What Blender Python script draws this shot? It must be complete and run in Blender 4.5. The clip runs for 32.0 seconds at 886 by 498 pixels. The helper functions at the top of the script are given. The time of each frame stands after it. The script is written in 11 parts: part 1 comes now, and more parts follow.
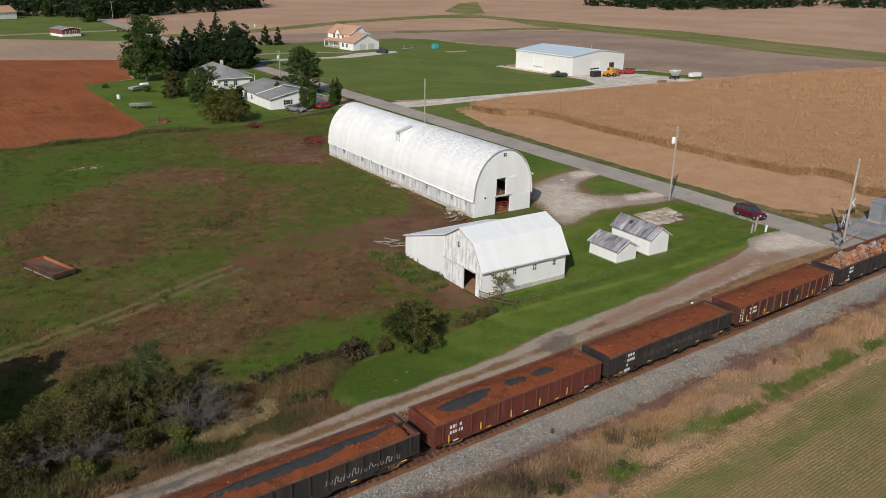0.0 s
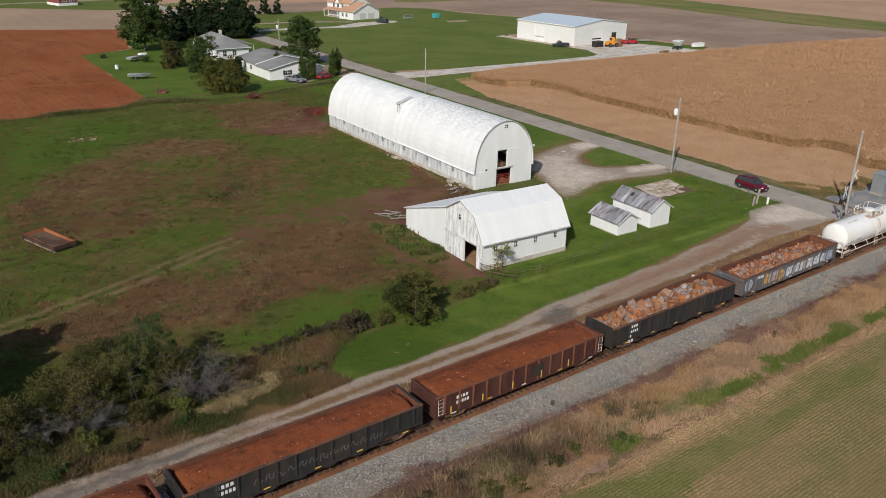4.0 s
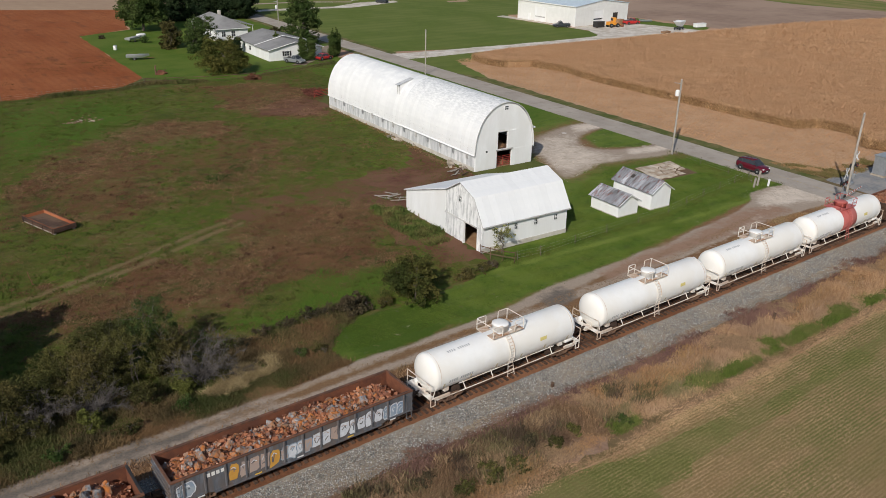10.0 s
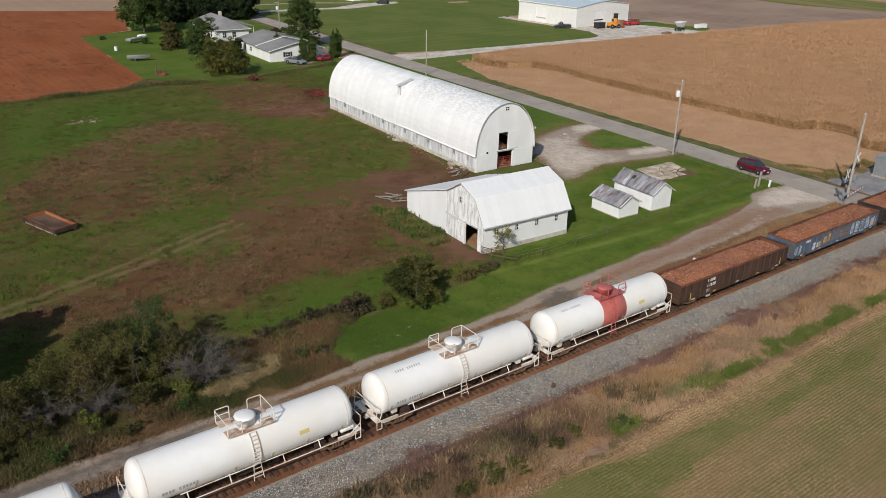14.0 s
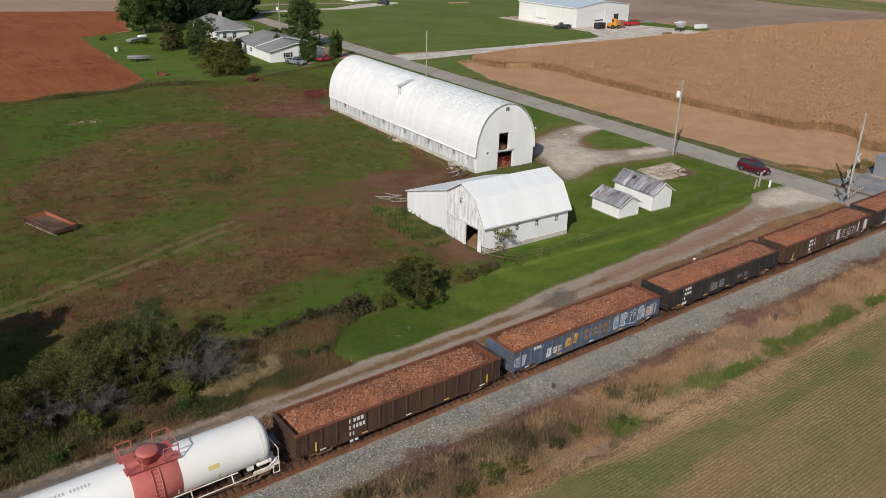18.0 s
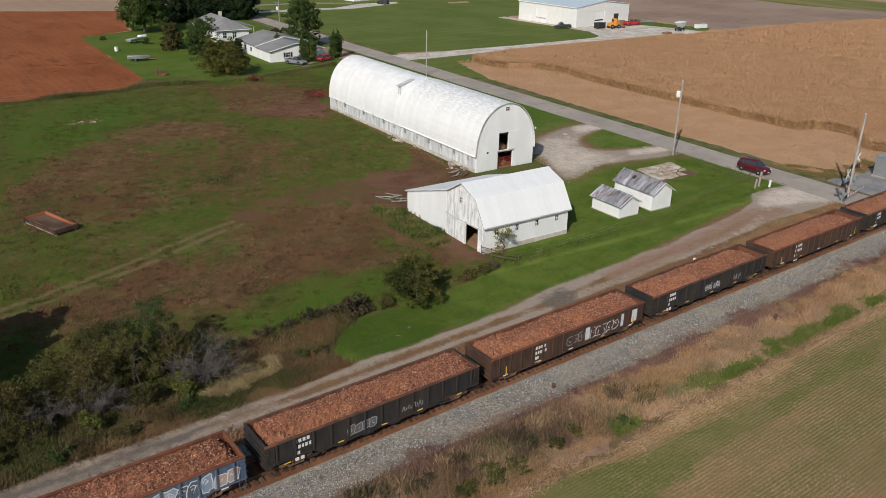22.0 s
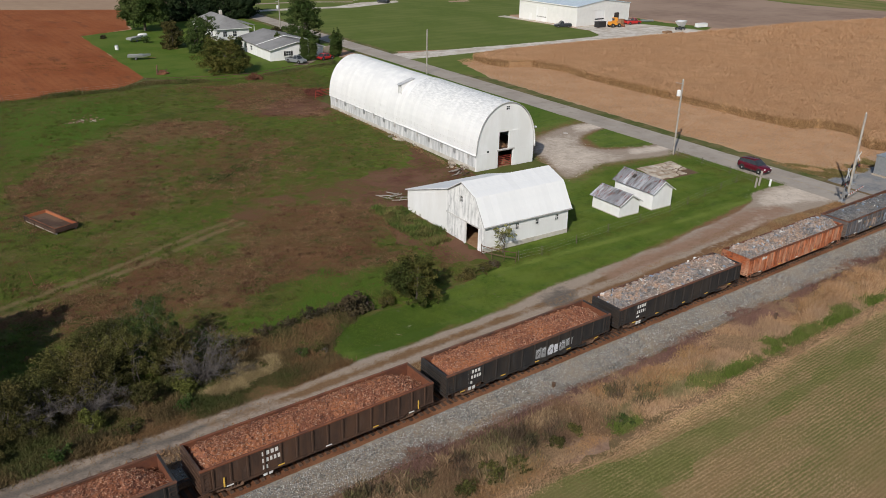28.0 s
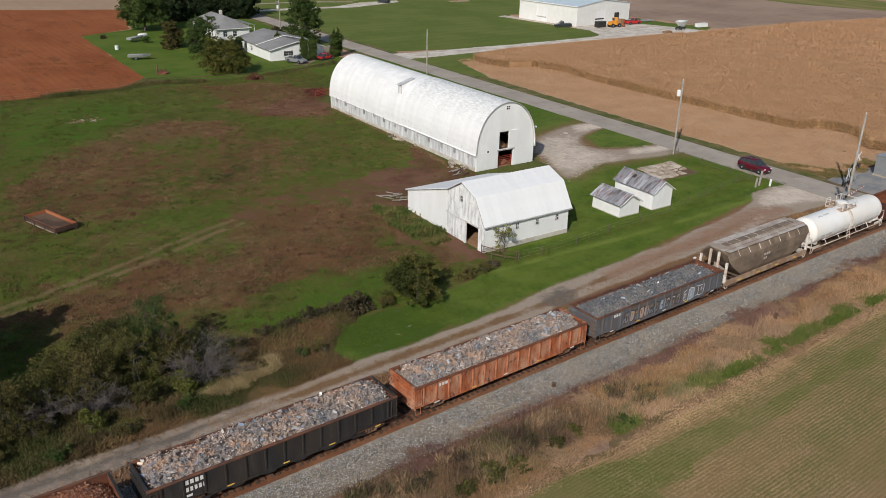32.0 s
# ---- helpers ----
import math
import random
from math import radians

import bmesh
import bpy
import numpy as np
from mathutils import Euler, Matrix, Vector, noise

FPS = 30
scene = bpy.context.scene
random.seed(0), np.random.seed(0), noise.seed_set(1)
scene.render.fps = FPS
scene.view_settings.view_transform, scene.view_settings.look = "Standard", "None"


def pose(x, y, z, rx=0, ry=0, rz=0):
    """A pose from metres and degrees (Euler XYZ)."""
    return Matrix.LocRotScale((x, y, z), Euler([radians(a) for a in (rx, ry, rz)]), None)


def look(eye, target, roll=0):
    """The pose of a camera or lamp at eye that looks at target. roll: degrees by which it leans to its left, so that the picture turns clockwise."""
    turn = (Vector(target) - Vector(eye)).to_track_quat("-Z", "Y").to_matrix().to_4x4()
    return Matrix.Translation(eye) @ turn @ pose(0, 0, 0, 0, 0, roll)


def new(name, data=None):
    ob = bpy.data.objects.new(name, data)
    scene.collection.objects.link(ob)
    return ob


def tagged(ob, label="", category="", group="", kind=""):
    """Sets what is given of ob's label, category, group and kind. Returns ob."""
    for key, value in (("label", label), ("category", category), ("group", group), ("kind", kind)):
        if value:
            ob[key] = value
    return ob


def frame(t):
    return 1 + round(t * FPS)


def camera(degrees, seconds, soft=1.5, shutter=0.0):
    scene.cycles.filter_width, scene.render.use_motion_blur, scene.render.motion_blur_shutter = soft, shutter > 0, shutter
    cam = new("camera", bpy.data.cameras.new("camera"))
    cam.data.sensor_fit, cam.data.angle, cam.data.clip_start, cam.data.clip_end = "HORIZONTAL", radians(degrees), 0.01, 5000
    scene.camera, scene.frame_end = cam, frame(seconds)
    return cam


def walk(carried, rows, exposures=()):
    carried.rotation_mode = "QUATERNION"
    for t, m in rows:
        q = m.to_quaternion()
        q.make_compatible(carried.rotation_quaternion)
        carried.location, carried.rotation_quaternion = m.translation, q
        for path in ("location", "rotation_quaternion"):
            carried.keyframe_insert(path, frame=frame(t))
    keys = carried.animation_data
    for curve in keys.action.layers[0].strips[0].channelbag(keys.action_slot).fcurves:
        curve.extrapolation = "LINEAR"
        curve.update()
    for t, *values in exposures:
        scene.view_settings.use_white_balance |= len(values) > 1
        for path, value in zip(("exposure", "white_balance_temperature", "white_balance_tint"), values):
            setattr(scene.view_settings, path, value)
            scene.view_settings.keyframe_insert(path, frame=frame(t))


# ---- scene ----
# World: x runs along the railway, y away from the camera, z up, metres.
cam = camera(57.775, 32.0, soft=0.5)
EYE = (0.0, 0.0, 33.22)


def view(pitch, roll, yaw, eye=EYE):
    p, w = radians(pitch), radians(yaw)
    way = Vector((math.sin(w) * math.cos(p), math.cos(w) * math.cos(p), -math.sin(p)))
    return look(eye, Vector(eye) + way * 50, roll)


PATH = [
    (0.0, view(19.72, 1.10, 37.10, (-0.08, -0.19, 33.125))),
    (0.5, view(19.88, 1.10, 37.095, (-0.073, -0.172, 33.13))),
    (1.0, view(20.11, 1.105, 37.09, (-0.066, -0.157, 33.14))),
    (1.5, view(20.38, 1.105, 37.085, (-0.06, -0.142, 33.148))),
    (2.0, view(20.65, 1.11, 37.082, (-0.053, -0.127, 33.156))),
    (3.0, view(21.19, 1.12, 37.09, (-0.041, -0.097, 33.17))),
    (3.5, view(21.465, 1.13, 37.095, (-0.034, -0.08, 33.18))),
    (4.5, view(22.07, 1.14, 37.11, (-0.02, -0.05, 33.2))),
    (5.5, view(22.705, 1.15, 37.122, (-0.009, -0.02, 33.21))),
    (6.0, view(23.05, 1.15, 37.12)),
    (6.4, view(23.12, 1.15, 37.122)),
    (8.0, view(23.09, 1.15, 37.125)),
    (10.0, view(23.079, 1.136, 37.12)),
    (12.0, view(23.05, 1.13, 37.08)),
    (14.0, view(23.02, 1.122, 37.06)),
    (17.0, view(22.985, 1.11, 37.045)),
    (20.0, view(23.005, 1.09, 37.036)),
    (22.5, view(23.005, 1.095, 37.04)),
    (25.0, view(23.065, 1.11, 37.016)),
    (28.0, view(23.083, 1.13, 37.025)),
    (32.0, view(23.088, 1.13, 37.017)),
]
walk(cam, PATH)

# ---- daylight: clear afternoon, sun from behind the camera's left ----
SUN_EL, SUN_DIR = radians(34.5), Vector((0.83, 0.557, 0)).normalized()
world = bpy.data.worlds.new("sky")
scene.world = world
world.use_nodes = True
wn = world.node_tree
sky = wn.nodes.new("ShaderNodeTexSky")
sky.sky_type, sky.sun_disc = "NISHITA", False
sky.sun_elevation = SUN_EL
sky.sun_rotation = math.atan2(-SUN_DIR.x, -SUN_DIR.y)
sky.air_density, sky.dust_density = 1.0, 1.2
wn.links.new(sky.outputs[0], wn.nodes["Background"].inputs[0])
wn.nodes["Background"].inputs[1].default_value = 0.088
sun = new("sun", bpy.data.lights.new("sun", "SUN"))
sun.data.energy, sun.data.angle, sun.data.color = 3.55, radians(0.53), (1.0, 0.955, 0.885)
beam = Vector((SUN_DIR.x * math.cos(SUN_EL), SUN_DIR.y * math.cos(SUN_EL), -math.sin(SUN_EL)))
sun.matrix_world = look(Vector((0, 0, 200)) - beam * 60, Vector((0, 0, 200)))
scene.view_settings.exposure = 0.0


# ---- materials ----
def mat(name, *cols, fine=8.0, large=0.4, rough=0.85, metal=0.0, bump=0.3, bscale=None, place=False, jitter=0.0, island=0.0, blotch=0.5, cover=0.0, stripe=None, spec=None, grain=None, above=None, fourth=(0.55, 0.68)):
    """A surface of two to four colours, mixed by a fine and a large noise. place: patterns hold in the world, else on the thing. jitter, island: how far single things and pieces differ in brightness.
    stripe: (axis, period, strength, colour) for rows. grain: how the pattern is drawn out along each axis. fourth: where the last colour sets in. above: heights between which the third colour sets in."""
    m = bpy.data.materials.new(name)
    m.use_nodes = True
    nt = m.node_tree
    N, link = nt.nodes.new, nt.links.new
    b = nt.nodes["Principled BSDF"]
    b.inputs["Roughness"].default_value, b.inputs["Metallic"].default_value = rough, metal
    b.inputs["Specular IOR Level"].default_value = spec if spec is not None else 0.06 if place else 0.3
    co = N("ShaderNodeNewGeometry").outputs["Position"] if place else N("ShaderNodeTexCoord").outputs["Object"]

    flat = co
    if grain:
        g = N("ShaderNodeVectorMath")
        g.operation = "MULTIPLY"
        link(co, g.inputs[0])
        g.inputs[1].default_value = grain
        co = g.outputs[0]

    def noise_tex(scale, detail=4.0, r=0.6):
        n = N("ShaderNodeTexNoise")
        n.inputs["Scale"].default_value, n.inputs["Detail"].default_value, n.inputs["Roughness"].default_value = scale, detail, r
        link(co, n.inputs["Vector"])
        return n.outputs["Fac"]

    def stretch(sock, lo, hi):
        r = N("ShaderNodeMapRange")
        r.inputs[1].default_value, r.inputs[2].default_value = lo, hi
        link(sock, r.inputs[0])
        return r.outputs[0]

    def mix(fac, a, c, kind="MIX"):
        x = N("ShaderNodeMix")
        x.data_type, x.blend_type = "RGBA", kind
        for s, v in ((x.inputs[0], fac), (x.inputs[6], a), (x.inputs[7], c)):
            if hasattr(v, "links"):
                link(v, s)
            else:
                s.default_value = v
        return x.outputs[2]

    cols = [(*c, 1.0) for c in cols]
    if len(cols) == 1:
        cols = [cols[0], tuple(v * 0.75 for v in cols[0][:3]) + (1,)]
    fine_n = noise_tex(fine)
    col = mix(stretch(fine_n, 0.35, 0.65), cols[0], cols[1])
    if len(cols) > 2:
        third = stretch(noise_tex(large, 5.0), 0.48 + cover - 0.12 * blotch, 0.52 + cover + 0.12 * blotch)
        if above:
            hz = N("ShaderNodeSeparateXYZ")
            link(flat, hz.inputs[0])
            gate = N("ShaderNodeMath")
            gate.operation = "MULTIPLY"
            link(stretch(hz.outputs[2], *above), gate.inputs[0])
            link(third, gate.inputs[1])
            third = gate.outputs[0]
        col = mix(third, col, cols[2])
    if len(cols) > 3:
        col = mix(stretch(noise_tex(large * 2.7, 5.0), *fourth), col, cols[3])
    if stripe:
        axis, period, strength, scol = stripe
        sep = N("ShaderNodeSeparateXYZ")
        link(flat, sep.inputs[0])
        wob = N("ShaderNodeMath")
        wob.operation = "MULTIPLY_ADD"
        link(noise_tex(0.8), wob.inputs[0])
        wob.inputs[1].default_value = period * 0.3
        link(sep.outputs["XYZ".index(axis)], wob.inputs[2])
        k = N("ShaderNodeMath")
        k.operation = "MULTIPLY"
        link(wob.outputs[0], k.inputs[0])
        k.inputs[1].default_value = 2 * math.pi / period
        sn = N("ShaderNodeMath")
        sn.operation = "SINE"
        link(k.outputs[0], sn.inputs[0])
        f = N("ShaderNodeMath")
        f.operation = "MULTIPLY"
        link(stretch(sn.outputs[0], -0.3, 1.0), f.inputs[0])
        f.inputs[1].default_value = strength
        col = mix(f.outputs[0], col, (*scol, 1.0))
    for amount, sock in ((jitter, "Object Info"), (island, "Geometry")):
        if amount:
            r = N("ShaderNodeObjectInfo").outputs["Random"] if sock == "Object Info" else N("ShaderNodeNewGeometry").outputs["Random Per Island"]
            v = N("ShaderNodeMapRange")
            v.inputs[3].default_value, v.inputs[4].default_value = 1 - amount, 1 + amount
            link(r, v.inputs[0])
            hsv = N("ShaderNodeHueSaturation")
            link(v.outputs[0], hsv.inputs["Value"])
            link(col, hsv.inputs["Color"])
            col = hsv.outputs[0]
    link(col, b.inputs["Base Color"])
    if bump:
        bp = N("ShaderNodeBump")
        bp.inputs["Strength"].default_value, bp.inputs["Distance"].default_value = bump, 0.05
        link(noise_tex(bscale or fine * 2, 6.0, 0.7), bp.inputs["Height"])
        link(bp.outputs[0], b.inputs["Normal"])
    return m


# ---- mesh helpers ----
def place_mesh(name, verts, faces, material, parent=None, label="", m=None, smooth=False):
    me = bpy.data.meshes.new(name)
    me.from_pydata([tuple(v) for v in verts], [], faces)
    return place_data(name, me, material, parent, label, m, smooth)


def place_data(name, me, material, parent=None, label="", m=None, smooth=False):
    if material and not me.materials:
        me.materials.append(material)
    if smooth:
        me.shade_smooth()
    ob = new(name, me)
    if parent:
        ob.parent = parent
    if m is not None:
        ob.matrix_basis = m
    if label:
        ob["label"] = label
    return ob


def part(name, bm, material, parent=None, label="", m=None, smooth=False):
    """Links a bmesh as one mesh object under a thing or a part."""
    me = bpy.data.meshes.new(name)
    bm.normal_update()
    bm.to_mesh(me)
    bm.free()
    return place_data(name, me, material, parent, label, m, smooth)


def thing(name, m, label, category, group="", kind=""):
    ob = new(name)
    ob.matrix_basis = m
    ob.empty_display_size = 0.3
    return tagged(ob, label, category, group, kind)


def box(bm, x0, x1, y0, y1, z0, z1, bevel=0.0, m=None):
    r = bmesh.ops.create_cube(bm, size=1.0)
    vs = r["verts"]
    mm = Matrix.Translation(((x0 + x1) / 2, (y0 + y1) / 2, (z0 + z1) / 2)) @ Matrix.Diagonal((x1 - x0, y1 - y0, z1 - z0, 1))
    bmesh.ops.transform(bm, matrix=(m @ mm) if m is not None else mm, verts=vs)
    if bevel:
        es = list({e for v in vs for e in v.link_edges})
        bmesh.ops.bevel(bm, geom=es, offset=bevel, segments=1, affect="EDGES")
    return bm


def boxes(*rows, bevel=0.0):
    bm = bmesh.new()
    for r in rows:
        box(bm, *r, bevel=bevel)
    return bm


def rod(bm, a, b, r0, r1=None, n=8, caps=True):
    """A straight tapered bar from a to b."""
    a, b = Vector(a), Vector(b)
    r1 = r0 if r1 is None else r1
    q = (b - a).to_track_quat("Z", "Y").to_matrix()
    rings = []
    for p, r in ((a, r0), (b, r1)):
        rings.append([bm.verts.new(p + q @ Vector((r * math.cos(2 * math.pi * i / n), r * math.sin(2 * math.pi * i / n), 0))) for i in range(n)])
    for i in range(n):
        bm.faces.new((rings[0][i], rings[0][(i + 1) % n], rings[1][(i + 1) % n], rings[1][i]))
    if caps:
        bm.faces.new(rings[0][::-1])
        bm.faces.new(rings[1])
    return bm


def rods(pts, r, n=6):
    """Bars joined into one frame: pts is a list of polylines."""
    bm = bmesh.new()
    for line in pts:
        for a, b in zip(line, line[1:]):
            rod(bm, a, b, r, n=n)
    return bm


def lathe(profile, n=20, axis="z"):
    """Turns (radius, along) pairs about an axis."""
    bm = bmesh.new()
    rings = []
    for r, a in profile:
        ring = []
        for i in range(n):
            c, s_ = r * math.cos(2 * math.pi * i / n), r * math.sin(2 * math.pi * i / n)
            ring.append(bm.verts.new({"z": (c, s_, a), "x": (a, c, s_), "y": (s_, a, c)}[axis]))
        rings.append(ring)
    for p, q in zip(rings, rings[1:]):
        for i in range(n):
            bm.faces.new((p[i], p[(i + 1) % n], q[(i + 1) % n], q[i]))
    bm.faces.new(rings[0][::-1])
    bm.faces.new(rings[-1])
    return bm


def plate(outline, holes=(), thick=0.15):
    """A wall in the xz plane, from its outline, with openings through it, thick towards +y."""
    from mathutils.geometry import delaunay_2d_cdt
    pts, edges = [], []
    for loop in (outline, *holes):
        k = len(pts)
        pts += [Vector(p) for p in loop]
        edges += [(k + i, k + (i + 1) % len(loop)) for i in range(len(loop))]
    v, e, f, *_ = delaunay_2d_cdt(pts, edges, [], 0, 1e-5)

    def inside(p, loop):
        hit = False
        for (x0, y0), (x1, y1) in zip(loop, list(loop[1:]) + [loop[0]]):
            if (y0 > p[1]) != (y1 > p[1]) and p[0] < x0 + (p[1] - y0) * (x1 - x0) / (y1 - y0):
                hit = not hit
        return hit

    keep = []
    for t in f:
        c = sum((v[i] for i in t), Vector((0, 0))) / len(t)
        if inside(c, outline) and not any(inside(c, h) for h in holes):
            keep.append(list(t))
    bm = bmesh.new()
    front = [bm.verts.new((p.x, 0, p.y)) for p in v]
    back = [bm.verts.new((p.x, thick, p.y)) for p in v]
    count = {}
    for t in keep:
        bm.faces.new([front[i] for i in t])
        bm.faces.new([back[i] for i in reversed(t)])
        for a, b in zip(t, t[1:] + t[:1]):
            count.setdefault(frozenset((a, b)), []).append((a, b))
    for es in count.values():
        if len(es) == 1:
            a, b = es[0]
            bm.faces.new((front[b], front[a], back[a], back[b]))
    bmesh.ops.delete(bm, geom=[w for w in bm.verts if not w.link_faces], context="VERTS")
    bmesh.ops.recalc_face_normals(bm, faces=bm.faces[:])
    return bm


def rect(x0, x1, z0, z1):
    return [(x0, z0), (x1, z0), (x1, z1), (x0, z1)]


def raw_mesh(name, verts, faces_per, material):
    """A large mesh from arrays: verts (n, 3) and faces (m, k)."""
    me = bpy.data.meshes.new(name)
    n, (fcount, k) = len(verts), faces_per.shape
    me.vertices.add(n)
    me.vertices.foreach_set("co", np.ascontiguousarray(verts, dtype=np.float32).ravel())
    me.loops.add(fcount * k)
    me.loops.foreach_set("vertex_index", faces_per.astype(np.int32).ravel())
    me.polygons.add(fcount)
    me.polygons.foreach_set("loop_start", np.arange(0, fcount * k, k, dtype=np.int32))
    me.update(calc_edges=True)
    me.materials.append(material)
    return me


def tufts(name, xy, h, w, blades, material, rng, lean=0.35, z=0.0, spread=0.25, rise=0.0, label="", category="grass"):
    """Clumps of upright blades at the given places, one mesh of kind stuff."""
    n = len(xy)
    k = n * blades
    base = np.repeat(np.asarray(xy, float), blades, 0) + rng.normal(0, spread, (k, 2))
    hh = np.repeat(np.asarray(h, float) * np.ones(n), blades) * rng.uniform(0.6, 1.15, k)
    ww = np.repeat(np.asarray(w, float) * np.ones(n), blades) * rng.uniform(0.7, 1.3, k)
    a = rng.uniform(0, 2 * np.pi, k)
    side = np.c_[np.cos(a), np.sin(a)] * ww[:, None] / 2
    tip = base + rng.normal(0, lean, (k, 2)) * hh[:, None]
    mid = base * 0.5 + tip * 0.5 + rng.normal(0, 0.06, (k, 2)) * hh[:, None]
    zz = z + rise * hh * rng.uniform(0, 1, k)
    hh = hh * np.where(rise > 0, 0.6, 1.0)
    verts = np.empty((k, 4, 3))
    verts[:, 0] = np.c_[base, zz]
    verts[:, 1] = np.c_[mid + side, zz + hh * 0.55]
    verts[:, 2] = np.c_[tip, zz + hh]
    verts[:, 3] = np.c_[mid - side, zz + hh * 0.5]
    faces = np.arange(k * 4).reshape(k, 4)
    ob = new(name, raw_mesh(name, verts.reshape(-1, 3), faces, material))
    return tagged(ob, label, category, kind="stuff")


def zone(name, pts, z, material, label="", jag=0.5, step=3.0, seed=1, category="ground"):
    """A flat area of the ground with an uneven edge."""
    rng = np.random.default_rng(seed)
    out = []
    for (x0, y0), (x1, y1) in zip(pts, pts[1:] + pts[:1]):
        d = math.hypot(x1 - x0, y1 - y0)
        k = max(1, min(160, int(d / step)))
        for i in range(k):
            f = i / k
            out.append((x0 + (x1 - x0) * f + rng.normal(0, jag * 0.4), y0 + (y1 - y0) * f + rng.normal(0, jag * 0.4)))
    from mathutils.geometry import tessellate_polygon
    vs = [Vector((x, y, z)) for x, y in out]
    tris = tessellate_polygon([vs])
    ob = place_mesh(name, vs, [t if (vs[t[1]] - vs[t[0]]).cross(vs[t[2]] - vs[t[0]]).z > 0 else t[::-1] for t in tris], material)
    return tagged(ob, label, category, kind="structure")


GRID = -2.8  # the farm's and the road's turn against the railway, degrees
# ---- surfaces of the land ----
M_PASTURE = mat("pasture", (0.078, 0.11, 0.022), (0.062, 0.09, 0.018), (0.115, 0.1, 0.04), (0.1, 0.12, 0.03), fine=0.9, large=0.055, place=True, bump=0.6, bscale=3.0, blotch=0.9)
M_LAWN = mat("lawn", (0.082, 0.134, 0.019), (0.066, 0.111, 0.016), (0.104, 0.142, 0.026), fine=1.5, large=0.12, place=True, bump=0.3, bscale=8, stripe=("Y", 2.2, 0.22, (0.104, 0.138, 0.027)))
M_LAWN_FAR = mat("far_lawn", (0.115, 0.15, 0.032), (0.097, 0.13, 0.027), (0.135, 0.16, 0.042), fine=0.5, large=0.06, place=True, bump=0.1, stripe=("Y", 5.0, 0.35, (0.092, 0.122, 0.028)))
M_EDGE = mat("rank_grass", (0.17, 0.125, 0.062), (0.12, 0.09, 0.045), (0.2, 0.135, 0.08), fine=1.6, large=0.2, place=True, bump=0.6, bscale=5)
M_RED_SOIL = mat("red_soil", (0.265, 0.082, 0.03), (0.205, 0.062, 0.024), (0.31, 0.112, 0.046), (0.165, 0.062, 0.03), fine=0.9, large=0.06, place=True, bump=0.8, bscale=2, blotch=1.0, grain=(1.6, 0.6, 1.0), fourth=(0.56, 0.7), stripe=("X", 1.6, 0.25, (0.2, 0.063, 0.027)))
M_TAN_FIELD = mat("tan_field", (0.36, 0.255, 0.175), (0.32, 0.22, 0.15), (0.4, 0.28, 0.19), fine=0.3, large=0.02, place=True, bump=0.2, stripe=("X", 6.0, 0.15, (0.3, 0.2, 0.14)))
M_BROWN_FIELD = mat("brown_field", (0.42, 0.268, 0.18), (0.37, 0.23, 0.152), (0.46, 0.295, 0.2), fine=0.3, large=0.02, place=True, bump=0.2, stripe=("X", 6.0, 0.15, (0.33, 0.21, 0.145)))
M_GREY_FIELD = mat("grey_brown_field", (0.29, 0.202, 0.152), (0.245, 0.168, 0.127), (0.335, 0.238, 0.178), fine=0.3, large=0.03, place=True, bump=0.2)
M_STUBBLE = mat("corn_stubble", (0.46, 0.3, 0.185), (0.37, 0.235, 0.142), (0.5, 0.335, 0.21), fine=1.2, large=0.15, place=True, bump=0.6, bscale=6, stripe=("X", 0.76, 0.35, (0.32, 0.205, 0.12)))
M_CORN_BED = mat("corn_ground", (0.34, 0.2, 0.105), (0.25, 0.145, 0.075), (0.38, 0.23, 0.125), fine=1.6, large=0.12, place=True, bump=0.8, bscale=4)
M_ASPHALT = mat("worn_asphalt", (0.36, 0.312, 0.265), (0.31, 0.266, 0.224), (0.395, 0.345, 0.295), (0.295, 0.252, 0.21), fine=3.0, large=0.15, place=True, bump=0.2, bscale=30, spec=0.12, stripe=("X", 1.9, 0.25, (0.36, 0.33, 0.295)))
M_GRAVEL = mat("pale_gravel", (0.41, 0.34, 0.275), (0.31, 0.245, 0.19), (0.27, 0.2, 0.14), (0.52, 0.46, 0.39), fine=1.4, large=0.16, place=True, bump=0.6, bscale=20, blotch=0.9, spec=0.1)
M_WHITE_GRAVEL = mat("washed_gravel", (0.66, 0.61, 0.55), (0.56, 0.51, 0.45), (0.46, 0.4, 0.33), (0.68, 0.64, 0.58), fine=1.6, large=0.3, place=True, bump=0.6, bscale=20)
M_TRACK_DIRT = mat("lane_dirt", (0.225, 0.178, 0.135), (0.175, 0.135, 0.1), (0.28, 0.225, 0.175), (0.165, 0.112, 0.078), fine=2.5, large=0.2, place=True, bump=0.5, bscale=15)
M_DIRT = mat("barnyard_dirt", (0.14, 0.064, 0.042), (0.1, 0.046, 0.032), (0.165, 0.088, 0.056), fine=1.5, large=0.2, place=True, bump=0.6, bscale=6)
M_BALLAST = mat("ballast", (0.3, 0.287, 0.262), (0.112, 0.107, 0.1), (0.275, 0.235, 0.185), fine=7.0, large=0.35, place=True, bump=1.0, bscale=14)
M_RUST_BED = mat("rusty_ballast", (0.215, 0.095, 0.05), (0.15, 0.068, 0.038), (0.25, 0.12, 0.066), fine=6.0, large=0.3, place=True, bump=0.8, bscale=16)
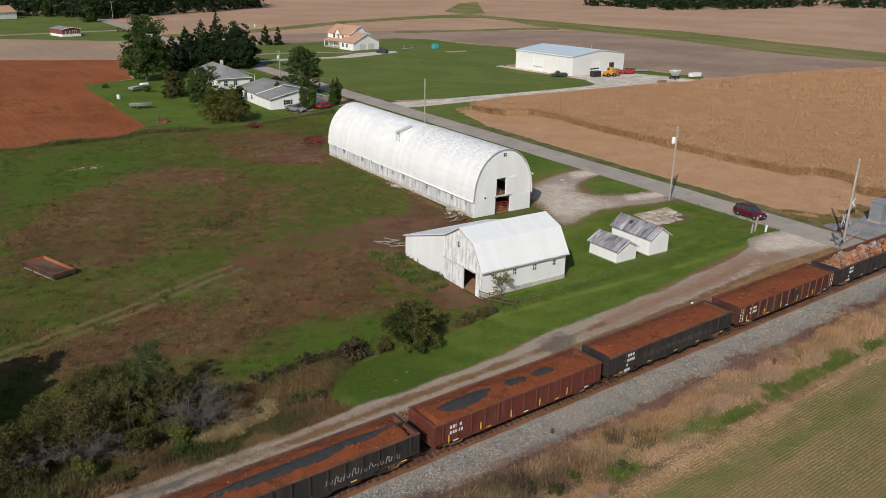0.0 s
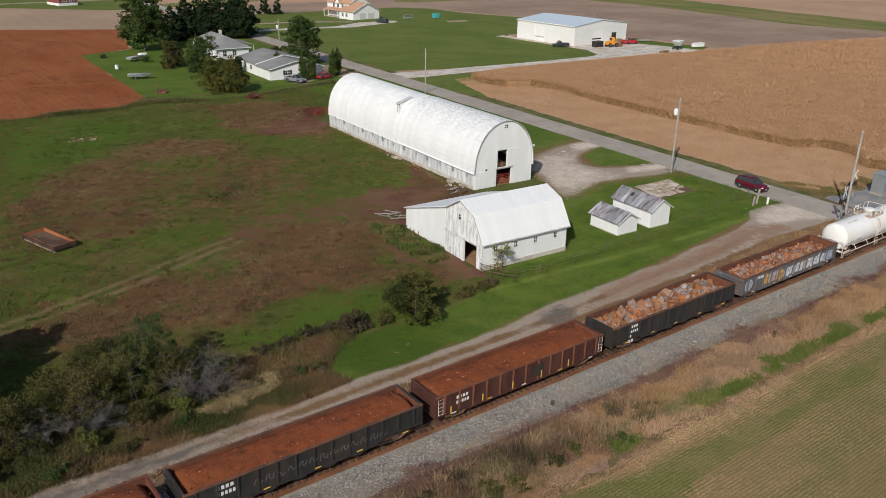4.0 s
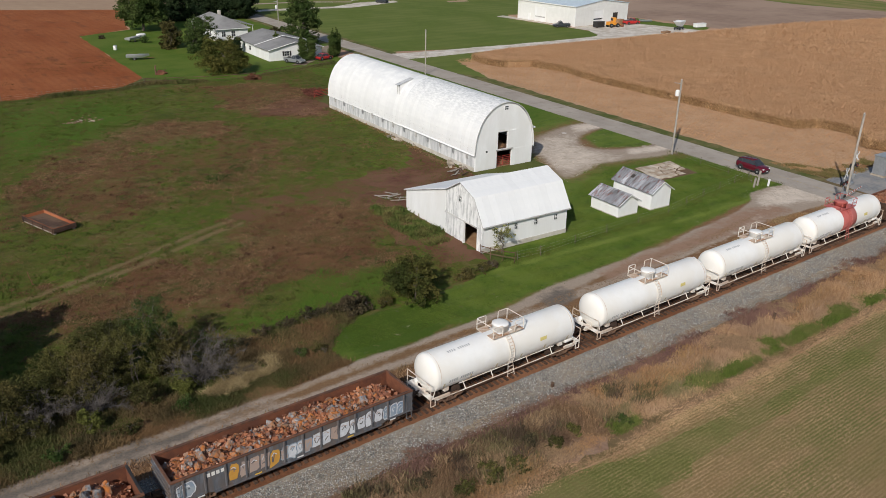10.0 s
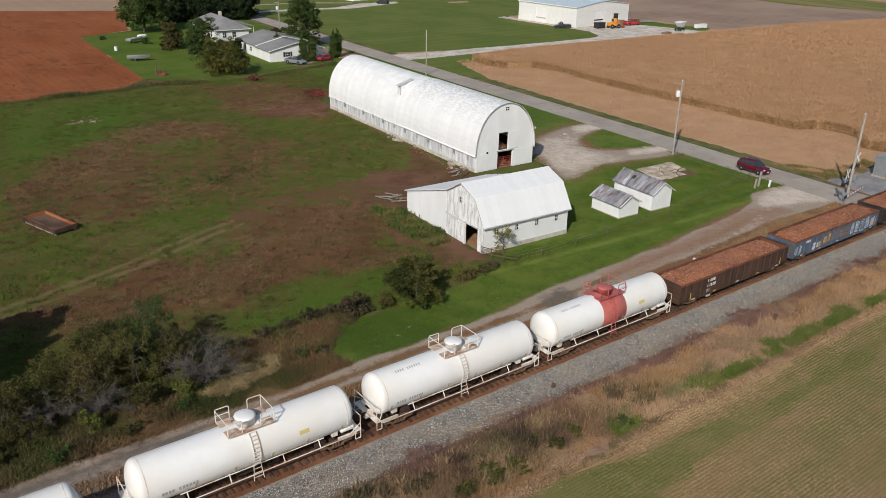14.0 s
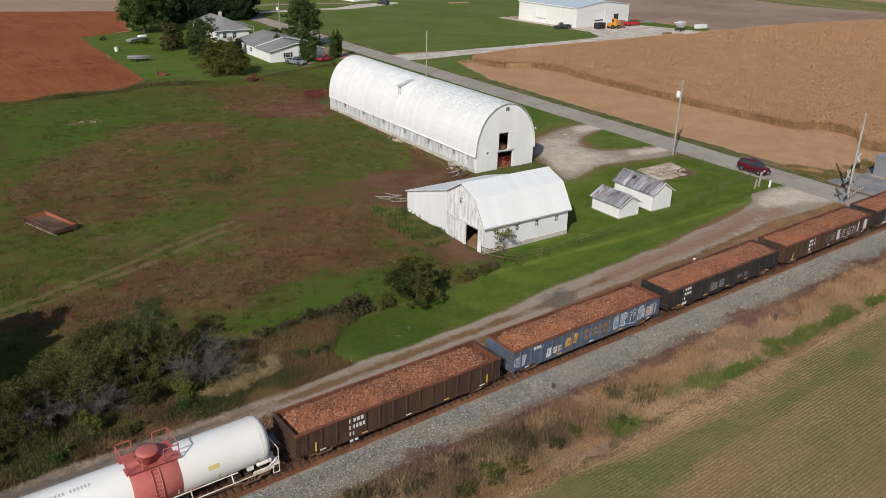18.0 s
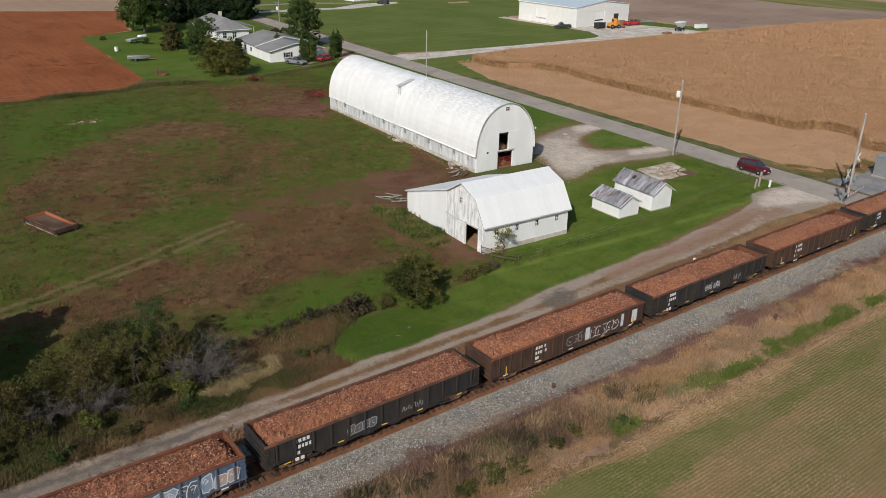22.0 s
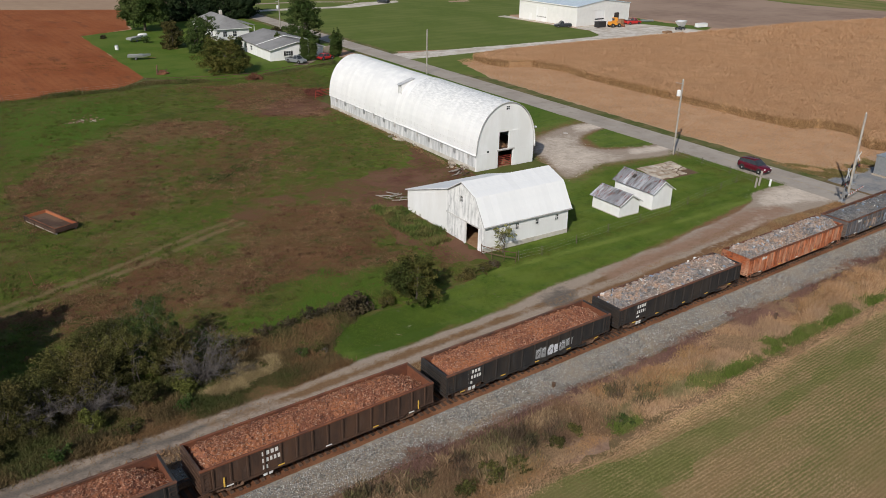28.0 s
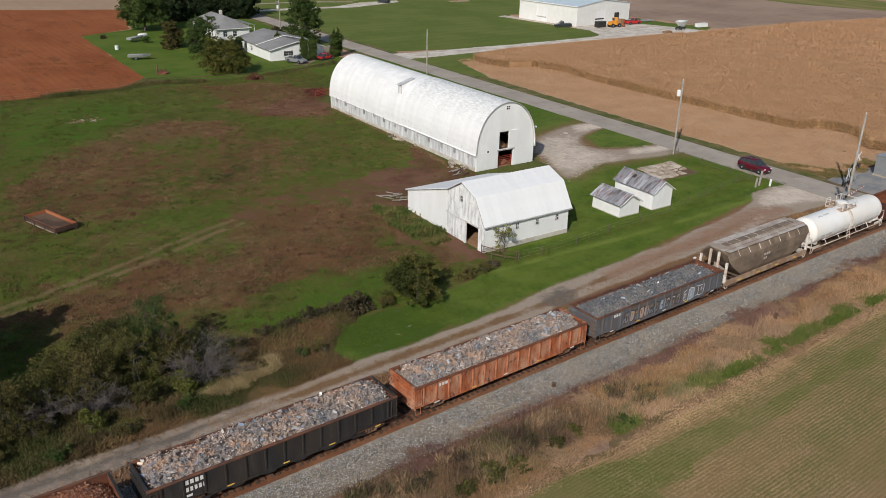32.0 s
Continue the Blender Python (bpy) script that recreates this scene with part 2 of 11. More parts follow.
M_BEAN = mat("mown_crop", (0.268, 0.184, 0.09), (0.215, 0.152, 0.07), (0.145, 0.142, 0.047), (0.245, 0.17, 0.085), cover=-0.01, fine=1.8, large=0.07, place=True, bump=0.5, bscale=10, spec=0.1, grain=(0.3, 1.6, 1.0), stripe=("Y", 0.26, 0.5, (0.3, 0.212, 0.12)))
M_CONCRETE = mat("old_concrete", (0.4, 0.37, 0.32), (0.33, 0.3, 0.26), (0.36, 0.3, 0.24), fine=3, large=0.6, place=True, bump=0.3)
M_STONE = mat("stone", (0.4, 0.34, 0.27), (0.28, 0.235, 0.185), (0.46, 0.4, 0.33), fine=4, large=0.5, jitter=0.3, bump=0.6)

BLADE_RED = mat("weed_russet", (0.19, 0.098, 0.056), (0.145, 0.076, 0.045), (0.17, 0.115, 0.056), fine=0.3, large=0.1, place=True, island=0.25, bump=0)
BLADE_GREEN = mat("weed_green", (0.086, 0.124, 0.021), (0.07, 0.106, 0.018), (0.104, 0.11, 0.028), fine=0.3, large=0.1, place=True, island=0.22, bump=0)
BLADE_TAN = mat("dry_grass", (0.4, 0.25, 0.122), (0.31, 0.185, 0.09), (0.33, 0.182, 0.092), fine=0.3, large=0.15, place=True, island=0.25, bump=0)
BLADE_BROWN = mat("dry_weed", (0.23, 0.155, 0.09), (0.175, 0.12, 0.07), (0.27, 0.165, 0.085), fine=0.3, large=0.15, place=True, island=0.3, bump=0)
BLADE_PURPLE = mat("weed_purple", (0.185, 0.105, 0.09), (0.13, 0.074, 0.066), (0.23, 0.135, 0.105), fine=0.3, large=0.15, place=True, island=0.25, bump=0)
BLADE_CORN = mat("ripe_corn", (0.5, 0.305, 0.175), (0.41, 0.245, 0.14), (0.455, 0.27, 0.152), fine=0.25, large=0.06, place=True, island=0.12, bump=0)


def road_x(y):
    return 101.6 + 0.05 * (y - 78)


# One sheet to the horizon, then the fields laid on it.
tagged(place_mesh("ground", [(-4500, -4500, -0.02), (4500, -4500, -0.02), (4500, 4500, -0.02), (-4500, 4500, -0.02)], [(0, 1, 2, 3)], M_BROWN_FIELD), "flat ploughed farmland reaching to the horizon", "ground", kind="structure")
zone("ground_meadow", [(-200, 49.0), (96, 52), (102, 170), (62, 157), (21, 160), (-200, 152)], -0.008, M_PASTURE, "rough pasture with russet weed patches", jag=0.3)
zone("ground_fence_strip", [(-260, 150), (-260, 164), (42, 162), (50, 170), (64, 162), (96, 169), (96, 156), (62, 150)], 0.0, M_PASTURE, "rank grass along the pasture fence", jag=0.3)
zone("ground_verge", [(-320, 36.2), (460, 36.2), (460, 50), (97, 53), (27, 49.2), (-320, 50.2)], 0.006, M_EDGE, "dry grass verge along the railway", jag=0.6, step=1.5)
zone("ground_bank", [(-320, 27.9), (150, 28.3), (460, 28.3), (460, 36.6), (-320, 36.6)], 0.004, M_EDGE, "overgrown bank beside the railway", jag=0.5, step=1.5)
zone("ballast_shoulder", [(-60, 35.2), (0, 35.15), (30, 35.25), (45, 34.95), (80, 34.8), (150, 34.9), (150, 36.7), (-60, 36.7)], 0.014, mat("shoulder_gravel", (0.25, 0.235, 0.205), (0.13, 0.12, 0.108), (0.3, 0.235, 0.16), (0.19, 0.125, 0.1), fine=5.0, large=0.5, place=True, bump=1.0, bscale=14, grain=(0.3, 1.3, 1.0), cover=0.02), "grey gravel shoulder of the railway", jag=0.3, step=0.8)
zone("field_crop", [(-400, -120), (460, -120), (460, 28.2), (-400, 28.0)], 0.0, M_BEAN, "mown crop field in close rows", jag=0.6, step=1.2)
zone("field_red", [(-260, 156), (21, 159.4), (42, 159.3), (49.8, 167.6), (53.3, 231), (68, 238), (79, 284), (44, 301), (-260, 318)], 0.012, M_RED_SOIL, "freshly tilled red soil field", jag=0.7)
zone("field_tan", [(-260, 319), (44, 301.5), (79, 284), (107, 290), (110, 345), (94, 350), (57, 377), (-260, 420)], 0.006, M_TAN_FIELD, "pale harvested field", jag=0.8)
zone("ground_green_far", [(-260, 421), (57, 378), (94, 351), (117, 345), (124, 520), (75, 520), (-260, 640)], 0.004, M_LAWN_FAR, "mown grass round far homes", jag=1)
zone("lawn_homestead", [(49.5, 167), (62, 156.4), (94, 165), (103, 187), (109, 262), (108, 292), (79, 284), (68, 237), (53, 231)], 0.016, M_LAWN, "mown green lawn round a farmhouse", jag=0.4)
zone("lawn_large", [(107, 170), (113, 168.5), (131, 163), (163, 160.5), (177, 160), (182, 171), (181, 189), (180, 204), (186, 212), (216, 206), (230, 252), (220, 276), (217, 300), (206, 311), (195, 310.5), (160, 310), (116, 312)], 0.016, M_LAWN_FAR, "wide mown lawn", jag=0.5)
zone("lawn_drive_corner", [(106.5, 142), (110, 128), (118, 151), (126, 158), (114, 159.5), (107.5, 163)], 0.018, M_LAWN_FAR, "grass corner beside a field lane", jag=0.3)
zone("field_grey", [(118, 313), (160, 309), (216, 301), (231, 252), (217, 207), (222, 175), (222, 152), (250, 145), (300, 134), (330, 148), (322, 300), (250, 345), (180, 350), (119, 350)], 0.008, M_GREY_FIELD, "bare grey-brown field", jag=0.8)
M_WATERWAY = mat("waterway_grass", (0.15, 0.165, 0.045), (0.12, 0.14, 0.036), (0.23, 0.19, 0.08), (0.13, 0.16, 0.04), fine=0.3, large=0.05, place=True, bump=0.2, grain=(2.2, 0.35, 1.0))
zone("grass_waterway", [(118, 352), (169, 366), (234.6, 399), (270.7, 408), (298.5, 413), (332.4, 405), (332.7, 379), (318, 338), (318.7, 317), (322.7, 284), (321.4, 245), (315.6, 210), (312.7, 182), (318, 161), (323, 146), (352, 140), (358, 166), (359.4, 183), (360.6, 211), (364.8, 244), (369.7, 282), (358.4, 316), (356, 354), (350, 398), (350.6, 440), (314, 435), (284, 429), (246, 418), (172, 382), (118, 368)], 0.012, M_WATERWAY, "grassed waterway with yellowed streaks", jag=1.2)
zone("grass_branch", [(228, 345), (244, 338), (275, 335), (306, 334), (321, 324), (313, 315), (296, 323), (268, 327), (238, 329.5), (221, 334)], 0.012, M_WATERWAY, "grass strip in the bare field", jag=1.0)
zone("grass_gully", [(347, 440), (352, 470), (435, 558), (463, 569), (380, 460), (366, 440)], 0.013, M_WATERWAY, "grassed gully running up the far field", jag=1.5)
zone("grass_by_shed", [(209, 184), (219, 184), (218, 172), (222, 157), (214, 153.4), (207, 158), (204, 168)], 0.014, M_LAWN, "grass beside the machine shed", jag=0.6)

M_BEAN_GREEN = mat("crop_regrowth", (0.14, 0.145, 0.042), (0.115, 0.122, 0.034), (0.18, 0.155, 0.06), fine=1.8, large=0.25, place=True, bump=0.4, bscale=10, spec=0.1, stripe=("Y", 0.26, 0.45, (0.21, 0.182, 0.08)))
GREEN_BAND = [(24, 28.0), (27.5, 28.0), (31, 28.1), (33.8, 27.7), (37.7, 26.8), (41.8, 26.8), (44.6, 26.5), (49.2, 26.0), (53, 25.7), (61.3, 25.9), (67.5, 26.0), (84, 25.8), (84, 25.2), (63, 24.4), (55.3, 24.3), (48, 24.2), (41.4, 24.2), (35.7, 23.8), (34.2, 23.4), (24, 22)]
zone("field_green_band", GREEN_BAND, 0.006, M_BEAN_GREEN, "greener regrowth band in the mown crop", jag=0.8, step=1.6)
# mown strip along the railway lane and the farmyard
zone("lawn_lane_strip", [(26.8, 49.0), (29.2, 53.3), (31.5, 55), (36, 53.4), (44.7, 54.2), (50, 55.6), (52, 58.2), (62, 58.0), (64.5, 66), (78, 70), (80, 84), (94, 77), (96, 72), (98.2, 64), (97, 54.2), (91, 52.2), (74, 50.6), (58, 48.4), (36, 48.7)], 0.02, M_LAWN, "mown grass strip beside a farm lane", jag=0.25, step=1.0)
zone("barnyard_dirt", [(50, 75), (46, 71), (44, 66), (45.5, 59), (49, 57.5), (51, 68), (53, 77), (62, 79), (66, 80), (66.5, 96), (62, 90), (59, 88), (56, 89.2), (51, 87.4), (53, 82), (48, 82), (45, 78)], 0.022, M_DIRT, "trampled bare dirt by the barns", jag=1.0, step=0.8)
zone("barnyard_dirt_back", [(57.6, 130.8), (64, 135), (69, 136), (69.5, 128), (66.6, 120.8), (62, 122.6), (56.4, 125)], 0.022, M_DIRT, "bare dirt behind the long barn", jag=1.0, step=0.8)
road = zone("road", [(road_x(36) - 2.9, 36), (road_x(36) + 2.9, 36), (road_x(540) + 2.9, 540), (road_x(540) - 2.9, 540)], 0.035, M_ASPHALT, "worn grey asphalt country road", jag=0.12, step=2.5, category="road")
tagged(road, category="road")
zone("road_south", [(road_x(-100) - 2.9, -100), (road_x(-100) + 2.9, -100), (road_x(36) + 2.9, 36.0), (road_x(36) - 2.9, 36.0)], 0.035, M_ASPHALT, "worn grey asphalt country road", jag=0.1, step=3, category="road")
zone("lawn_barn_side", [(77, 78), (79, 92), (79.5, 124), (82, 160), (103, 166), (102, 95), (101, 70), (97.8, 70), (97.2, 78), (90, 84), (84, 86)], 0.019, M_LAWN, "grass between the long barn and the road", jag=0.4, step=1.5)
M_VERGE = mat("verge_grass_dark", (0.1, 0.118, 0.034), (0.075, 0.092, 0.026), (0.17, 0.14, 0.065), fine=1.6, large=0.25, place=True, bump=0.5, bscale=6)
zone("verge_road_base", [(road_x(52) - 4.6, 52), (road_x(52) + 4.6, 52), (road_x(300) + 5, 300), (road_x(300) - 4.6, 300)], 0.017, M_VERGE, "grass verges of the road", jag=0.5, step=2)
zone("verge_road", [(104.0, 55), (106.4, 55), (107.0, 80), (108.6, 108), (110.3, 131), (106.6, 142), (106.2, 110)], 0.026, M_VERGE, "narrow grass verge along the road", jag=0.5, step=1.2)
zone("stubble_strip", [(105.6, 54.5), (107, 80), (108.6, 106), (110.4, 131), (117, 151), (121.5, 153), (121, 140), (127, 137), (129.4, 128), (127, 111), (127, 98), (126.8, 84), (127, 71), (132, 68), (131, 60), (126, 56), (124, 53.5), (112, 54.5)], 0.02, M_STUBBLE, "harvested corn stubble strip", jag=0.6, step=1.5)
CORN = [(126.5, 53.5), (124.6, 57.2), (129.8, 60.3), (131.2, 63.8), (130.6, 68.2), (126.4, 70.4), (126.0, 81), (126.4, 94), (126.5, 108), (127.2, 118), (128.8, 127.5), (126.5, 136.4), (120.8, 138.8), (119.6, 144), (120.6, 149.2), (133.5, 151.2), (152, 150.2), (172.4, 148.9), (195, 147.4), (220, 145.8), (248, 144), (273, 138.6), (300, 132.5), (420, 112), (420, 52), (200, 50)]
zone("corn_ground", CORN, 0.022, M_CORN_BED, "soil under standing corn", jag=0.4)
bm = bmesh.new()
inner = [(x + (0.7 if x < 300 else -0.7), y + (0.8 if y < 100 else -0.8)) for x, y in CORN]
f = bm.faces.new([bm.verts.new((x, y, 0.03)) for x, y in inner])
r = bmesh.ops.extrude_face_region(bm, geom=[f])
bmesh.ops.translate(bm, verts=[v for v in r["geom"] if isinstance(v, bmesh.types.BMVert)], vec=(0, 0, 1.25))
bmesh.ops.triangulate(bm, faces=bm.faces[:])
bmesh.ops.recalc_face_normals(bm, faces=bm.faces[:])
tagged(part("corn_stand", bm, M_CORN_BED), "dense shaded stalks of ripe corn", "corn", kind="stuff")
zone("lane_to_shed", [(104.5, 166.5), (104.8, 159.0), (114, 157.8), (126, 157.8), (144, 157.2), (164, 156.4), (180.3, 154.6), (203.8, 152.6), (214, 153.2), (212, 161.8), (208, 174.6), (210, 181.4), (204, 181), (183, 178), (183.4, 206), (183.5, 211.2), (179.4, 210), (180.4, 204.2), (181.5, 189.1), (182.5, 171.5), (178.3, 163.2), (175.5, 161.8), (164.3, 161.6), (144.2, 162.7), (126.4, 164.4), (118, 165.2), (110, 166.6)], 0.03, M_WHITE_GRAVEL, "pale gravel drive to a machine shed", jag=0.3)
zone("grass_lane_side", [(106.5, 158.5), (114, 157.4), (126, 157.4), (164, 156.0), (205, 152.2), (222, 150), (222, 144.5), (195, 146), (152, 149), (120, 148), (112, 150)], 0.021, M_LAWN_FAR, "narrow grass strip between drive and corn", jag=0.3)
zone("lane_to_house", [(110, 262.5), (110, 258.5), (135, 257), (150, 254), (174, 261), (176, 266), (160, 266.5), (146, 259.5), (128, 262)], 0.03, M_WHITE_GRAVEL, "pale drive to a farmhouse", jag=0.2)
zone("lane_to_house_side", [(112, 282), (112, 279), (142, 276), (158, 268), (160, 271), (144, 279)], 0.03, M_GRAVEL, "pale side drive", jag=0.2)
zone("lane_far", [(-100, 437), (60, 392), (118, 398), (118, 403), (60, 397), (-100, 442)], 0.03, M_GRAVEL, "far country lane", jag=0.3)
zone("lane_homestead", [(103.5, 181), (84, 163.5), (82, 166), (90, 170), (100, 184.5), (103.8, 186)], 0.03, M_TRACK_DIRT, "dirt drive of a farmhouse", jag=0.3)
zone("lane_dirt", [(-200, 45.4), (-7.6, 45.5), (-7.6, 49.0), (-200, 49.2)], 0.024, M_TRACK_DIRT, "two-track dirt lane beside the railway", jag=0.25, step=1.0)
zone("gravel_signal_lot", [(103.5, 44.5), (125, 44.5), (122, 51), (108, 52.5), (104.2, 52)], 0.028, mat("blue_grey_gravel", (0.25, 0.255, 0.265), (0.18, 0.18, 0.185), (0.31, 0.29, 0.27), fine=3, large=0.4, place=True, bump=0.5, bscale=18), "grey gravel pad by the crossing", jag=0.3, step=1.0)

zone("centre_line", [(road_x(45) - 0.06, 45), (road_x(45) + 0.06, 45), (road_x(66) + 0.06, 66), (road_x(66) - 0.06, 66)], 0.041, mat("worn_yellow_line", (0.46, 0.34, 0.17), (0.38, 0.31, 0.2), (0.34, 0.295, 0.25), fine=3, large=0.8, place=True, bump=0.1), "worn yellow centre line", jag=0.02, step=1.5, category="road marking")

# ---- railway ----
RAIL_Y = 39.745
X0, X1 = -330.0, 470.0
M_TIE = mat("tie_wood", (0.085, 0.052, 0.036), (0.055, 0.037, 0.028), (0.12, 0.066, 0.042), fine=6, large=1.0, jitter=0.35, bump=0.5)
M_RAIL = mat("rail_steel", (0.16, 0.09, 0.06), (0.12, 0.07, 0.05), fine=6, rough=0.55, metal=0.4, bump=0.2)
railway = thing("track", pose(0, RAIL_Y, 0), "single railway track on grey ballast", "track", kind="structure")
prof = [(-3.75, -0.01), (-2.1, 0.22), (-1.72, 0.33), (1.72, 0.33), (2.1, 0.22), (3.7, -0.01)]
rng = np.random.default_rng(5)
xs = np.concatenate([[X0], np.arange(-8, 150, 0.5), [X1]])
vv, ff = [], []
for i, x in enumerate(xs):
    for j, (y, z) in enumerate(prof):
        vv.append((x, y + (rng.normal(0, 0.09) if j in (0, 5) else 0), z + (rng.normal(0, 0.015) if 0 < j < 5 else 0)))
for i in range(len(xs) - 1):
    for j in range(5):
        a = i * 6 + j
        ff.append((a, a + 6, a + 7, a + 1))
bed = place_mesh("ballast", vv, ff, M_BALLAST, railway, "grey crushed stone ballast")
bed.data.materials.append(M_RUST_BED)
for p in bed.data.polygons:
    if p.index % 5 in (2,):
        p.material_index = 1
for sy, nm in ((-0.7525, "rail"), (0.7525, "rail")):
    part(nm, boxes((X0, X1, sy - 0.075, sy + 0.075, 0.42, 0.436), (X0, X1, sy - 0.012, sy + 0.012, 0.436, 0.56), (X0, X1, sy - 0.036, sy + 0.036, 0.56, 0.6)), M_RAIL, railway)


# ---- standing corn, stubble, weeds ----
def inside_poly(p, poly):
    x, y = p[:, 0], p[:, 1]
    hit = np.zeros(len(p), bool)
    for (x0, y0), (x1, y1) in zip(poly, poly[1:] + poly[:1]):
        c = (y0 > y) != (y1 > y)
        with np.errstate(divide="ignore", invalid="ignore"):
            hit ^= c & (x < x0 + (y - y0) * (x1 - x0) / (y1 - y0))
    return hit


def scatter(rng, n, poly):
    a = np.array(poly)
    p = rng.uniform(a.min(0), a.max(0), (n, 2))
    return p[inside_poly(p, poly)]


# ---- building materials ----
M_WHITE = mat("white_paint", (0.83, 0.83, 0.825), (0.79, 0.79, 0.785), (0.76, 0.755, 0.74), fine=1.5, large=0.4, rough=0.6, bump=0.1, grain=(1.0, 1.0, 0.3))
M_WHITE_WORN = mat("worn_white_boards", (0.81, 0.81, 0.8), (0.75, 0.75, 0.74), (0.52, 0.52, 0.52), (0.36, 0.36, 0.365), fine=2.2, large=1.3, rough=0.8, bump=0.3, blotch=0.6, cover=0.03, jitter=0.06, grain=(1, 2.0, 0.4), place=True, fourth=(0.58, 0.68))
M_GREY_BOARD = mat("grey_boards", (0.4, 0.39, 0.38), (0.31, 0.3, 0.29), (0.55, 0.54, 0.52), fine=2.5, large=0.6, rough=0.85, bump=0.4, jitter=0.12)
M_WHITE_ROOF = mat("white_roof_metal", (0.8, 0.8, 0.79), (0.74, 0.745, 0.745), (0.76, 0.765, 0.77), fine=1.0, large=0.2, rough=0.5, bump=0.08, jitter=0.025)
M_ARCH_ROOF = mat("arch_roof_metal", (0.78, 0.78, 0.77), (0.74, 0.742, 0.74), (0.52, 0.53, 0.54), fine=1.2, large=5.0, rough=0.5, bump=0.08, jitter=0.03, place=True, grain=(0.8, 0.3, 0.8), above=(5.6, 9.2), cover=0.0, blotch=0.8)
M_ARCH_REAR = mat("arch_roof_rear_metal", (0.79, 0.79, 0.78), (0.75, 0.75, 0.745), (0.68, 0.685, 0.69), fine=1.2, large=1.2, rough=0.5, bump=0.08, jitter=0.03, place=True, grain=(0.8, 0.4, 0.8), above=(5.6, 9.2), blotch=0.8)
M_SIDE = mat("streaked_white_wall", (0.76, 0.76, 0.76), (0.66, 0.665, 0.67), (0.38, 0.39, 0.4), fine=1.2, large=1.0, rough=0.7, bump=0.1, place=True, grain=(0.6, 1.8, 0.3), blotch=1.2, cover=0.03)
M_BLOCK = mat("block_base", (0.5, 0.46, 0.4), (0.42, 0.38, 0.33), (0.56, 0.53, 0.48), fine=2, large=0.4, bump=0.4)
M_DARK = mat("dark_interior", (0.06, 0.05, 0.045), (0.04, 0.035, 0.03), fine=1)
M_GLASS = mat("window_glass", (0.03, 0.035, 0.04), (0.05, 0.055, 0.06), fine=1, rough=0.1, bump=0, spec=0.6)
M_RED_STEEL = mat("red_gate_steel", (0.4, 0.055, 0.04), (0.3, 0.045, 0.035), fine=3, rough=0.6)
M_STRAW = mat("straw_dirt", (0.32, 0.2, 0.11), (0.25, 0.13, 0.07), fine=2)
M_TIN = mat("old_tin", (0.44, 0.45, 0.475), (0.27, 0.275, 0.3), (0.15, 0.13, 0.13), (0.22, 0.085, 0.072), cover=0.05, fourth=(0.575, 0.63), fine=2.2, large=0.8, rough=0.55, metal=0.1, bump=0.1, jitter=0.35, place=True, grain=(0.6, 2.6, 0.6))
M_SHINGLE = mat("grey_shingle", (0.23, 0.225, 0.22), (0.185, 0.18, 0.178), (0.26, 0.255, 0.25), fine=2.0, large=0.2, bump=0.4, bscale=12)
M_SHED_WALL = mat("cream_sheet_wall", (0.77, 0.765, 0.74), (0.72, 0.715, 0.69), fine=0.8, rough=0.5, bump=0.1, stripe=("X", 0.6, 0.08, (0.66, 0.64, 0.58)))
M_SHED_ROOF = mat("pale_blue_roof", (0.52, 0.6, 0.66), (0.47, 0.55, 0.61), fine=0.6, rough=0.45, bump=0.1)
M_TAN_ROOF = mat("tan_orange_shingle", (0.5, 0.3, 0.195), (0.43, 0.25, 0.16), fine=1.5, bump=0.3)
M_WOOD_GREY = mat("weathered_pole_wood", (0.33, 0.29, 0.25), (0.26, 0.23, 0.2), (0.38, 0.35, 0.31), fine=4, large=1.0, bump=0.3, jitter=0.15)
M_WOOD_BROWN = mat("brown_boards", (0.14, 0.085, 0.055), (0.1, 0.06, 0.04), fine=3, bump=0.3, jitter=0.2)
M_BLACK = mat("black_paint", (0.025, 0.025, 0.027), (0.035, 0.033, 0.032), fine=3, rough=0.5)
M_STEEL = mat("galvanised_steel", (0.45, 0.46, 0.47), (0.38, 0.39, 0.4), fine=3, rough=0.4, metal=0.6, bump=0.05)
M_RUBBER = mat("tyre_rubber", (0.02, 0.02, 0.02), (0.03, 0.03, 0.03), fine=6, rough=0.9)
M_RUSTY = mat("rusted_steel", (0.2, 0.075, 0.045), (0.14, 0.055, 0.035), (0.24, 0.11, 0.07), fine=2.5, large=0.6, bump=0.3)


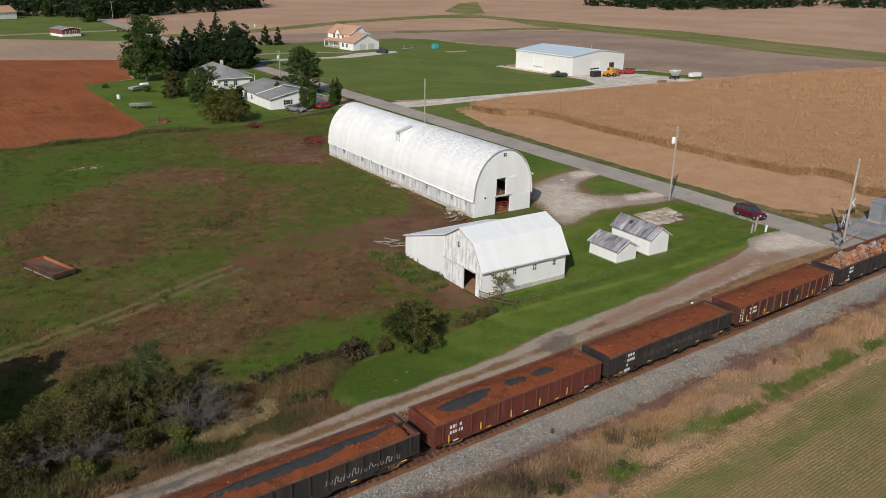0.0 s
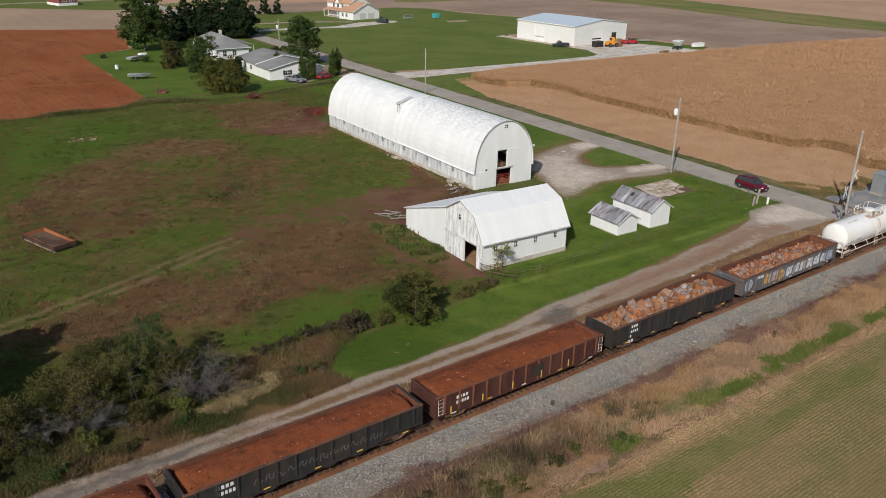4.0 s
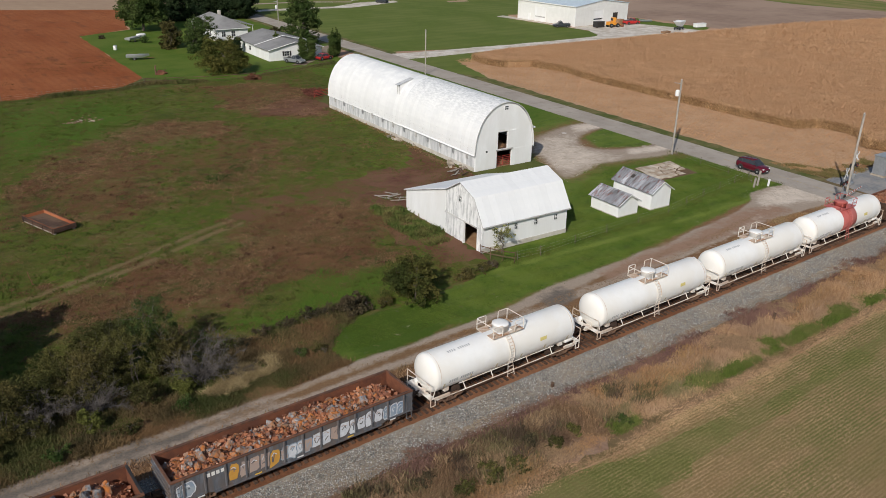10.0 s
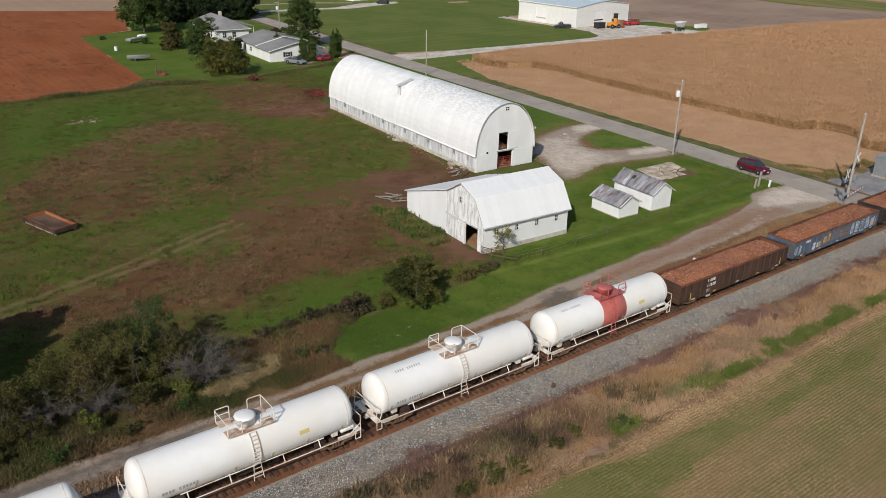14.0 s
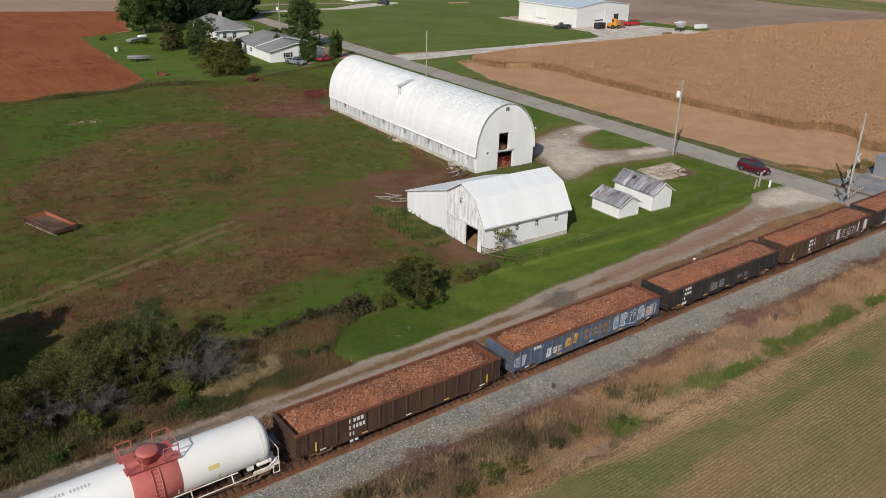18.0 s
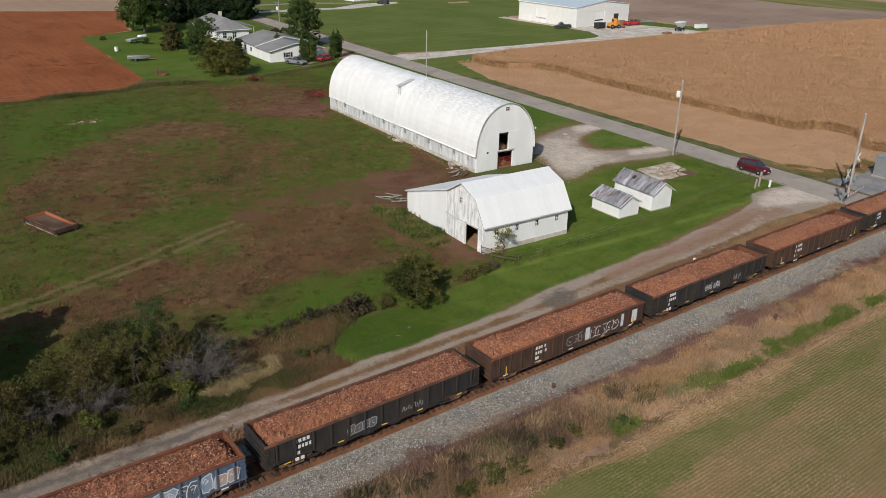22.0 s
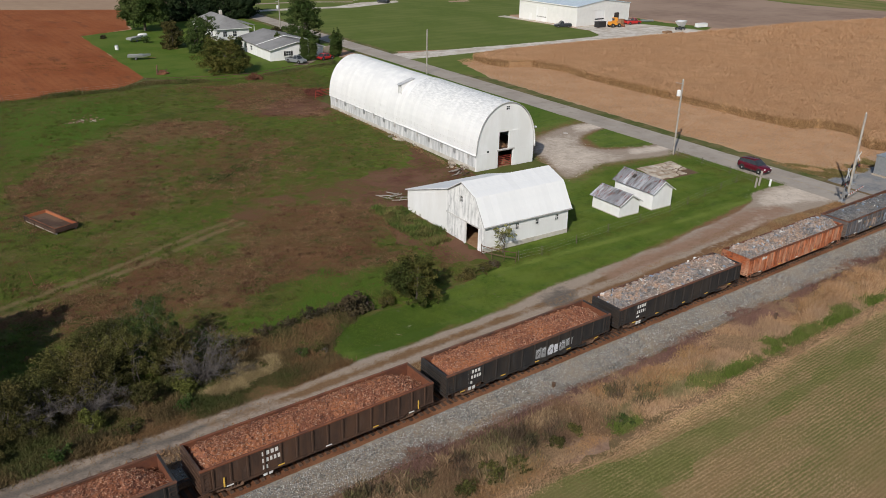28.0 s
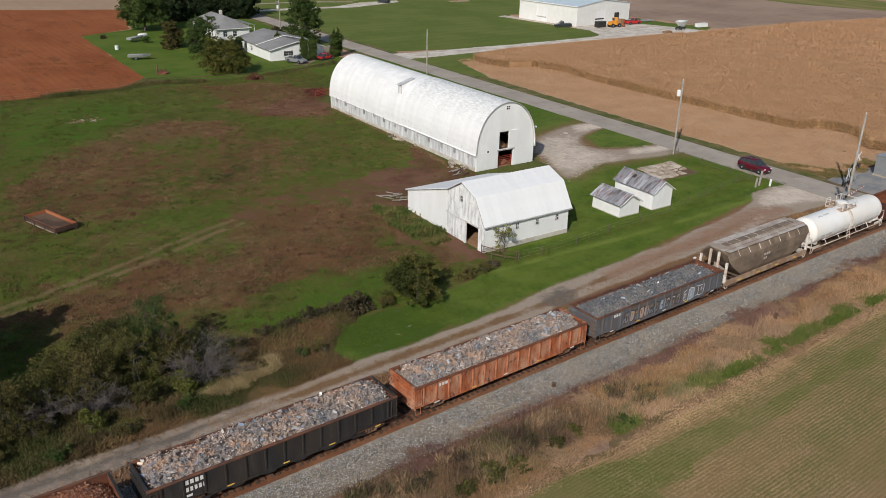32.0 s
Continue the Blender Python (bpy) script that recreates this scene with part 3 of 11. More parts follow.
def strip_roof(parent, name, profile, length, step, material, thick=0.05, lap=0.012, label="", seam=0.0):
    """Roof sheets laid side by side along y, each following the profile of (x, z) pairs."""
    n = max(1, round(length / step))
    w = length / n
    me = None
    for i in range(n):
        if me is None:
            bm = bmesh.new()
            top, low = [], []
            for k, (x, z) in enumerate(profile):
                for y in (0.0, w - lap):
                    top.append(bm.verts.new((x, y, z + (0.0 if y else 0.0))))
                    low.append(bm.verts.new((x * (1 - 0.002), y, z - thick)))
            k = len(profile)
            for j in range(k - 1):
                a = 2 * j
                bm.faces.new((top[a], top[a + 1], top[a + 3], top[a + 2]))
                bm.faces.new((low[a], low[a + 2], low[a + 3], low[a + 1]))
                bm.faces.new((top[a], top[a + 2], low[a + 2], low[a]))
                bm.faces.new((top[a + 1], low[a + 1], low[a + 3], top[a + 3]))
                if seam:
                    pa, pb = Vector((profile[j][0], 0, profile[j][1])), Vector((profile[j + 1][0], 0, profile[j + 1][1]))
                    nrm = (pb - pa).cross(Vector((0, 1, 0))).normalized()
                    if nrm.z < 0 and abs(nrm.z) > 0.01:
                        nrm = -nrm
                    q = [bm.verts.new(p) for p in (pa + Vector((0, 0.0, 0)), pb + Vector((0, 0, 0)), pb + nrm * seam + Vector((0, 0.03, 0)), pa + nrm * seam + Vector((0, 0.03, 0)), pb + Vector((0, 0.07, 0)), pa + Vector((0, 0.07, 0)))]
                    bm.faces.new((q[0], q[1], q[2], q[3]))
                    bm.faces.new((q[3], q[2], q[4], q[5]))
            for j in (0, 2 * k - 2):
                bm.faces.new((top[j], top[j + 1], low[j + 1], low[j]))
            bmesh.ops.recalc_face_normals(bm, faces=bm.faces[:])
            ob = part(name, bm, material, parent, label, m=pose(0, i * w, 0))
            me = ob.data
        else:
            place_data(name, me, material, parent, label, m=pose(0, i * w, 0))


def window(parent, m, w, h, name="window", cross=True):
    """A framed window in the xz plane facing -y, its sill at the pose."""
    fr = 0.06
    bm = plate(rect(-w / 2 - fr, w / 2 + fr, -fr, h + fr), [rect(-w / 2, w / 2, 0, h)], 0.08)
    bmesh.ops.translate(bm, verts=bm.verts[:], vec=(0, -0.05, 0))
    f = part(name, bm, M_WHITE, parent, m=m)
    if cross:
        part("mullion", boxes((-0.02, 0.02, -0.02, 0.01, 0, h)), M_WHITE, f)
        part("glazing_bar", boxes((-w / 2, w / 2, -0.022, 0.012, h / 2 - 0.02, h / 2 + 0.02)), M_WHITE, f)
    part("pane", boxes((-w / 2, w / 2, 0.0, 0.012, 0, h)), M_GLASS, f, "dark glass")
    return f


def side(x, y, z, turn):
    return pose(x, y, z, 0, 0, turn)


# ---- the long arched barn ----
def long_barn():
    W_, L_, EAVE, RISE = 9.95, 44.0, 2.35, 6.65
    t = thing("arched_barn", pose(66.6, 81.2, 0, 0, 0, GRID), "long white arched metal barn with open loft door", "barn")
    arch = [(W_ / 2 - W_ / 2 * math.cos(a) , EAVE + RISE * math.sin(a) ** 0.92) for a in np.linspace(0, math.pi, 25)]
    doors = [rect(3.7, 6.25, 0.0001, 2.4), rect(3.8, 5.45, 2.6, 5.05), rect(1.75, 2.1, 2.05, 2.75), rect(4.75, 5.4, 8.0, 8.6)]
    doors[0] = [(3.7, -0.001), (6.25, -0.001), (6.25, 2.4), (3.7, 2.4)]
    out2 = [(0, 0), (3.7, 0), (3.7, 2.4), (6.25, 2.4), (6.25, 0), (W_, 0)] + arch[::-1]
    part("front_wall", plate(out2, doors[1:], 0.18), M_WHITE, t)
    part("rear_wall", plate([(0, 0), (W_, 0)] + arch[::-1], (), 0.18), M_WHITE, t, m=pose(0, L_ - 0.18, 0))
    for x in (0.0, W_ - 0.2):
        part("side_wall", boxes((x, x + 0.2, 0.18, L_ - 0.18, 0.55, EAVE)), M_SIDE, t, "white side wall with grey streaks")
        part("wall_base", boxes((x - 0.06, x + 0.26, 0.18, L_ - 0.18, 0, 0.55)), M_BLOCK, t, "weathered concrete base")
    # the front length of roof stands slightly proud of the rear one
    o = new("roof")
    o.parent = t
    o.matrix_basis = pose(0, -0.12, 0.05)
    grow = [((x - W_ / 2) * 1.03 + W_ / 2, (z - EAVE) * 1.012 + EAVE) for x, z in arch]
    strip_roof(o, "roof_sheet", [(-0.3, EAVE - 0.12)] + grow + [(W_ + 0.3, EAVE - 0.12)], 19.3, 0.86, M_ARCH_ROOF, seam=0.016)
    o2 = new("roof")
    o2.parent = t
    o2.matrix_basis = pose(0, 19.2, -0.06)
    strip_roof(o2, "roof_sheet", [(-0.22, EAVE - 0.1)] + grow + [(W_ + 0.22, EAVE - 0.1)], L_ - 19.1, 0.86, M_ARCH_REAR, seam=0.012)
    # small vent hatch in the roof
    h = part("dormer", plate([(0.95, 5.9), (2.0, 6.6), (3.2, 7.6), (3.2, 8.62), (0.95, 7.93)], (), 0.85), M_WHITE, t, "narrow white roof dormer", m=pose(0, 21.2, 0))
    part("dormer_roof", plate([(0.6, 7.86), (3.3, 8.69), (3.3, 8.73), (0.6, 7.9)], (), 1.0), mat("weathered_tin", (0.5, 0.51, 0.52), (0.4, 0.41, 0.42), (0.58, 0.58, 0.58), fine=2, large=0.8, rough=0.55), h, "weathered grey tin dormer roof", m=pose(0, -0.1, 0.08))
    part("dormer_trim", boxes((0.9, 0.95, 0.0, 0.08, 6.2, 7.95), (0.9, 0.95, 0.77, 0.85, 6.2, 7.95), (0.9, 0.95, 0.08, 0.77, 7.8, 7.95)), M_GREY_BOARD, h)
    # brackets under the eave
    for i in range(13):
        part("eave_vent", boxes((-0.28, -0.06, 1.6 + i * 3.3, 1.8 + i * 3.3, 1.55, 2.28)), M_STEEL if i % 2 else M_GREY_BOARD, t)
    part("ledge", boxes((3.5, 6.45, -0.14, 0.0, 2.42, 2.56)), M_GREY_BOARD, t)
    part("sliding_door", boxes((5.5, 7.05, -0.07, -0.01, 2.62, 5.1)), M_WHITE, t, "white sliding loft door")
    for a, b in ((6.3, W_ - 0.1), (0.1, 3.6)):
        part("lower_panel", boxes((a, b, -0.035, -0.008, 0.12, 2.42)), M_WHITE, t)
    part("loft_floor", boxes((0.2, W_ - 0.2, 0.2, L_ - 0.2, 2.42, 2.56)), M_WOOD_BROWN, t)
    part("floor", boxes((0.2, W_ - 0.2, 0.2, L_ - 0.2, 0.0, 0.06)), M_STRAW, t)
    part("straw_heap", lathe([(2.4, 0.02), (1.8, 0.5), (0.9, 0.9), (0.1, 1.05)], 14), M_STRAW, t, m=pose(5.2, 3.2, 0.05))
    part("straw_heap", lathe([(1.6, 0.02), (1.2, 0.5), (0.5, 0.8), (0.1, 0.9)], 14), M_STRAW, t, m=pose(4.9, 2.4, 2.55))
    lamp = part("wall_lamp", rods([[(W_, 1.2, 4.4), (W_ + 1.0, 1.2, 4.7)]], 0.04), M_STEEL, t, "yard lamp on a short arm")
    part("lamp_head", lathe([(0.05, 0.12), (0.2, 0.08), (0.26, -0.08), (0.1, -0.2)], 12), M_WHITE, lamp, "white lamp head", m=pose(W_ + 1.15, 1.2, 4.66))
    part("arch_trim", rods([[(x, -0.16, z + 0.02) for x, z in grow]], 0.055), M_GREY_BOARD, t)
    window(t, pose(1.92, 0.02, 2.1), 0.34, 0.6, cross=False)
    window(t, pose(5.07, 0.02, 8.05), 0.6, 0.5)
    g = part("gate", rods([[(3.75, 0.0, z), (6.2, 0.0, z)] for z in (0.25, 0.5, 0.75, 1.0, 1.25, 1.5)] + [[(x, 0, 0.2), (x, 0, 1.55)] for x in (3.8, 5.0, 6.15)], 0.03), M_RED_STEEL, t, "red tube gate", m=pose(0, 0.3, 0))
    return t


# ---- the gambrel barn with its lean-to ----
def gambrel_barn():
    L_, D_ = 11.5, 15.3
    t = thing("gambrel_barn", pose(49.7, 58.95, 0, 0, 0, GRID - 0.7), "white gambrel barn with lean-to and flaking gable", "barn")
    # profile across the depth: (y, z)
    prof = [(-0.32, 2.96), (1.39, 5.66), (4.06, 6.66), (6.6, 5.2), (D_ + 0.3, 2.46)]
    skirt = [(D_, 2.42), (6.6, 5.12), (4.06, 6.56), (1.39, 5.56), (0.02, 3.1)]
    wall = [(0, 0), (0.95, 0), (0.95, 2.4), (3.35, 2.4), (3.35, 0), (D_, 0)] + skirt
    holes = [rect(3.98, 4.42, 4.45, 5.05)]
    part("gable_wall", plate(wall, holes, 0.16), M_WHITE_WORN, t, "white boards flaking to grey", m=pose(0, 0, 0, 0, 0, 90) @ Matrix.Diagonal((1, -1, 1, 1)))
    solid = [(0, 0), (D_, 0)] + skirt
    part("rear_gable_wall", plate(solid, (), 0.16), M_WHITE, t, m=pose(L_ - 0.16, 0, 0, 0, 0, 90) @ Matrix.Diagonal((1, -1, 1, 1)))
    # near long wall with three small windows
    wx = (1.72, 4.4, 7.1, 9.88)
    part("side_wall", plate(rect(0.16, L_ - 0.16, 0.5, 3.05), [rect(x - 0.2, x + 0.2, 1.88, 2.48) for x in wx], 0.16), M_WHITE, t)
    part("wall_base", boxes((0.0, L_, -0.06, 0.22, 0.0, 0.5)), M_BLOCK, t, "grey block base")
    part("far_wall", boxes((0.16, L_ - 0.16, D_ - 0.16, D_, 0, 2.4)), M_WHITE, t)
    part("leanto_boarding", plate([(6.95, 0.02), (D_ - 0.02, 0.02), (D_ - 0.02, 2.38), (6.95, 4.95)], (), 0.03), M_WHITE, t, "smooth white lean-to wall", m=pose(-0.012, 0, 0, 0, 0, 90) @ Matrix.Diagonal((1, 1, 1, 1)))
    # each roof slope, laid in sheets along x
    names = ["lower_roof", "upper_roof", "far_roof", "leanto_roof"]
    for nm, (a, b) in zip(names, zip(prof, prof[1:])):
        o = new(nm)
        o.parent = t
        o.matrix_basis = pose(-0.2, 0, 0)
        n = 14
        w = (L_ + 0.42) / n
        me = None
        for i in range(n):
            if me is None:
                bm = bmesh.new()
                q = [bm.verts.new(p) for p in ((0, a[0], a[1]), (w - 0.005, a[0], a[1]), (w - 0.005, b[0], b[1]), (0, b[0], b[1]))]
                f = bm.faces.new(q)
                r = bmesh.ops.extrude_face_region(bm, geom=[f])
                bmesh.ops.translate(bm, verts=[v for v in r["geom"] if isinstance(v, bmesh.types.BMVert)], vec=(0, 0, 0.06))
                bmesh.ops.recalc_face_normals(bm, faces=bm.faces[:])
                me = part("roof_sheet", bm, M_WHITE_ROOF, o).data
            else:
                place_data("roof_sheet", me, None, o, m=pose(i * w, 0, 0))
    part("eave_trim", boxes((-0.2, L_ + 0.25, -0.36, -0.32, 2.86, 2.99)), M_GREY_BOARD, t)
    part("verge_trim", rods([[(-0.21, y, z - 0.03) for y, z in prof]], 0.045), M_GREY_BOARD, t)
    for x in wx:
        window(t, pose(x, 0.05, 1.88), 0.4, 0.6)
    window(t, side(0.05, 4.2, 4.45, -90), 0.44, 0.6)
    # the sliding door pushed aside, in boards, its rail above
    d = new("sliding_door")
    d.parent = t
    d["label"] = "weathered grey board sliding door"
    for i in range(11):
        part("board", boxes((-0.1, -0.05, 3.5 + i * 0.3, 3.78 + i * 0.3, 0.08, 2.46)), M_WHITE_WORN, d)
    part("door_rail", boxes((-0.12, -0.02, 0.9, 6.95, 2.48, 2.58)), M_GREY_BOARD, t)
    for post in ((-0.1, 0.14, 3.3, 3.52, 0, 2.45), (-0.04, 0.16, 0.8, 0.95, 0, 2.45)):
        part("door_post", boxes(post), M_WHITE, t)
    part("floor", boxes((0.16, L_ - 0.16, 0.16, D_ - 0.2, 0.0, 0.05)), M_STRAW, t)
    part("partition", boxes((0.2, L_ - 0.2, 6.9, 7.0, 0.0, 4.8)), M_DARK, t)
    return t


def tin_shed(x, y, w, l, eave, ridge, label, panels):
    t = thing("tin_roof_shed", pose(x, y, 0, 0, 0, GRID), label, "shed", group="small white sheds")
    gable = [(0, 0), (w, 0), (w, eave), (w / 2, ridge - 0.06), (0, eave)]
    part("front_wall", plate(gable, (), 0.1), M_WHITE, t)
    part("rear_wall", plate(gable, (), 0.1), M_WHITE, t, m=pose(0, l - 0.1, 0))
    for xx in (0, w - 0.1):
        part("side_wall", boxes((xx, xx + 0.1, 0.1, l - 0.1, 0, eave)), M_WHITE, t)
    part("wall_base", boxes((-0.04, w + 0.04, -0.04, l + 0.04, 0, 0.12)), M_BLOCK, t)
    for a in (-0.02, w - 0.1):
        part("corner_trim", boxes((a, a + 0.12, -0.025, -0.002, 0.12, eave)), M_WHITE, t)
    k = (ridge - eave) / (w / 2)
    for s in (0, 1):
        o = new("roof_slope")
        o.parent = t
        pr = [(-0.3, eave - 0.3 * k), (w / 2, ridge)] if s == 0 else [(w / 2 + 0.002, ridge), (w + 0.3, eave - 0.3 * k)]
        o.matrix_basis = pose(0, -0.3, 0.03)
        strip_roof(o, "roof_sheet", pr, l + 0.6, (l + 0.6) / panels, M_TIN, thick=0.04, seam=0.03)
    part("ridge_cap", boxes((w / 2 - 0.12, w / 2 + 0.12, -0.31, l + 0.31, ridge + 0.01, ridge + 0.05)), M_TIN, t)
    part("verge_board", rods([[(-0.3, -0.3, eave - 0.3 * k - 0.03), (w / 2, -0.3, ridge - 0.03), (w + 0.3, -0.3, eave - 0.3 * k - 0.03)]], 0.05, 4), M_WHITE, t)
    return t


def gable_house(name, m, w, l, eave, ridge, wall, roof, label, category, wins=(), over=0.4):
    """A gabled house, its ridge along y; wins: (side, along, sill, width, height)."""
    t = thing(name, m, label, category)
    gable = [(0, 0), (w, 0), (w, eave), (w / 2, ridge - 0.1), (0, eave)]
    part("gable_wall", plate(gable, (), 0.2), wall, t)
    part("gable_wall", plate(gable, (), 0.2), wall, t, m=pose(0, l - 0.2, 0))
    for xx in (0, w - 0.2):
        part("side_wall", boxes((xx, xx + 0.2, 0.2, l - 0.2, 0, eave)), wall, t)
    k = (ridge - eave) / (w / 2)
    for s in (0, 1):
        a, b = ((-over, eave - over * k), (w / 2, ridge)) if s == 0 else ((w + over, eave - over * k), (w / 2, ridge))
        bm = bmesh.new()
        q = [bm.verts.new(p) for p in ((a[0], -over, a[1]), (a[0], l + over, a[1]), (b[0], l + over, b[1]), (b[0], -over, b[1]))]
        f = bm.faces.new(q)
        r = bmesh.ops.extrude_face_region(bm, geom=[f])
        bmesh.ops.translate(bm, verts=[v for v in r["geom"] if isinstance(v, bmesh.types.BMVert)], vec=(0, 0, 0.14))
        bmesh.ops.recalc_face_normals(bm, faces=bm.faces[:])
        part("roof_slope", bm, roof, t)
    part("ridge_cap", boxes((w / 2 - 0.15, w / 2 + 0.15, -over, l + over, ridge + 0.1, ridge + 0.17)), roof, t)
    part("fascia", rods([[(-over, -over - 0.03, eave - over * k + 0.03), (w / 2, -over - 0.03, ridge + 0.03), (w + over, -over - 0.03, eave - over * k + 0.03)]], 0.09, 4), M_WHITE, t)
    for sd, along, sill, ww, hh in wins:
        mm = pose(along, -0.02, sill) if sd == "front" else pose(-0.02, along, sill, 0, 0, -90)
        window(t, mm, ww, hh)
    return t


long_barn()
gambrel_barn()
tin_shed(69.5, 58.05, 3.2, 4.5, 1.72, 2.65, "small white shed with a rusty tin roof", 6)
tall_shed = tin_shed(74.75, 57.6, 3.3, 6.3, 2.35, 3.45, "taller white shed with a patched rusty tin roof", 9)
# Thin dark plate on the whole roof, painting the darkness of a hole.
gap = part("missing_sheet", plate(rect(-0.28, 0.28, -0.24, 0.24), (), 0.02), M_DARK, tall_shed, "dark patch laid on the roof in place of a gap")
gap.matrix_basis = Matrix.Translation((0.95, 4.1, 3.09)) @ Matrix.Rotation(-math.atan2(1.1, 1.65), 4, "Y") @ Matrix.Rotation(radians(-90), 4, "X")


def machine_shed():
    t = thing("machine_shed", pose(184.5, 179, 0, 0, 0, 2.4), "large cream metal machine shed with pale blue roof", "shed")
    w, l, e, r = 24.8, 25.2, 5.9, 7.3
    gable = [(0, 0), (w, 0), (w, e), (w / 2, r - 0.1), (0, e)]
    part("front_wall", plate(gable, [rect(8.2, 13.0, 0.02, 4.4), rect(17.6, 20.2, 0.02, 3.2)], 0.2), M_SHED_WALL, t)
    part("rear_wall", plate(gable, (), 0.2), M_SHED_WALL, t, m=pose(0, l - 0.2, 0))
    for xx in (0, w - 0.2):
        part("side_wall", boxes((xx, xx + 0.2, 0.2, l - 0.2, 0, e)), M_SHED_WALL, t)
    for s in (0, 1):
        o = new("roof_slope")
        o.parent = t
        pr = [(-0.25, e - 0.03), (w / 2, r)] if s == 0 else [(w / 2, r), (w + 0.25, e - 0.03)]
        o.matrix_basis = pose(0, -0.25, 0.1)
        strip_roof(o, "roof_sheet", pr, l + 0.5, 1.2, M_SHED_ROOF, thick=0.08, seam=0.04)
    d = part("overhead_door", boxes((8.2, 13.0, 0.06, 0.14, 0.0, 4.4)), M_WHITE, t, "white overhead door")
    part("window_band", boxes((8.5, 12.7, 0.03, 0.058, 1.5, 1.9)), M_GLASS, d)
    # Near-black sheet behind the opening paints the bay's inner shade.
    part("open_bay", boxes((17.4, 20.4, 0.21, 0.3, 0.0, 3.3)), M_DARK, t, "dark sheet standing for the shade in an open bay")
    d2 = part("overhead_door", boxes((-0.08, -0.005, 12.5, 17.3, 0.0, 4.4)), M_WHITE, t, "white overhead door")
    part("window_band", boxes((-0.11, -0.085, 12.8, 17.0, 1.3, 1.65)), M_GREY_BOARD, d2)
    part("walk_door", boxes((-0.06, -0.005, 19.3, 20.3, 0.0, 2.1)), M_WHITE, t)
    part("corner_trim", boxes((-0.04, 0.12, -0.04, 0.12, 0, e), (w - 0.1, w + 0.03, -0.03, 0.12, 0, e)), M_WHITE, t)
    part("eave_trim", boxes((-0.32, -0.26, -0.25, l + 0.25, e - 0.15, e + 0.1)), M_WHITE, t)
    part("vent_pipe", rods([[(w * 0.62, 6, 6.6), (w * 0.62, 6, 8.6)]], 0.12), M_STEEL, t)
    return t


machine_shed()
# homestead across the pasture
garage = gable_house("ranch_garage", pose(79.4, 172.0, 0, 0, 0, GRID), 13.2, 8.2, 2.5, 3.95, M_WHITE, M_SHINGLE, "white garage wing with grey shingle roof", "house", [("front", 4.4, 1.0, 1.2, 1.0)])
for dx in (3.55, 5.25):
    part("shutter", boxes((dx - 0.22, dx + 0.22, -0.07, -0.01, 0.95, 2.05)), M_BLACK, garage, "black window shutter")
gable_house("ranch_house", pose(79.8, 180.3, 0, 0, 0, GRID), 14.0, 12.2, 2.65, 4.3, M_WHITE, M_SHINGLE, "low white house with grey shingle roof", "house", [("side", 3.0, 1.0, 1.2, 1.0), ("side", 6.4, 1.0, 0.9, 1.0), ("side", 9.6, 1.0, 1.2, 1.0)])


def hip_house(x, y, w, l, eave, ridge, label):
    t = thing("farmhouse", pose(x, y, 0, 0, 0, GRID), label, "house")
    for yy in (0, l - 0.2):
        part("front_wall" if yy == 0 else "rear_wall", boxes((0, w, yy, yy + 0.2, 0, eave)), M_WHITE, t)
    for xx in (0, w - 0.2):
        part("side_wall", boxes((xx, xx + 0.2, 0.2, l - 0.2, 0, eave)), M_WHITE, t)
    part("foundation", boxes((-0.04, w + 0.04, -0.04, l + 0.04, 0, 0.4)), M_BLOCK, t)
    o = 0.55
    a = [(-o, -o), (w + o, -o), (w + o, l + o), (-o, l + o)]
    r = [(w / 2, w * 0.42), (w / 2, l - w * 0.42)]
    vs = [(*p, eave) for p in a] + [(*p, ridge) for p in r] + [(*p, eave - 0.16) for p in a]
    for nm, fs in (("roof_slope", (0, 1, 4)), ("roof_slope", (1, 2, 5, 4)), ("roof_slope", (2, 3, 5)), ("roof_slope", (3, 0, 4, 5))):
        top = [Vector(vs[i]) for i in fs]
        n = (top[1] - top[0]).cross(top[2] - top[0]).normalized() * 0.12
        k = len(top)
        place_mesh(nm, top + [p - n for p in top], [tuple(range(k)), tuple(range(2 * k - 1, k - 1, -1))] + [((i + 1) % k, i, i + k, (i + 1) % k + k) for i in range(k)], M_SHINGLE, t)
    part("fascia", boxes((-o, w + o, -o - 0.04, -o, eave - 0.16, eave), (-o - 0.04, -o, -o, l + o, eave - 0.16, eave)), M_WHITE, t)
    part("chimney", boxes((w * 0.6, w * 0.6 + 0.7, l * 0.6, l * 0.6 + 0.7, eave, ridge + 0.7)), M_BLOCK, t)
    # lower roof over the side porch
    part("porch_roof", plate([(w - 0.1, eave + 0.7), (w + 2.6, eave + 0.1), (w + 2.6, eave + 0.22), (w - 0.1, eave + 0.82)], (), l * 0.5), M_SHINGLE, t, m=pose(0, l * 0.1, 0))
    for k in range(3):
        part("porch_post", boxes((w + 2.3, w + 2.42, l * 0.12 + k * l * 0.22, l * 0.12 + 0.12 + k * l * 0.22, 0, eave + 0.12)), M_WHITE, t)
    for m in (pose(2.0, -0.02, 1.1), pose(4.6, -0.02, 1.1), pose(-0.02, 4.0, 1.1, 0, 0, -90), pose(-0.02, 9.0, 1.1, 0, 0, -90), pose(-0.02, 14.0, 1.1, 0, 0, -90)):
        window(t, m, 1.0, 1.3)
    return t


hip_house(80.4, 205.2, 8.6, 20.0, 3.1, 5.6, "white farmhouse with grey hipped roof behind trees")
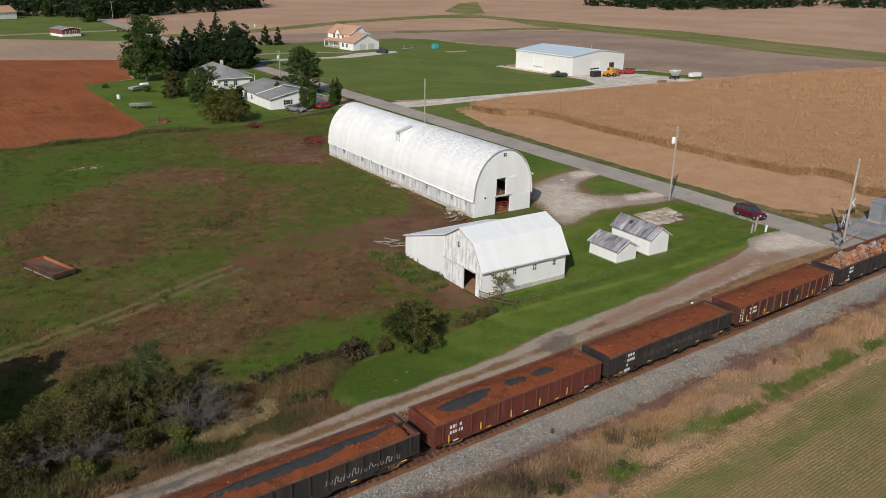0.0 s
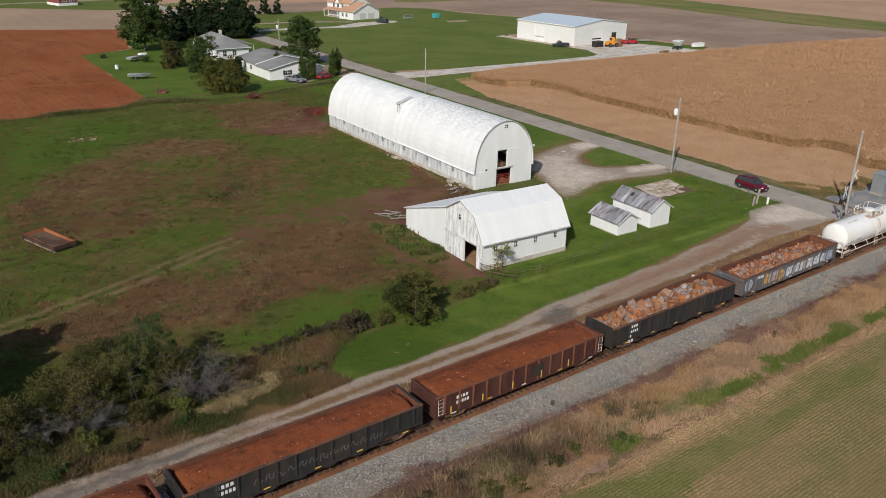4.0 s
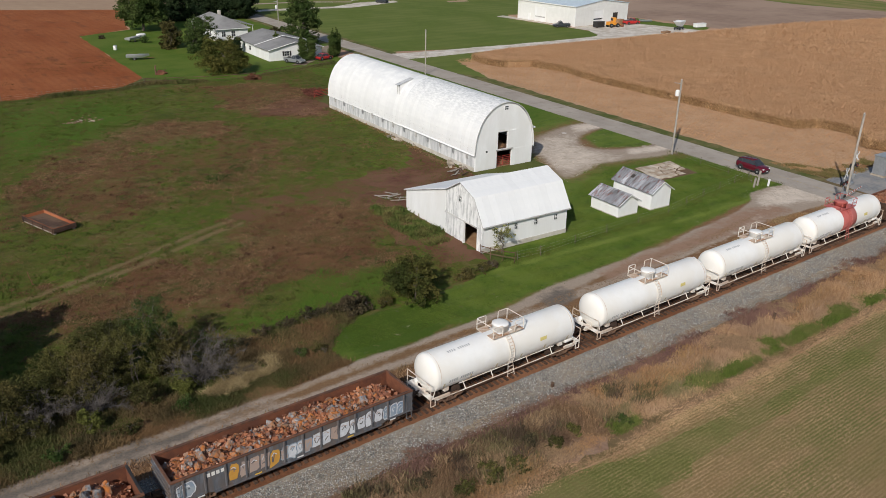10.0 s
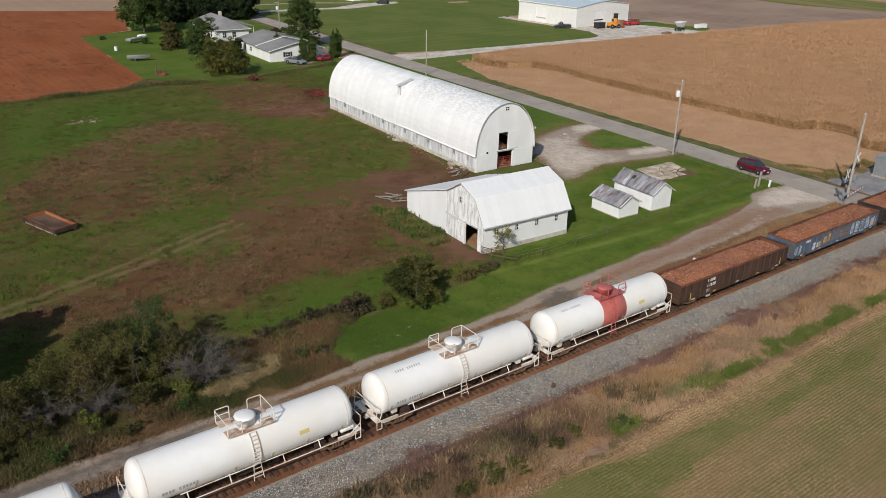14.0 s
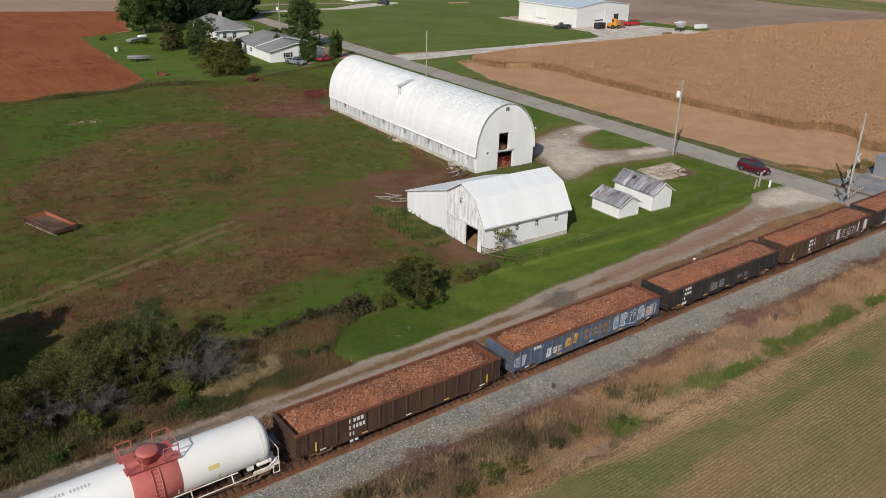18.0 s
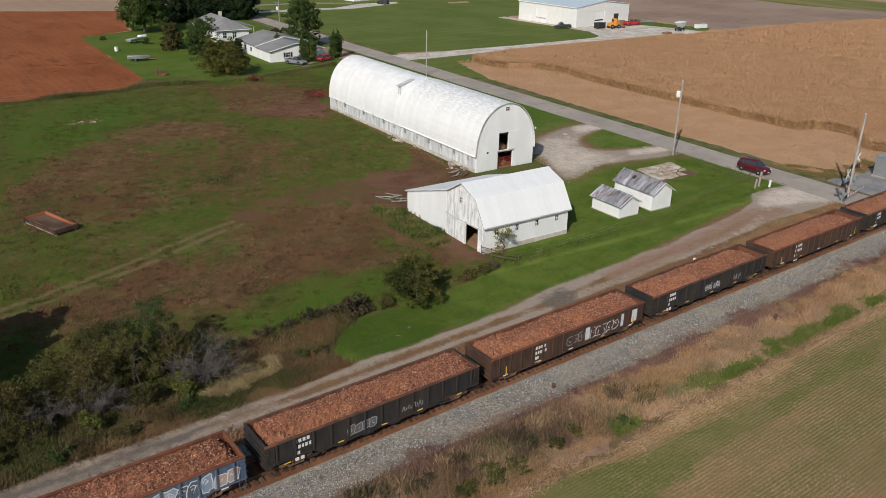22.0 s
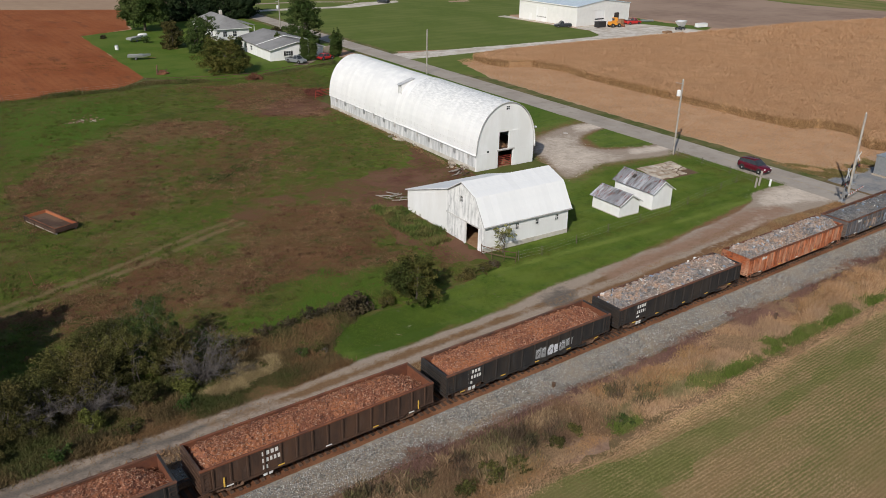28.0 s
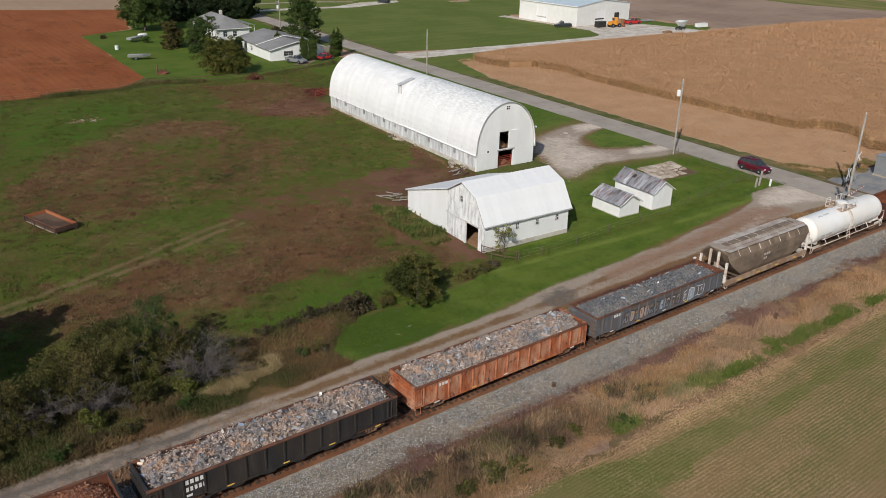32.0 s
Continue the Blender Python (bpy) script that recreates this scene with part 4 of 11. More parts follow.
# the two-storey house far across the lawn
house = gable_house("country_house", pose(164.6, 280.8, 0, 0, 0, 8), 10.0, 14.0, 5.5, 8.4, M_WHITE, M_TAN_ROOF, "white two-storey house with tan-orange roof and porch", "house", [("side", 4.2, 3.6, 1.2, 1.4), ("side", 7.0, 3.6, 1.2, 1.4), ("side", 9.8, 3.6, 1.2, 1.4), ("side", 4.0, 0.7, 1.4, 1.6), ("side", 10.2, 0.7, 1.4, 1.6)])
part("porch_roof", plate([(-2.6, 2.6), (0.0, 3.4), (0.0, 3.52), (-2.6, 2.72)], (), 12.4), M_TAN_ROOF, house, m=pose(0, 1.2, 0))
part("porch_floor", boxes((-2.4, 0.0, 1.4, 13.4, 0.0, 0.35)), M_CONCRETE, house)
for k in range(5):
    part("porch_post", boxes((-2.4, -2.22, 1.5 + k * 2.9, 1.68 + k * 2.9, 0.35, 2.66)), M_WHITE, house)
part("front_gable", plate([(-1.7, 5.2), (1.7, 5.2), (0.0, 7.2)], (), 0.2), M_WHITE, house, m=pose(-0.45, 7.0, 0, 0, 0, -90))
for s in (-1, 1):
    part("gable_roof", plate([(s * 2.1, 4.95), (0.0, 7.4), (0.0, 7.52), (s * 2.1, 5.07)][::s], (), 4.6), M_TAN_ROOF, house, m=pose(-0.7, 7.0, 0, 0, 0, -90))
wing = gable_house("garage_wing", pose(162.2, 274.0, 0, 0, 0, 8), 13.0, 8.6, 3.0, 6.0, M_WHITE, M_TAN_ROOF, "white garage wing with tan-orange roof", "house", [("side", 4, 1.0, 1.2, 1.3), ("side", 6.4, 1.0, 1.2, 1.3)])
for dx in (3.2, 7.4):
    part("garage_door", boxes((dx, dx + 3.0, -0.06, -0.01, 0.05, 2.3)), mat("door_%d" % dx, (0.6, 0.59, 0.57), (0.55, 0.54, 0.52), fine=1), wing, "pale garage door")
trailer = gable_house("mobile_home", pose(80.8, 376.6, 0, 0, 0, 12), 7.8, 11.0, 3.0, 3.7, mat("maroon_siding", (0.24, 0.075, 0.07), (0.2, 0.06, 0.058), fine=0.8), M_SHINGLE, "maroon and white mobile home far off", "house", [("front", 2.4, 1.2, 1.6, 1.1), ("front", 5.4, 1.2, 1.6, 1.1)])
part("skirting", boxes((-0.1, 7.9, -0.12, -0.02, 0.0, 1.0), (-0.12, -0.02, 0.0, 11.0, 0.0, 1.0)), M_WHITE, trailer, "white skirting")
gable_house("far_house", pose(62, 500, 0, 0, 0, -70), 12, 20, 3.4, 6.4, M_WHITE, M_TAN_ROOF, "far white house with pale roof", "house", [("side", 6, 1, 1.6, 1.3), ("side", 13, 1, 1.6, 1.3)])
# ---- the freight train ----
def mat_pieces(name, cols, rough=0.7, metal=0.0):
    """Loose pieces, each of one of the given colours."""
    m = bpy.data.materials.new(name)
    m.use_nodes = True
    nt = m.node_tree
    b = nt.nodes["Principled BSDF"]
    b.inputs["Roughness"].default_value, b.inputs["Metallic"].default_value = rough, metal
    g = nt.nodes.new("ShaderNodeNewGeometry")
    r = nt.nodes.new("ShaderNodeValToRGB")
    r.color_ramp.interpolation = "CONSTANT"
    el = r.color_ramp.elements
    for i, c in enumerate(cols):
        e = el[i] if i < 2 else el.new(i / len(cols))
        e.position, e.color = i / len(cols), (*c, 1)
    nt.links.new(g.outputs["Random Per Island"], r.inputs[0])
    nt.links.new(r.outputs[0], b.inputs["Base Color"])
    return m


def car_paint(name, base, rust, amount=1.0, rough=0.6):
    b2 = tuple(v * 0.72 for v in base)
    return mat(name, base, b2, rust, tuple(v * 1.25 + 0.008 for v in base), fine=2.2, large=0.6, rough=rough, bump=0.15, blotch=0.7 * amount, grain=(1.6, 1.0, 0.35))


P_BLACK = car_paint("black_car_paint", (0.028, 0.027, 0.028), (0.042, 0.033, 0.028))
P_BROWN = car_paint("brown_car_paint", (0.062, 0.038, 0.029), (0.085, 0.046, 0.03))
P_RED = car_paint("oxide_red_paint", (0.15, 0.036, 0.026), (0.11, 0.04, 0.028))
P_MAROON = car_paint("maroon_paint", (0.072, 0.026, 0.022), (0.085, 0.037, 0.027))
P_BLUE = car_paint("faded_blue_paint", (0.08, 0.125, 0.2), (0.1, 0.1, 0.11))
P_SLATE = car_paint("slate_paint", (0.115, 0.125, 0.146), (0.135, 0.105, 0.092))
P_ORANGE = mat("rust_orange_paint", (0.4, 0.115, 0.042), (0.24, 0.07, 0.032), (0.5, 0.28, 0.18), (0.12, 0.045, 0.03), fine=1.2, large=0.9, rough=0.7, bump=0.15, blotch=0.8, cover=0.04, grain=(1.3, 1.0, 0.5), fourth=(0.56, 0.66))
P_INNER = mat("rusted_inner_wall", (0.2, 0.075, 0.038), (0.15, 0.054, 0.03), (0.12, 0.048, 0.03), fine=2.2, large=0.5, bump=0.3)
P_FRAME = mat("rusty_truck_frame", (0.13, 0.075, 0.05), (0.09, 0.055, 0.04), (0.17, 0.1, 0.065), fine=4, large=0.8, bump=0.3)
P_RIM = mat("rusty_top_chord", (0.1, 0.052, 0.036), (0.07, 0.042, 0.032), (0.16, 0.07, 0.042), fine=2.5, large=0.7, rough=0.7, bump=0.1)
P_UNDER = mat("grimy_underframe", (0.045, 0.034, 0.028), (0.032, 0.026, 0.022), (0.075, 0.046, 0.034), fine=4, large=0.8, bump=0.3)
P_WHITE = mat("tank_white", (0.83, 0.825, 0.81), (0.79, 0.785, 0.77), (0.77, 0.745, 0.7), fine=1.2, large=0.35, rough=0.4, bump=0.05, blotch=0.7)
P_DECK = mat("stained_deck", (0.66, 0.58, 0.48), (0.55, 0.42, 0.31), (0.42, 0.24, 0.14), fine=2.5, large=1.2, rough=0.6, bump=0.05)
P_FADED = mat("faded_grey_letters", (0.22, 0.225, 0.23), (0.31, 0.31, 0.31), fine=6, bump=0)
P_MARK = mat("faded_reflector", (0.6, 0.52, 0.36), (0.5, 0.43, 0.3), fine=6, bump=0)
P_CREAM = mat("cream_rails", (0.78, 0.74, 0.68), (0.7, 0.64, 0.57), (0.55, 0.42, 0.33), fine=3, large=0.8, rough=0.5, bump=0.05)
P_PINK = mat("faded_red_band", (0.45, 0.115, 0.1), (0.38, 0.09, 0.08), (0.5, 0.15, 0.13), fine=1.5, large=0.5, rough=0.5, bump=0.05)
P_TANK_MARK = mat("weathered_grey_lettering", (0.4, 0.4, 0.41), (0.5, 0.5, 0.5), fine=8, bump=0)
P_LETTER = mat("white_lettering", (0.72, 0.71, 0.69), (0.6, 0.59, 0.57), fine=8, bump=0)
P_GRAF_W = mat("white_spray", (0.62, 0.63, 0.66), (0.5, 0.51, 0.55), fine=3, bump=0)
P_GRAF_P = mat("pale_spray", (0.42, 0.3, 0.24), (0.34, 0.28, 0.26), fine=2, bump=0)
P_GRAF_Y = mat("orange_spray", (0.55, 0.3, 0.06), (0.5, 0.25, 0.05), fine=2, bump=0)
P_GRAF_B = mat("pale_blue_spray", (0.22, 0.29, 0.38), (0.15, 0.2, 0.28), (0.3, 0.34, 0.38), fine=2, large=1.0, bump=0)
P_GRAF_O = mat("amber_spray", (0.42, 0.2, 0.07), (0.36, 0.16, 0.06), fine=2, bump=0)
P_YELLOW = mat("yellow_reflector", (0.7, 0.45, 0.08), (0.62, 0.38, 0.07), fine=4, bump=0)
P_PALE_YELLOW = mat("faded_yellow_placard", (0.66, 0.56, 0.18), (0.6, 0.5, 0.2), fine=5, bump=0)
P_HOPPER = mat("hopper_grey_tan", (0.155, 0.115, 0.085), (0.122, 0.09, 0.068), (0.22, 0.165, 0.12), fine=1.6, large=0.5, rough=0.6, bump=0.1)
P_HOPPER_SILL = mat("hopper_sill_tan", (0.42, 0.31, 0.22), (0.34, 0.24, 0.165), (0.25, 0.15, 0.1), fine=2, large=0.6, rough=0.6, bump=0.1)
P_HOPPER_TOP = mat("hopper_top_grey", (0.54, 0.49, 0.44), (0.45, 0.4, 0.355), (0.34, 0.27, 0.22), fine=2, large=0.6, rough=0.6, bump=0.1)
P_ORE = mat("ore_fines", (0.24, 0.06, 0.0165), (0.155, 0.04, 0.0125), (0.195, 0.052, 0.0165), (0.105, 0.029, 0.0115), fine=1.4, large=0.35, bump=0.9, bscale=6)
P_COKE = mat("dark_fines", (0.045, 0.042, 0.042), (0.03, 0.028, 0.028), fine=3, bump=0.6)
P_SHRED = mat_pieces("shredded_scrap", [(0.36, 0.15, 0.08), (0.28, 0.107, 0.056), (0.2, 0.075, 0.042), (0.32, 0.13, 0.068), (0.4, 0.2, 0.118), (0.14, 0.062, 0.04), (0.44, 0.27, 0.185)])
P_CRUMB = mat_pieces("ore_crumbs", [(0.36, 0.1, 0.032), (0.26, 0.07, 0.025), (0.2, 0.055, 0.022), (0.42, 0.16, 0.07), (0.05, 0.025, 0.017), (0.035, 0.025, 0.02)])
P_SHRED_BED = mat("shred_bed", (0.312, 0.12, 0.066), (0.156, 0.0624, 0.0384), (0.396, 0.156, 0.072), fine=5, large=0.4, bump=1.0, bscale=9)
P_SCRAP = mat("mixed_scrap", (0.5, 0.39, 0.325), (0.34, 0.28, 0.245), (0.215, 0.22, 0.232), (0.46, 0.31, 0.225), fine=0.9, large=0.28, island=0.55, rough=0.6, bump=0, blotch=0.7, cover=0.05, fourth=(0.54, 0.66))
P_SHEET = mat_pieces("bright_scrap_sheet", [(0.42, 0.44, 0.47), (0.26, 0.33, 0.42), (0.42, 0.28, 0.19), (0.62, 0.62, 0.6), (0.13, 0.13, 0.14), (0.5, 0.36, 0.27), (0.2, 0.24, 0.3)], 0.4, 0.2)
P_SLAG = mat("fine_slag", (0.2, 0.215, 0.235), (0.12, 0.128, 0.14), (0.24, 0.235, 0.23), (0.25, 0.14, 0.09), fine=1.5, large=0.4, island=0.5, bump=0, fourth=(0.6, 0.7))
P_SLAG_BED = mat("slag_bed", (0.14, 0.14, 0.148), (0.085, 0.085, 0.09), (0.2, 0.185, 0.17), fine=4, large=0.6, bump=1.0, bscale=9)
P_SCRAP_BED = mat("scrap_bed", (0.36, 0.28, 0.235), (0.16, 0.14, 0.128), (0.17, 0.175, 0.185), (0.4, 0.27, 0.195), fine=3, large=0.28, cover=0.05, bump=1.0, bscale=9, fourth=(0.5, 0.62))
P_CHUNK_O = mat("rusty_chunk", (0.44, 0.149, 0.033), (0.275, 0.0935, 0.0308), (0.22, 0.132, 0.088), fine=2, large=1.2, bump=0.6, jitter=0.35)
P_CHUNK_G = mat("grey_slag_chunk", (0.27, 0.27, 0.278), (0.16, 0.16, 0.165), (0.33, 0.165, 0.085), fine=2, large=1.2, bump=0.6, jitter=0.3)

LEN, HW, Z_SILL, Z_TOP = 16.7, 1.575, 1.2, 3.0
CACHE = {}


def shared(key, name, build, material, parent, m=None, label="", smooth=False):
    """A part whose mesh is built once and then shared."""
    k = (key, material.name)
    if k not in CACHE:
        ob = part(name, build(), material, parent, label, m, smooth)
        CACHE[k] = ob.data
        return ob
    return place_data(name, CACHE[k], None, parent, label, m)


def wheelset_bm():
    bm = lathe([(0.03, -0.9), (0.07, -0.86), (0.08, 0.86), (0.03, 0.9)], 10, "y")
    for s in (-1, 1):
        w = lathe([(0.1, s * 0.74 - 0.07), (0.44, s * 0.74 - 0.07), (0.42, s * 0.74), (0.42, s * 0.74 + 0.05), (0.36, s * 0.74 + 0.06), (0.3, s * 0.74 + 0.02), (0.1, s * 0.74 + 0.07)], 18, "y")
        me = bpy.data.meshes.new("t")
        w.to_mesh(me)
        w.free()
        bm.from_mesh(me)
        bpy.data.meshes.remove(me)
    return bm


def side_frame_bm():
    bm = boxes((-1.15, -0.65, -0.09, 0.09, 0.92, 1.14), (0.65, 1.15, -0.09, 0.09, 0.92, 1.14), (-0.75, 0.75, -0.07, 0.07, 1.1, 1.24), (-0.55, 0.55, -0.07, 0.07, 0.74, 0.86))
    rod(bm, (-0.75, 0, 1.0), (-0.4, 0, 0.8), 0.08, n=6)
    rod(bm, (0.75, 0, 1.0), (0.4, 0, 0.8), 0.08, n=6)
    for x in (-0.2, 0.0, 0.2):
        rod(bm, (x, -0.02, 0.82), (x, -0.02, 1.12), 0.07, n=8)
    return bm


WHEELS = []


def truck(parent, x):
    t = shared("bolster", "truck", lambda: boxes((-0.2, 0.2, -1.0, 1.0, 0.85, 1.12), bevel=0.03), P_UNDER, parent, pose(x, 0, 0))
    for y in (-1.02, 1.02):
        shared("frame", "side_frame", side_frame_bm, P_FRAME, t, pose(0, y * 1.27, 0))
    for wx in (-0.88, 0.88):
        WHEELS.append((shared("wheelset", "wheelset", wheelset_bm, P_UNDER, t, pose(wx, 0, 1.02), smooth=False), wx))
    return t


def coupler(parent, sgn, reach=0.62):
    shared("coupler", "coupler", lambda: boxes((-0.1, reach, -0.09, 0.09, 1.32, 1.52), (reach - 0.2, reach + 0.02, -0.16, 0.16, 1.27, 1.57), bevel=0.02), P_UNDER, parent, pose(sgn * LEN / 2 if reach == 0.62 else 0, 0, 0, 0, 0, 0 if sgn > 0 else 180))


def ribbon(bm, pts, w, y):
    """A flat painted stroke on a side wall."""
    vs = []
    for i, (x, z) in enumerate(pts):
        a, b = pts[max(0, i - 1)], pts[min(len(pts) - 1, i + 1)]
        d = Vector((b[0] - a[0], 0, b[1] - a[1])).normalized()
        n = Vector((-d.z, 0, d.x)) * w / 2
        vs.append((bm.verts.new((x + n.x, y, z + n.z)), bm.verts.new((x - n.x, y, z - n.z))))
    for p, q in zip(vs, vs[1:]):
        bm.faces.new((p[0], p[1], q[1], q[0]))


def spray(parent, rng, x0, x1, material, count, size=0.9, w=0.12, z0=1.75, label="sprayed paint shapes"):
    """Thin sprayed scrawl: one bent stroke to a shape."""
    for i in range(count):
        bm = bmesh.new()
        cx = x0 + (x1 - x0) * (i + 0.5) / count
        cz = z0 + 0.4 + rng.uniform(-0.08, 0.08)
        rx, rz = 0.45 * (x1 - x0) / count, size * rng.uniform(0.4, 0.5)
        a = rng.uniform(-0.5, 0.5, 2)
        pts = [(cx + rx * x, cz + rz * z) for x, z in ((-0.8, -0.9 + a[0]), (-0.6, 0.2), (-0.3, 0.9), (0.1, 0.6 + a[1]), (0.0, -0.2), (0.3, -0.8), (0.7, -0.6 + a[0]), (0.9, 0.3 + a[1]))]
        ribbon(bm, pts, w * rng.uniform(0.6, 0.95), -HW - 0.012 - 0.002 * (i % 3))
        part("graffiti_stroke", bm, material, parent, label)


def mural(parent, rng, x0, x1, z0, z1, fills, line, shine=None, step=0.75):
    """A painted piece: swelling letter-like fields in a row, each with its outline and a few lighter strokes."""
    count = max(1, round((x1 - x0) / step))
    for i in range(count):
        cx, cz = x0 + (x1 - x0) * (i + 0.5) / count, (z0 + z1) / 2 + rng.uniform(-0.06, 0.06)
        rx, rz = (x1 - x0) / count * rng.uniform(0.5, 0.66), (z1 - z0) / 2 * rng.uniform(0.82, 1.05)
        k = 14
        rim = []
        for j in range(k):
            a = 2 * math.pi * j / k
            q = 0.95 + rng.normal(0, 0.1)
            ca, sa = math.cos(a), math.sin(a)
            rim.append((cx + rx * q * math.copysign(abs(ca) ** 0.5, ca) + 0.12 * rz * sa, cz + rz * q * math.copysign(abs(sa) ** 0.5, sa)))
        y = -HW - 0.010 - 0.0022 * (i % 4)
        bm = bmesh.new()
        c = bm.verts.new((cx, y, cz))
        vs = [bm.verts.new((px, y, pz)) for px, pz in rim]
        for j in range(k):
            bm.faces.new((c, vs[j], vs[(j + 1) % k]))
        field = part("graffiti_field", bm, fills[int(rng.integers(0, len(fills)))], parent, "filled field of sprayed paint")
        if line is not None:
            bm = bmesh.new()
            ribbon(bm, rim + rim[:1], 0.07, y - 0.0012)
            u = rng.uniform(-0.55, 0.55, (4, 2))
            ribbon(bm, [(cx + rx * a, cz + rz * b) for a, b in u], 0.07, y - 0.0012)
            part("outline", bm, line, field, "sprayed outline")
        if shine is not None:
            bm = bmesh.new()
            ribbon(bm, [(cx - rx * 0.5, cz + rz * rng.uniform(0.1, 0.5)), (cx - rx * 0.1, cz + rz * 0.6), (cx + rx * 0.4, cz + rz * 0.35)], 0.06, y - 0.0017)
            part("highlight", bm, shine, field)


def bars(parent, x, z, widths, h, material=P_LETTER, y=-HW - 0.008, label="plain lettering bar", name="lettering_bar"):
    for row, ws in enumerate(widths):
        cx = x
        for w in ws:
            if w > 0:
                shared((w, h), name, lambda: boxes((0, w * 0.88, -0.004, 0.004, 0, h * 0.85)), material, parent, pose(cx, y, z - row * h * 1.45), label)
            cx += abs(w) + h * 0.22


def heap(rng, low, crown, ends, nx=84, ny=18, rough=0.05):
    """A load of loose stuff filling a car: low is its height at the walls, crown its rise, ends how far it falls off at the ends."""
    xs, ys = np.linspace(-LEN / 2 + 0.12, LEN / 2 - 0.12, nx), np.linspace(-HW + 0.09, HW - 0.09, ny)
    sx, sy, ph = rng.uniform(0.5, 1.6, 6), rng.uniform(0.8, 2.4, 6), rng.uniform(0, 6.28, 6)
    verts = []
    for x in xs:
        e = min(1.0, (LEN / 2 - 0.1 - abs(x)) / max(0.05, ends[0 if x < 0 else 1]))
        for y in ys:
            z = low + crown * (1 - (abs(y) / HW) ** 2.2) - (1 - e) ** 1.6 * (0.95 if ends[0 if x < 0 else 1] > 0.4 else 0.1)
            z += sum(math.sin(x * a + y * b + p) for a, b, p in zip(sx, sy, ph)) * 0.02 + rng.normal(0, rough)
            if abs(abs(y) - HW + 0.09) < 0.01:
                z -= 0.08
            verts.append((x, y, max(1.4, z)))
    faces = [(i * ny + j, (i + 1) * ny + j, (i + 1) * ny + j + 1, i * ny + j + 1) for i in range(nx - 1) for j in range(ny - 1)]
    return np.array(verts), faces


def shards(rng, verts, n, size, lift=0.05, long=2.2):
    """Loose flat bits lying on a load."""
    c = verts[rng.integers(0, len(verts), n)] + rng.normal(0, 1, (n, 3)) * (0.12, 0.1, 0.02) + (0, 0, lift)
    ok = (np.abs(c[:, 1]) < HW - 0.12) & (np.abs(c[:, 0]) < LEN / 2 - 0.15)
    c = c[ok]
    n = len(c)
    u = rng.normal(0, 1, (n, 3))
    u[:, 2] *= 0.45
    u /= np.linalg.norm(u, axis=1)[:, None]
    w = np.cross(u, rng.normal(0, 1, (n, 3)))
    w /= np.linalg.norm(w, axis=1)[:, None]
    s = size * rng.uniform(0.5, 1.5, n)[:, None]
    a, b = u * s * long / 2, w * s / 2
    k = np.cross(a, b)
    k = k / (np.linalg.norm(k, axis=1)[:, None] + 1e-9) * s * 0.3 * rng.uniform(-1, 1, (n, 1))
    q = np.stack([c - a - b + k, c + a - b, c + a + b + k, c - a + b], 1)
    return q.reshape(-1, 3), np.arange(n * 4).reshape(n, 4)


def chunk_mesh(seed):
    """An angular broken lump: the hull of scattered points, slightly dented."""
    r = np.random.default_rng(seed)
    bm = bmesh.new()
    pts = r.normal(0, 1, (26, 3))
    ball = pts / np.linalg.norm(pts, axis=1)[:, None]
    cube = pts / np.abs(pts).max(1)[:, None] * 0.8
    pts = (ball * 0.45 + cube * 0.55) * r.uniform(0.82, 1.05, (26, 1)) * (1.0, 0.88, 0.8)
    vs = [bm.verts.new(p) for p in pts]
    bmesh.ops.convex_hull(bm, input=vs)
    bmesh.ops.delete(bm, geom=[v for v in bm.verts if not v.link_faces], context="VERTS")
    bmesh.ops.subdivide_edges(bm, edges=bm.edges[:], cuts=1)
    for v in bm.verts:
        v.co *= 1 + r.normal(0, 0.06)
    bmesh.ops.triangulate(bm, faces=bm.faces[:])
    bmesh.ops.recalc_face_normals(bm, faces=bm.faces[:])
    me = bpy.data.meshes.new("chunk")
    bm.to_mesh(me)
    bm.free()
    return me


CHUNKS = [(chunk_mesh(s), P_CHUNK_O if s % 2 else P_CHUNK_G) for s in range(8)]
for me, mm in CHUNKS:
    me.materials.append(mm)


P_CRUSH = mat("crushed_sheet_metal", (0.46, 0.4, 0.36), (0.33, 0.28, 0.25), (0.26, 0.31, 0.36), (0.45, 0.3, 0.21), fine=1.2, large=0.7, rough=0.5, metal=0.2, jitter=0.45, bump=0.5, bscale=4, fourth=(0.5, 0.6))
CRUSHED = [chunk_mesh(s) for s in range(20, 24)]
for me in CRUSHED:
    me.materials.append(P_CRUSH)


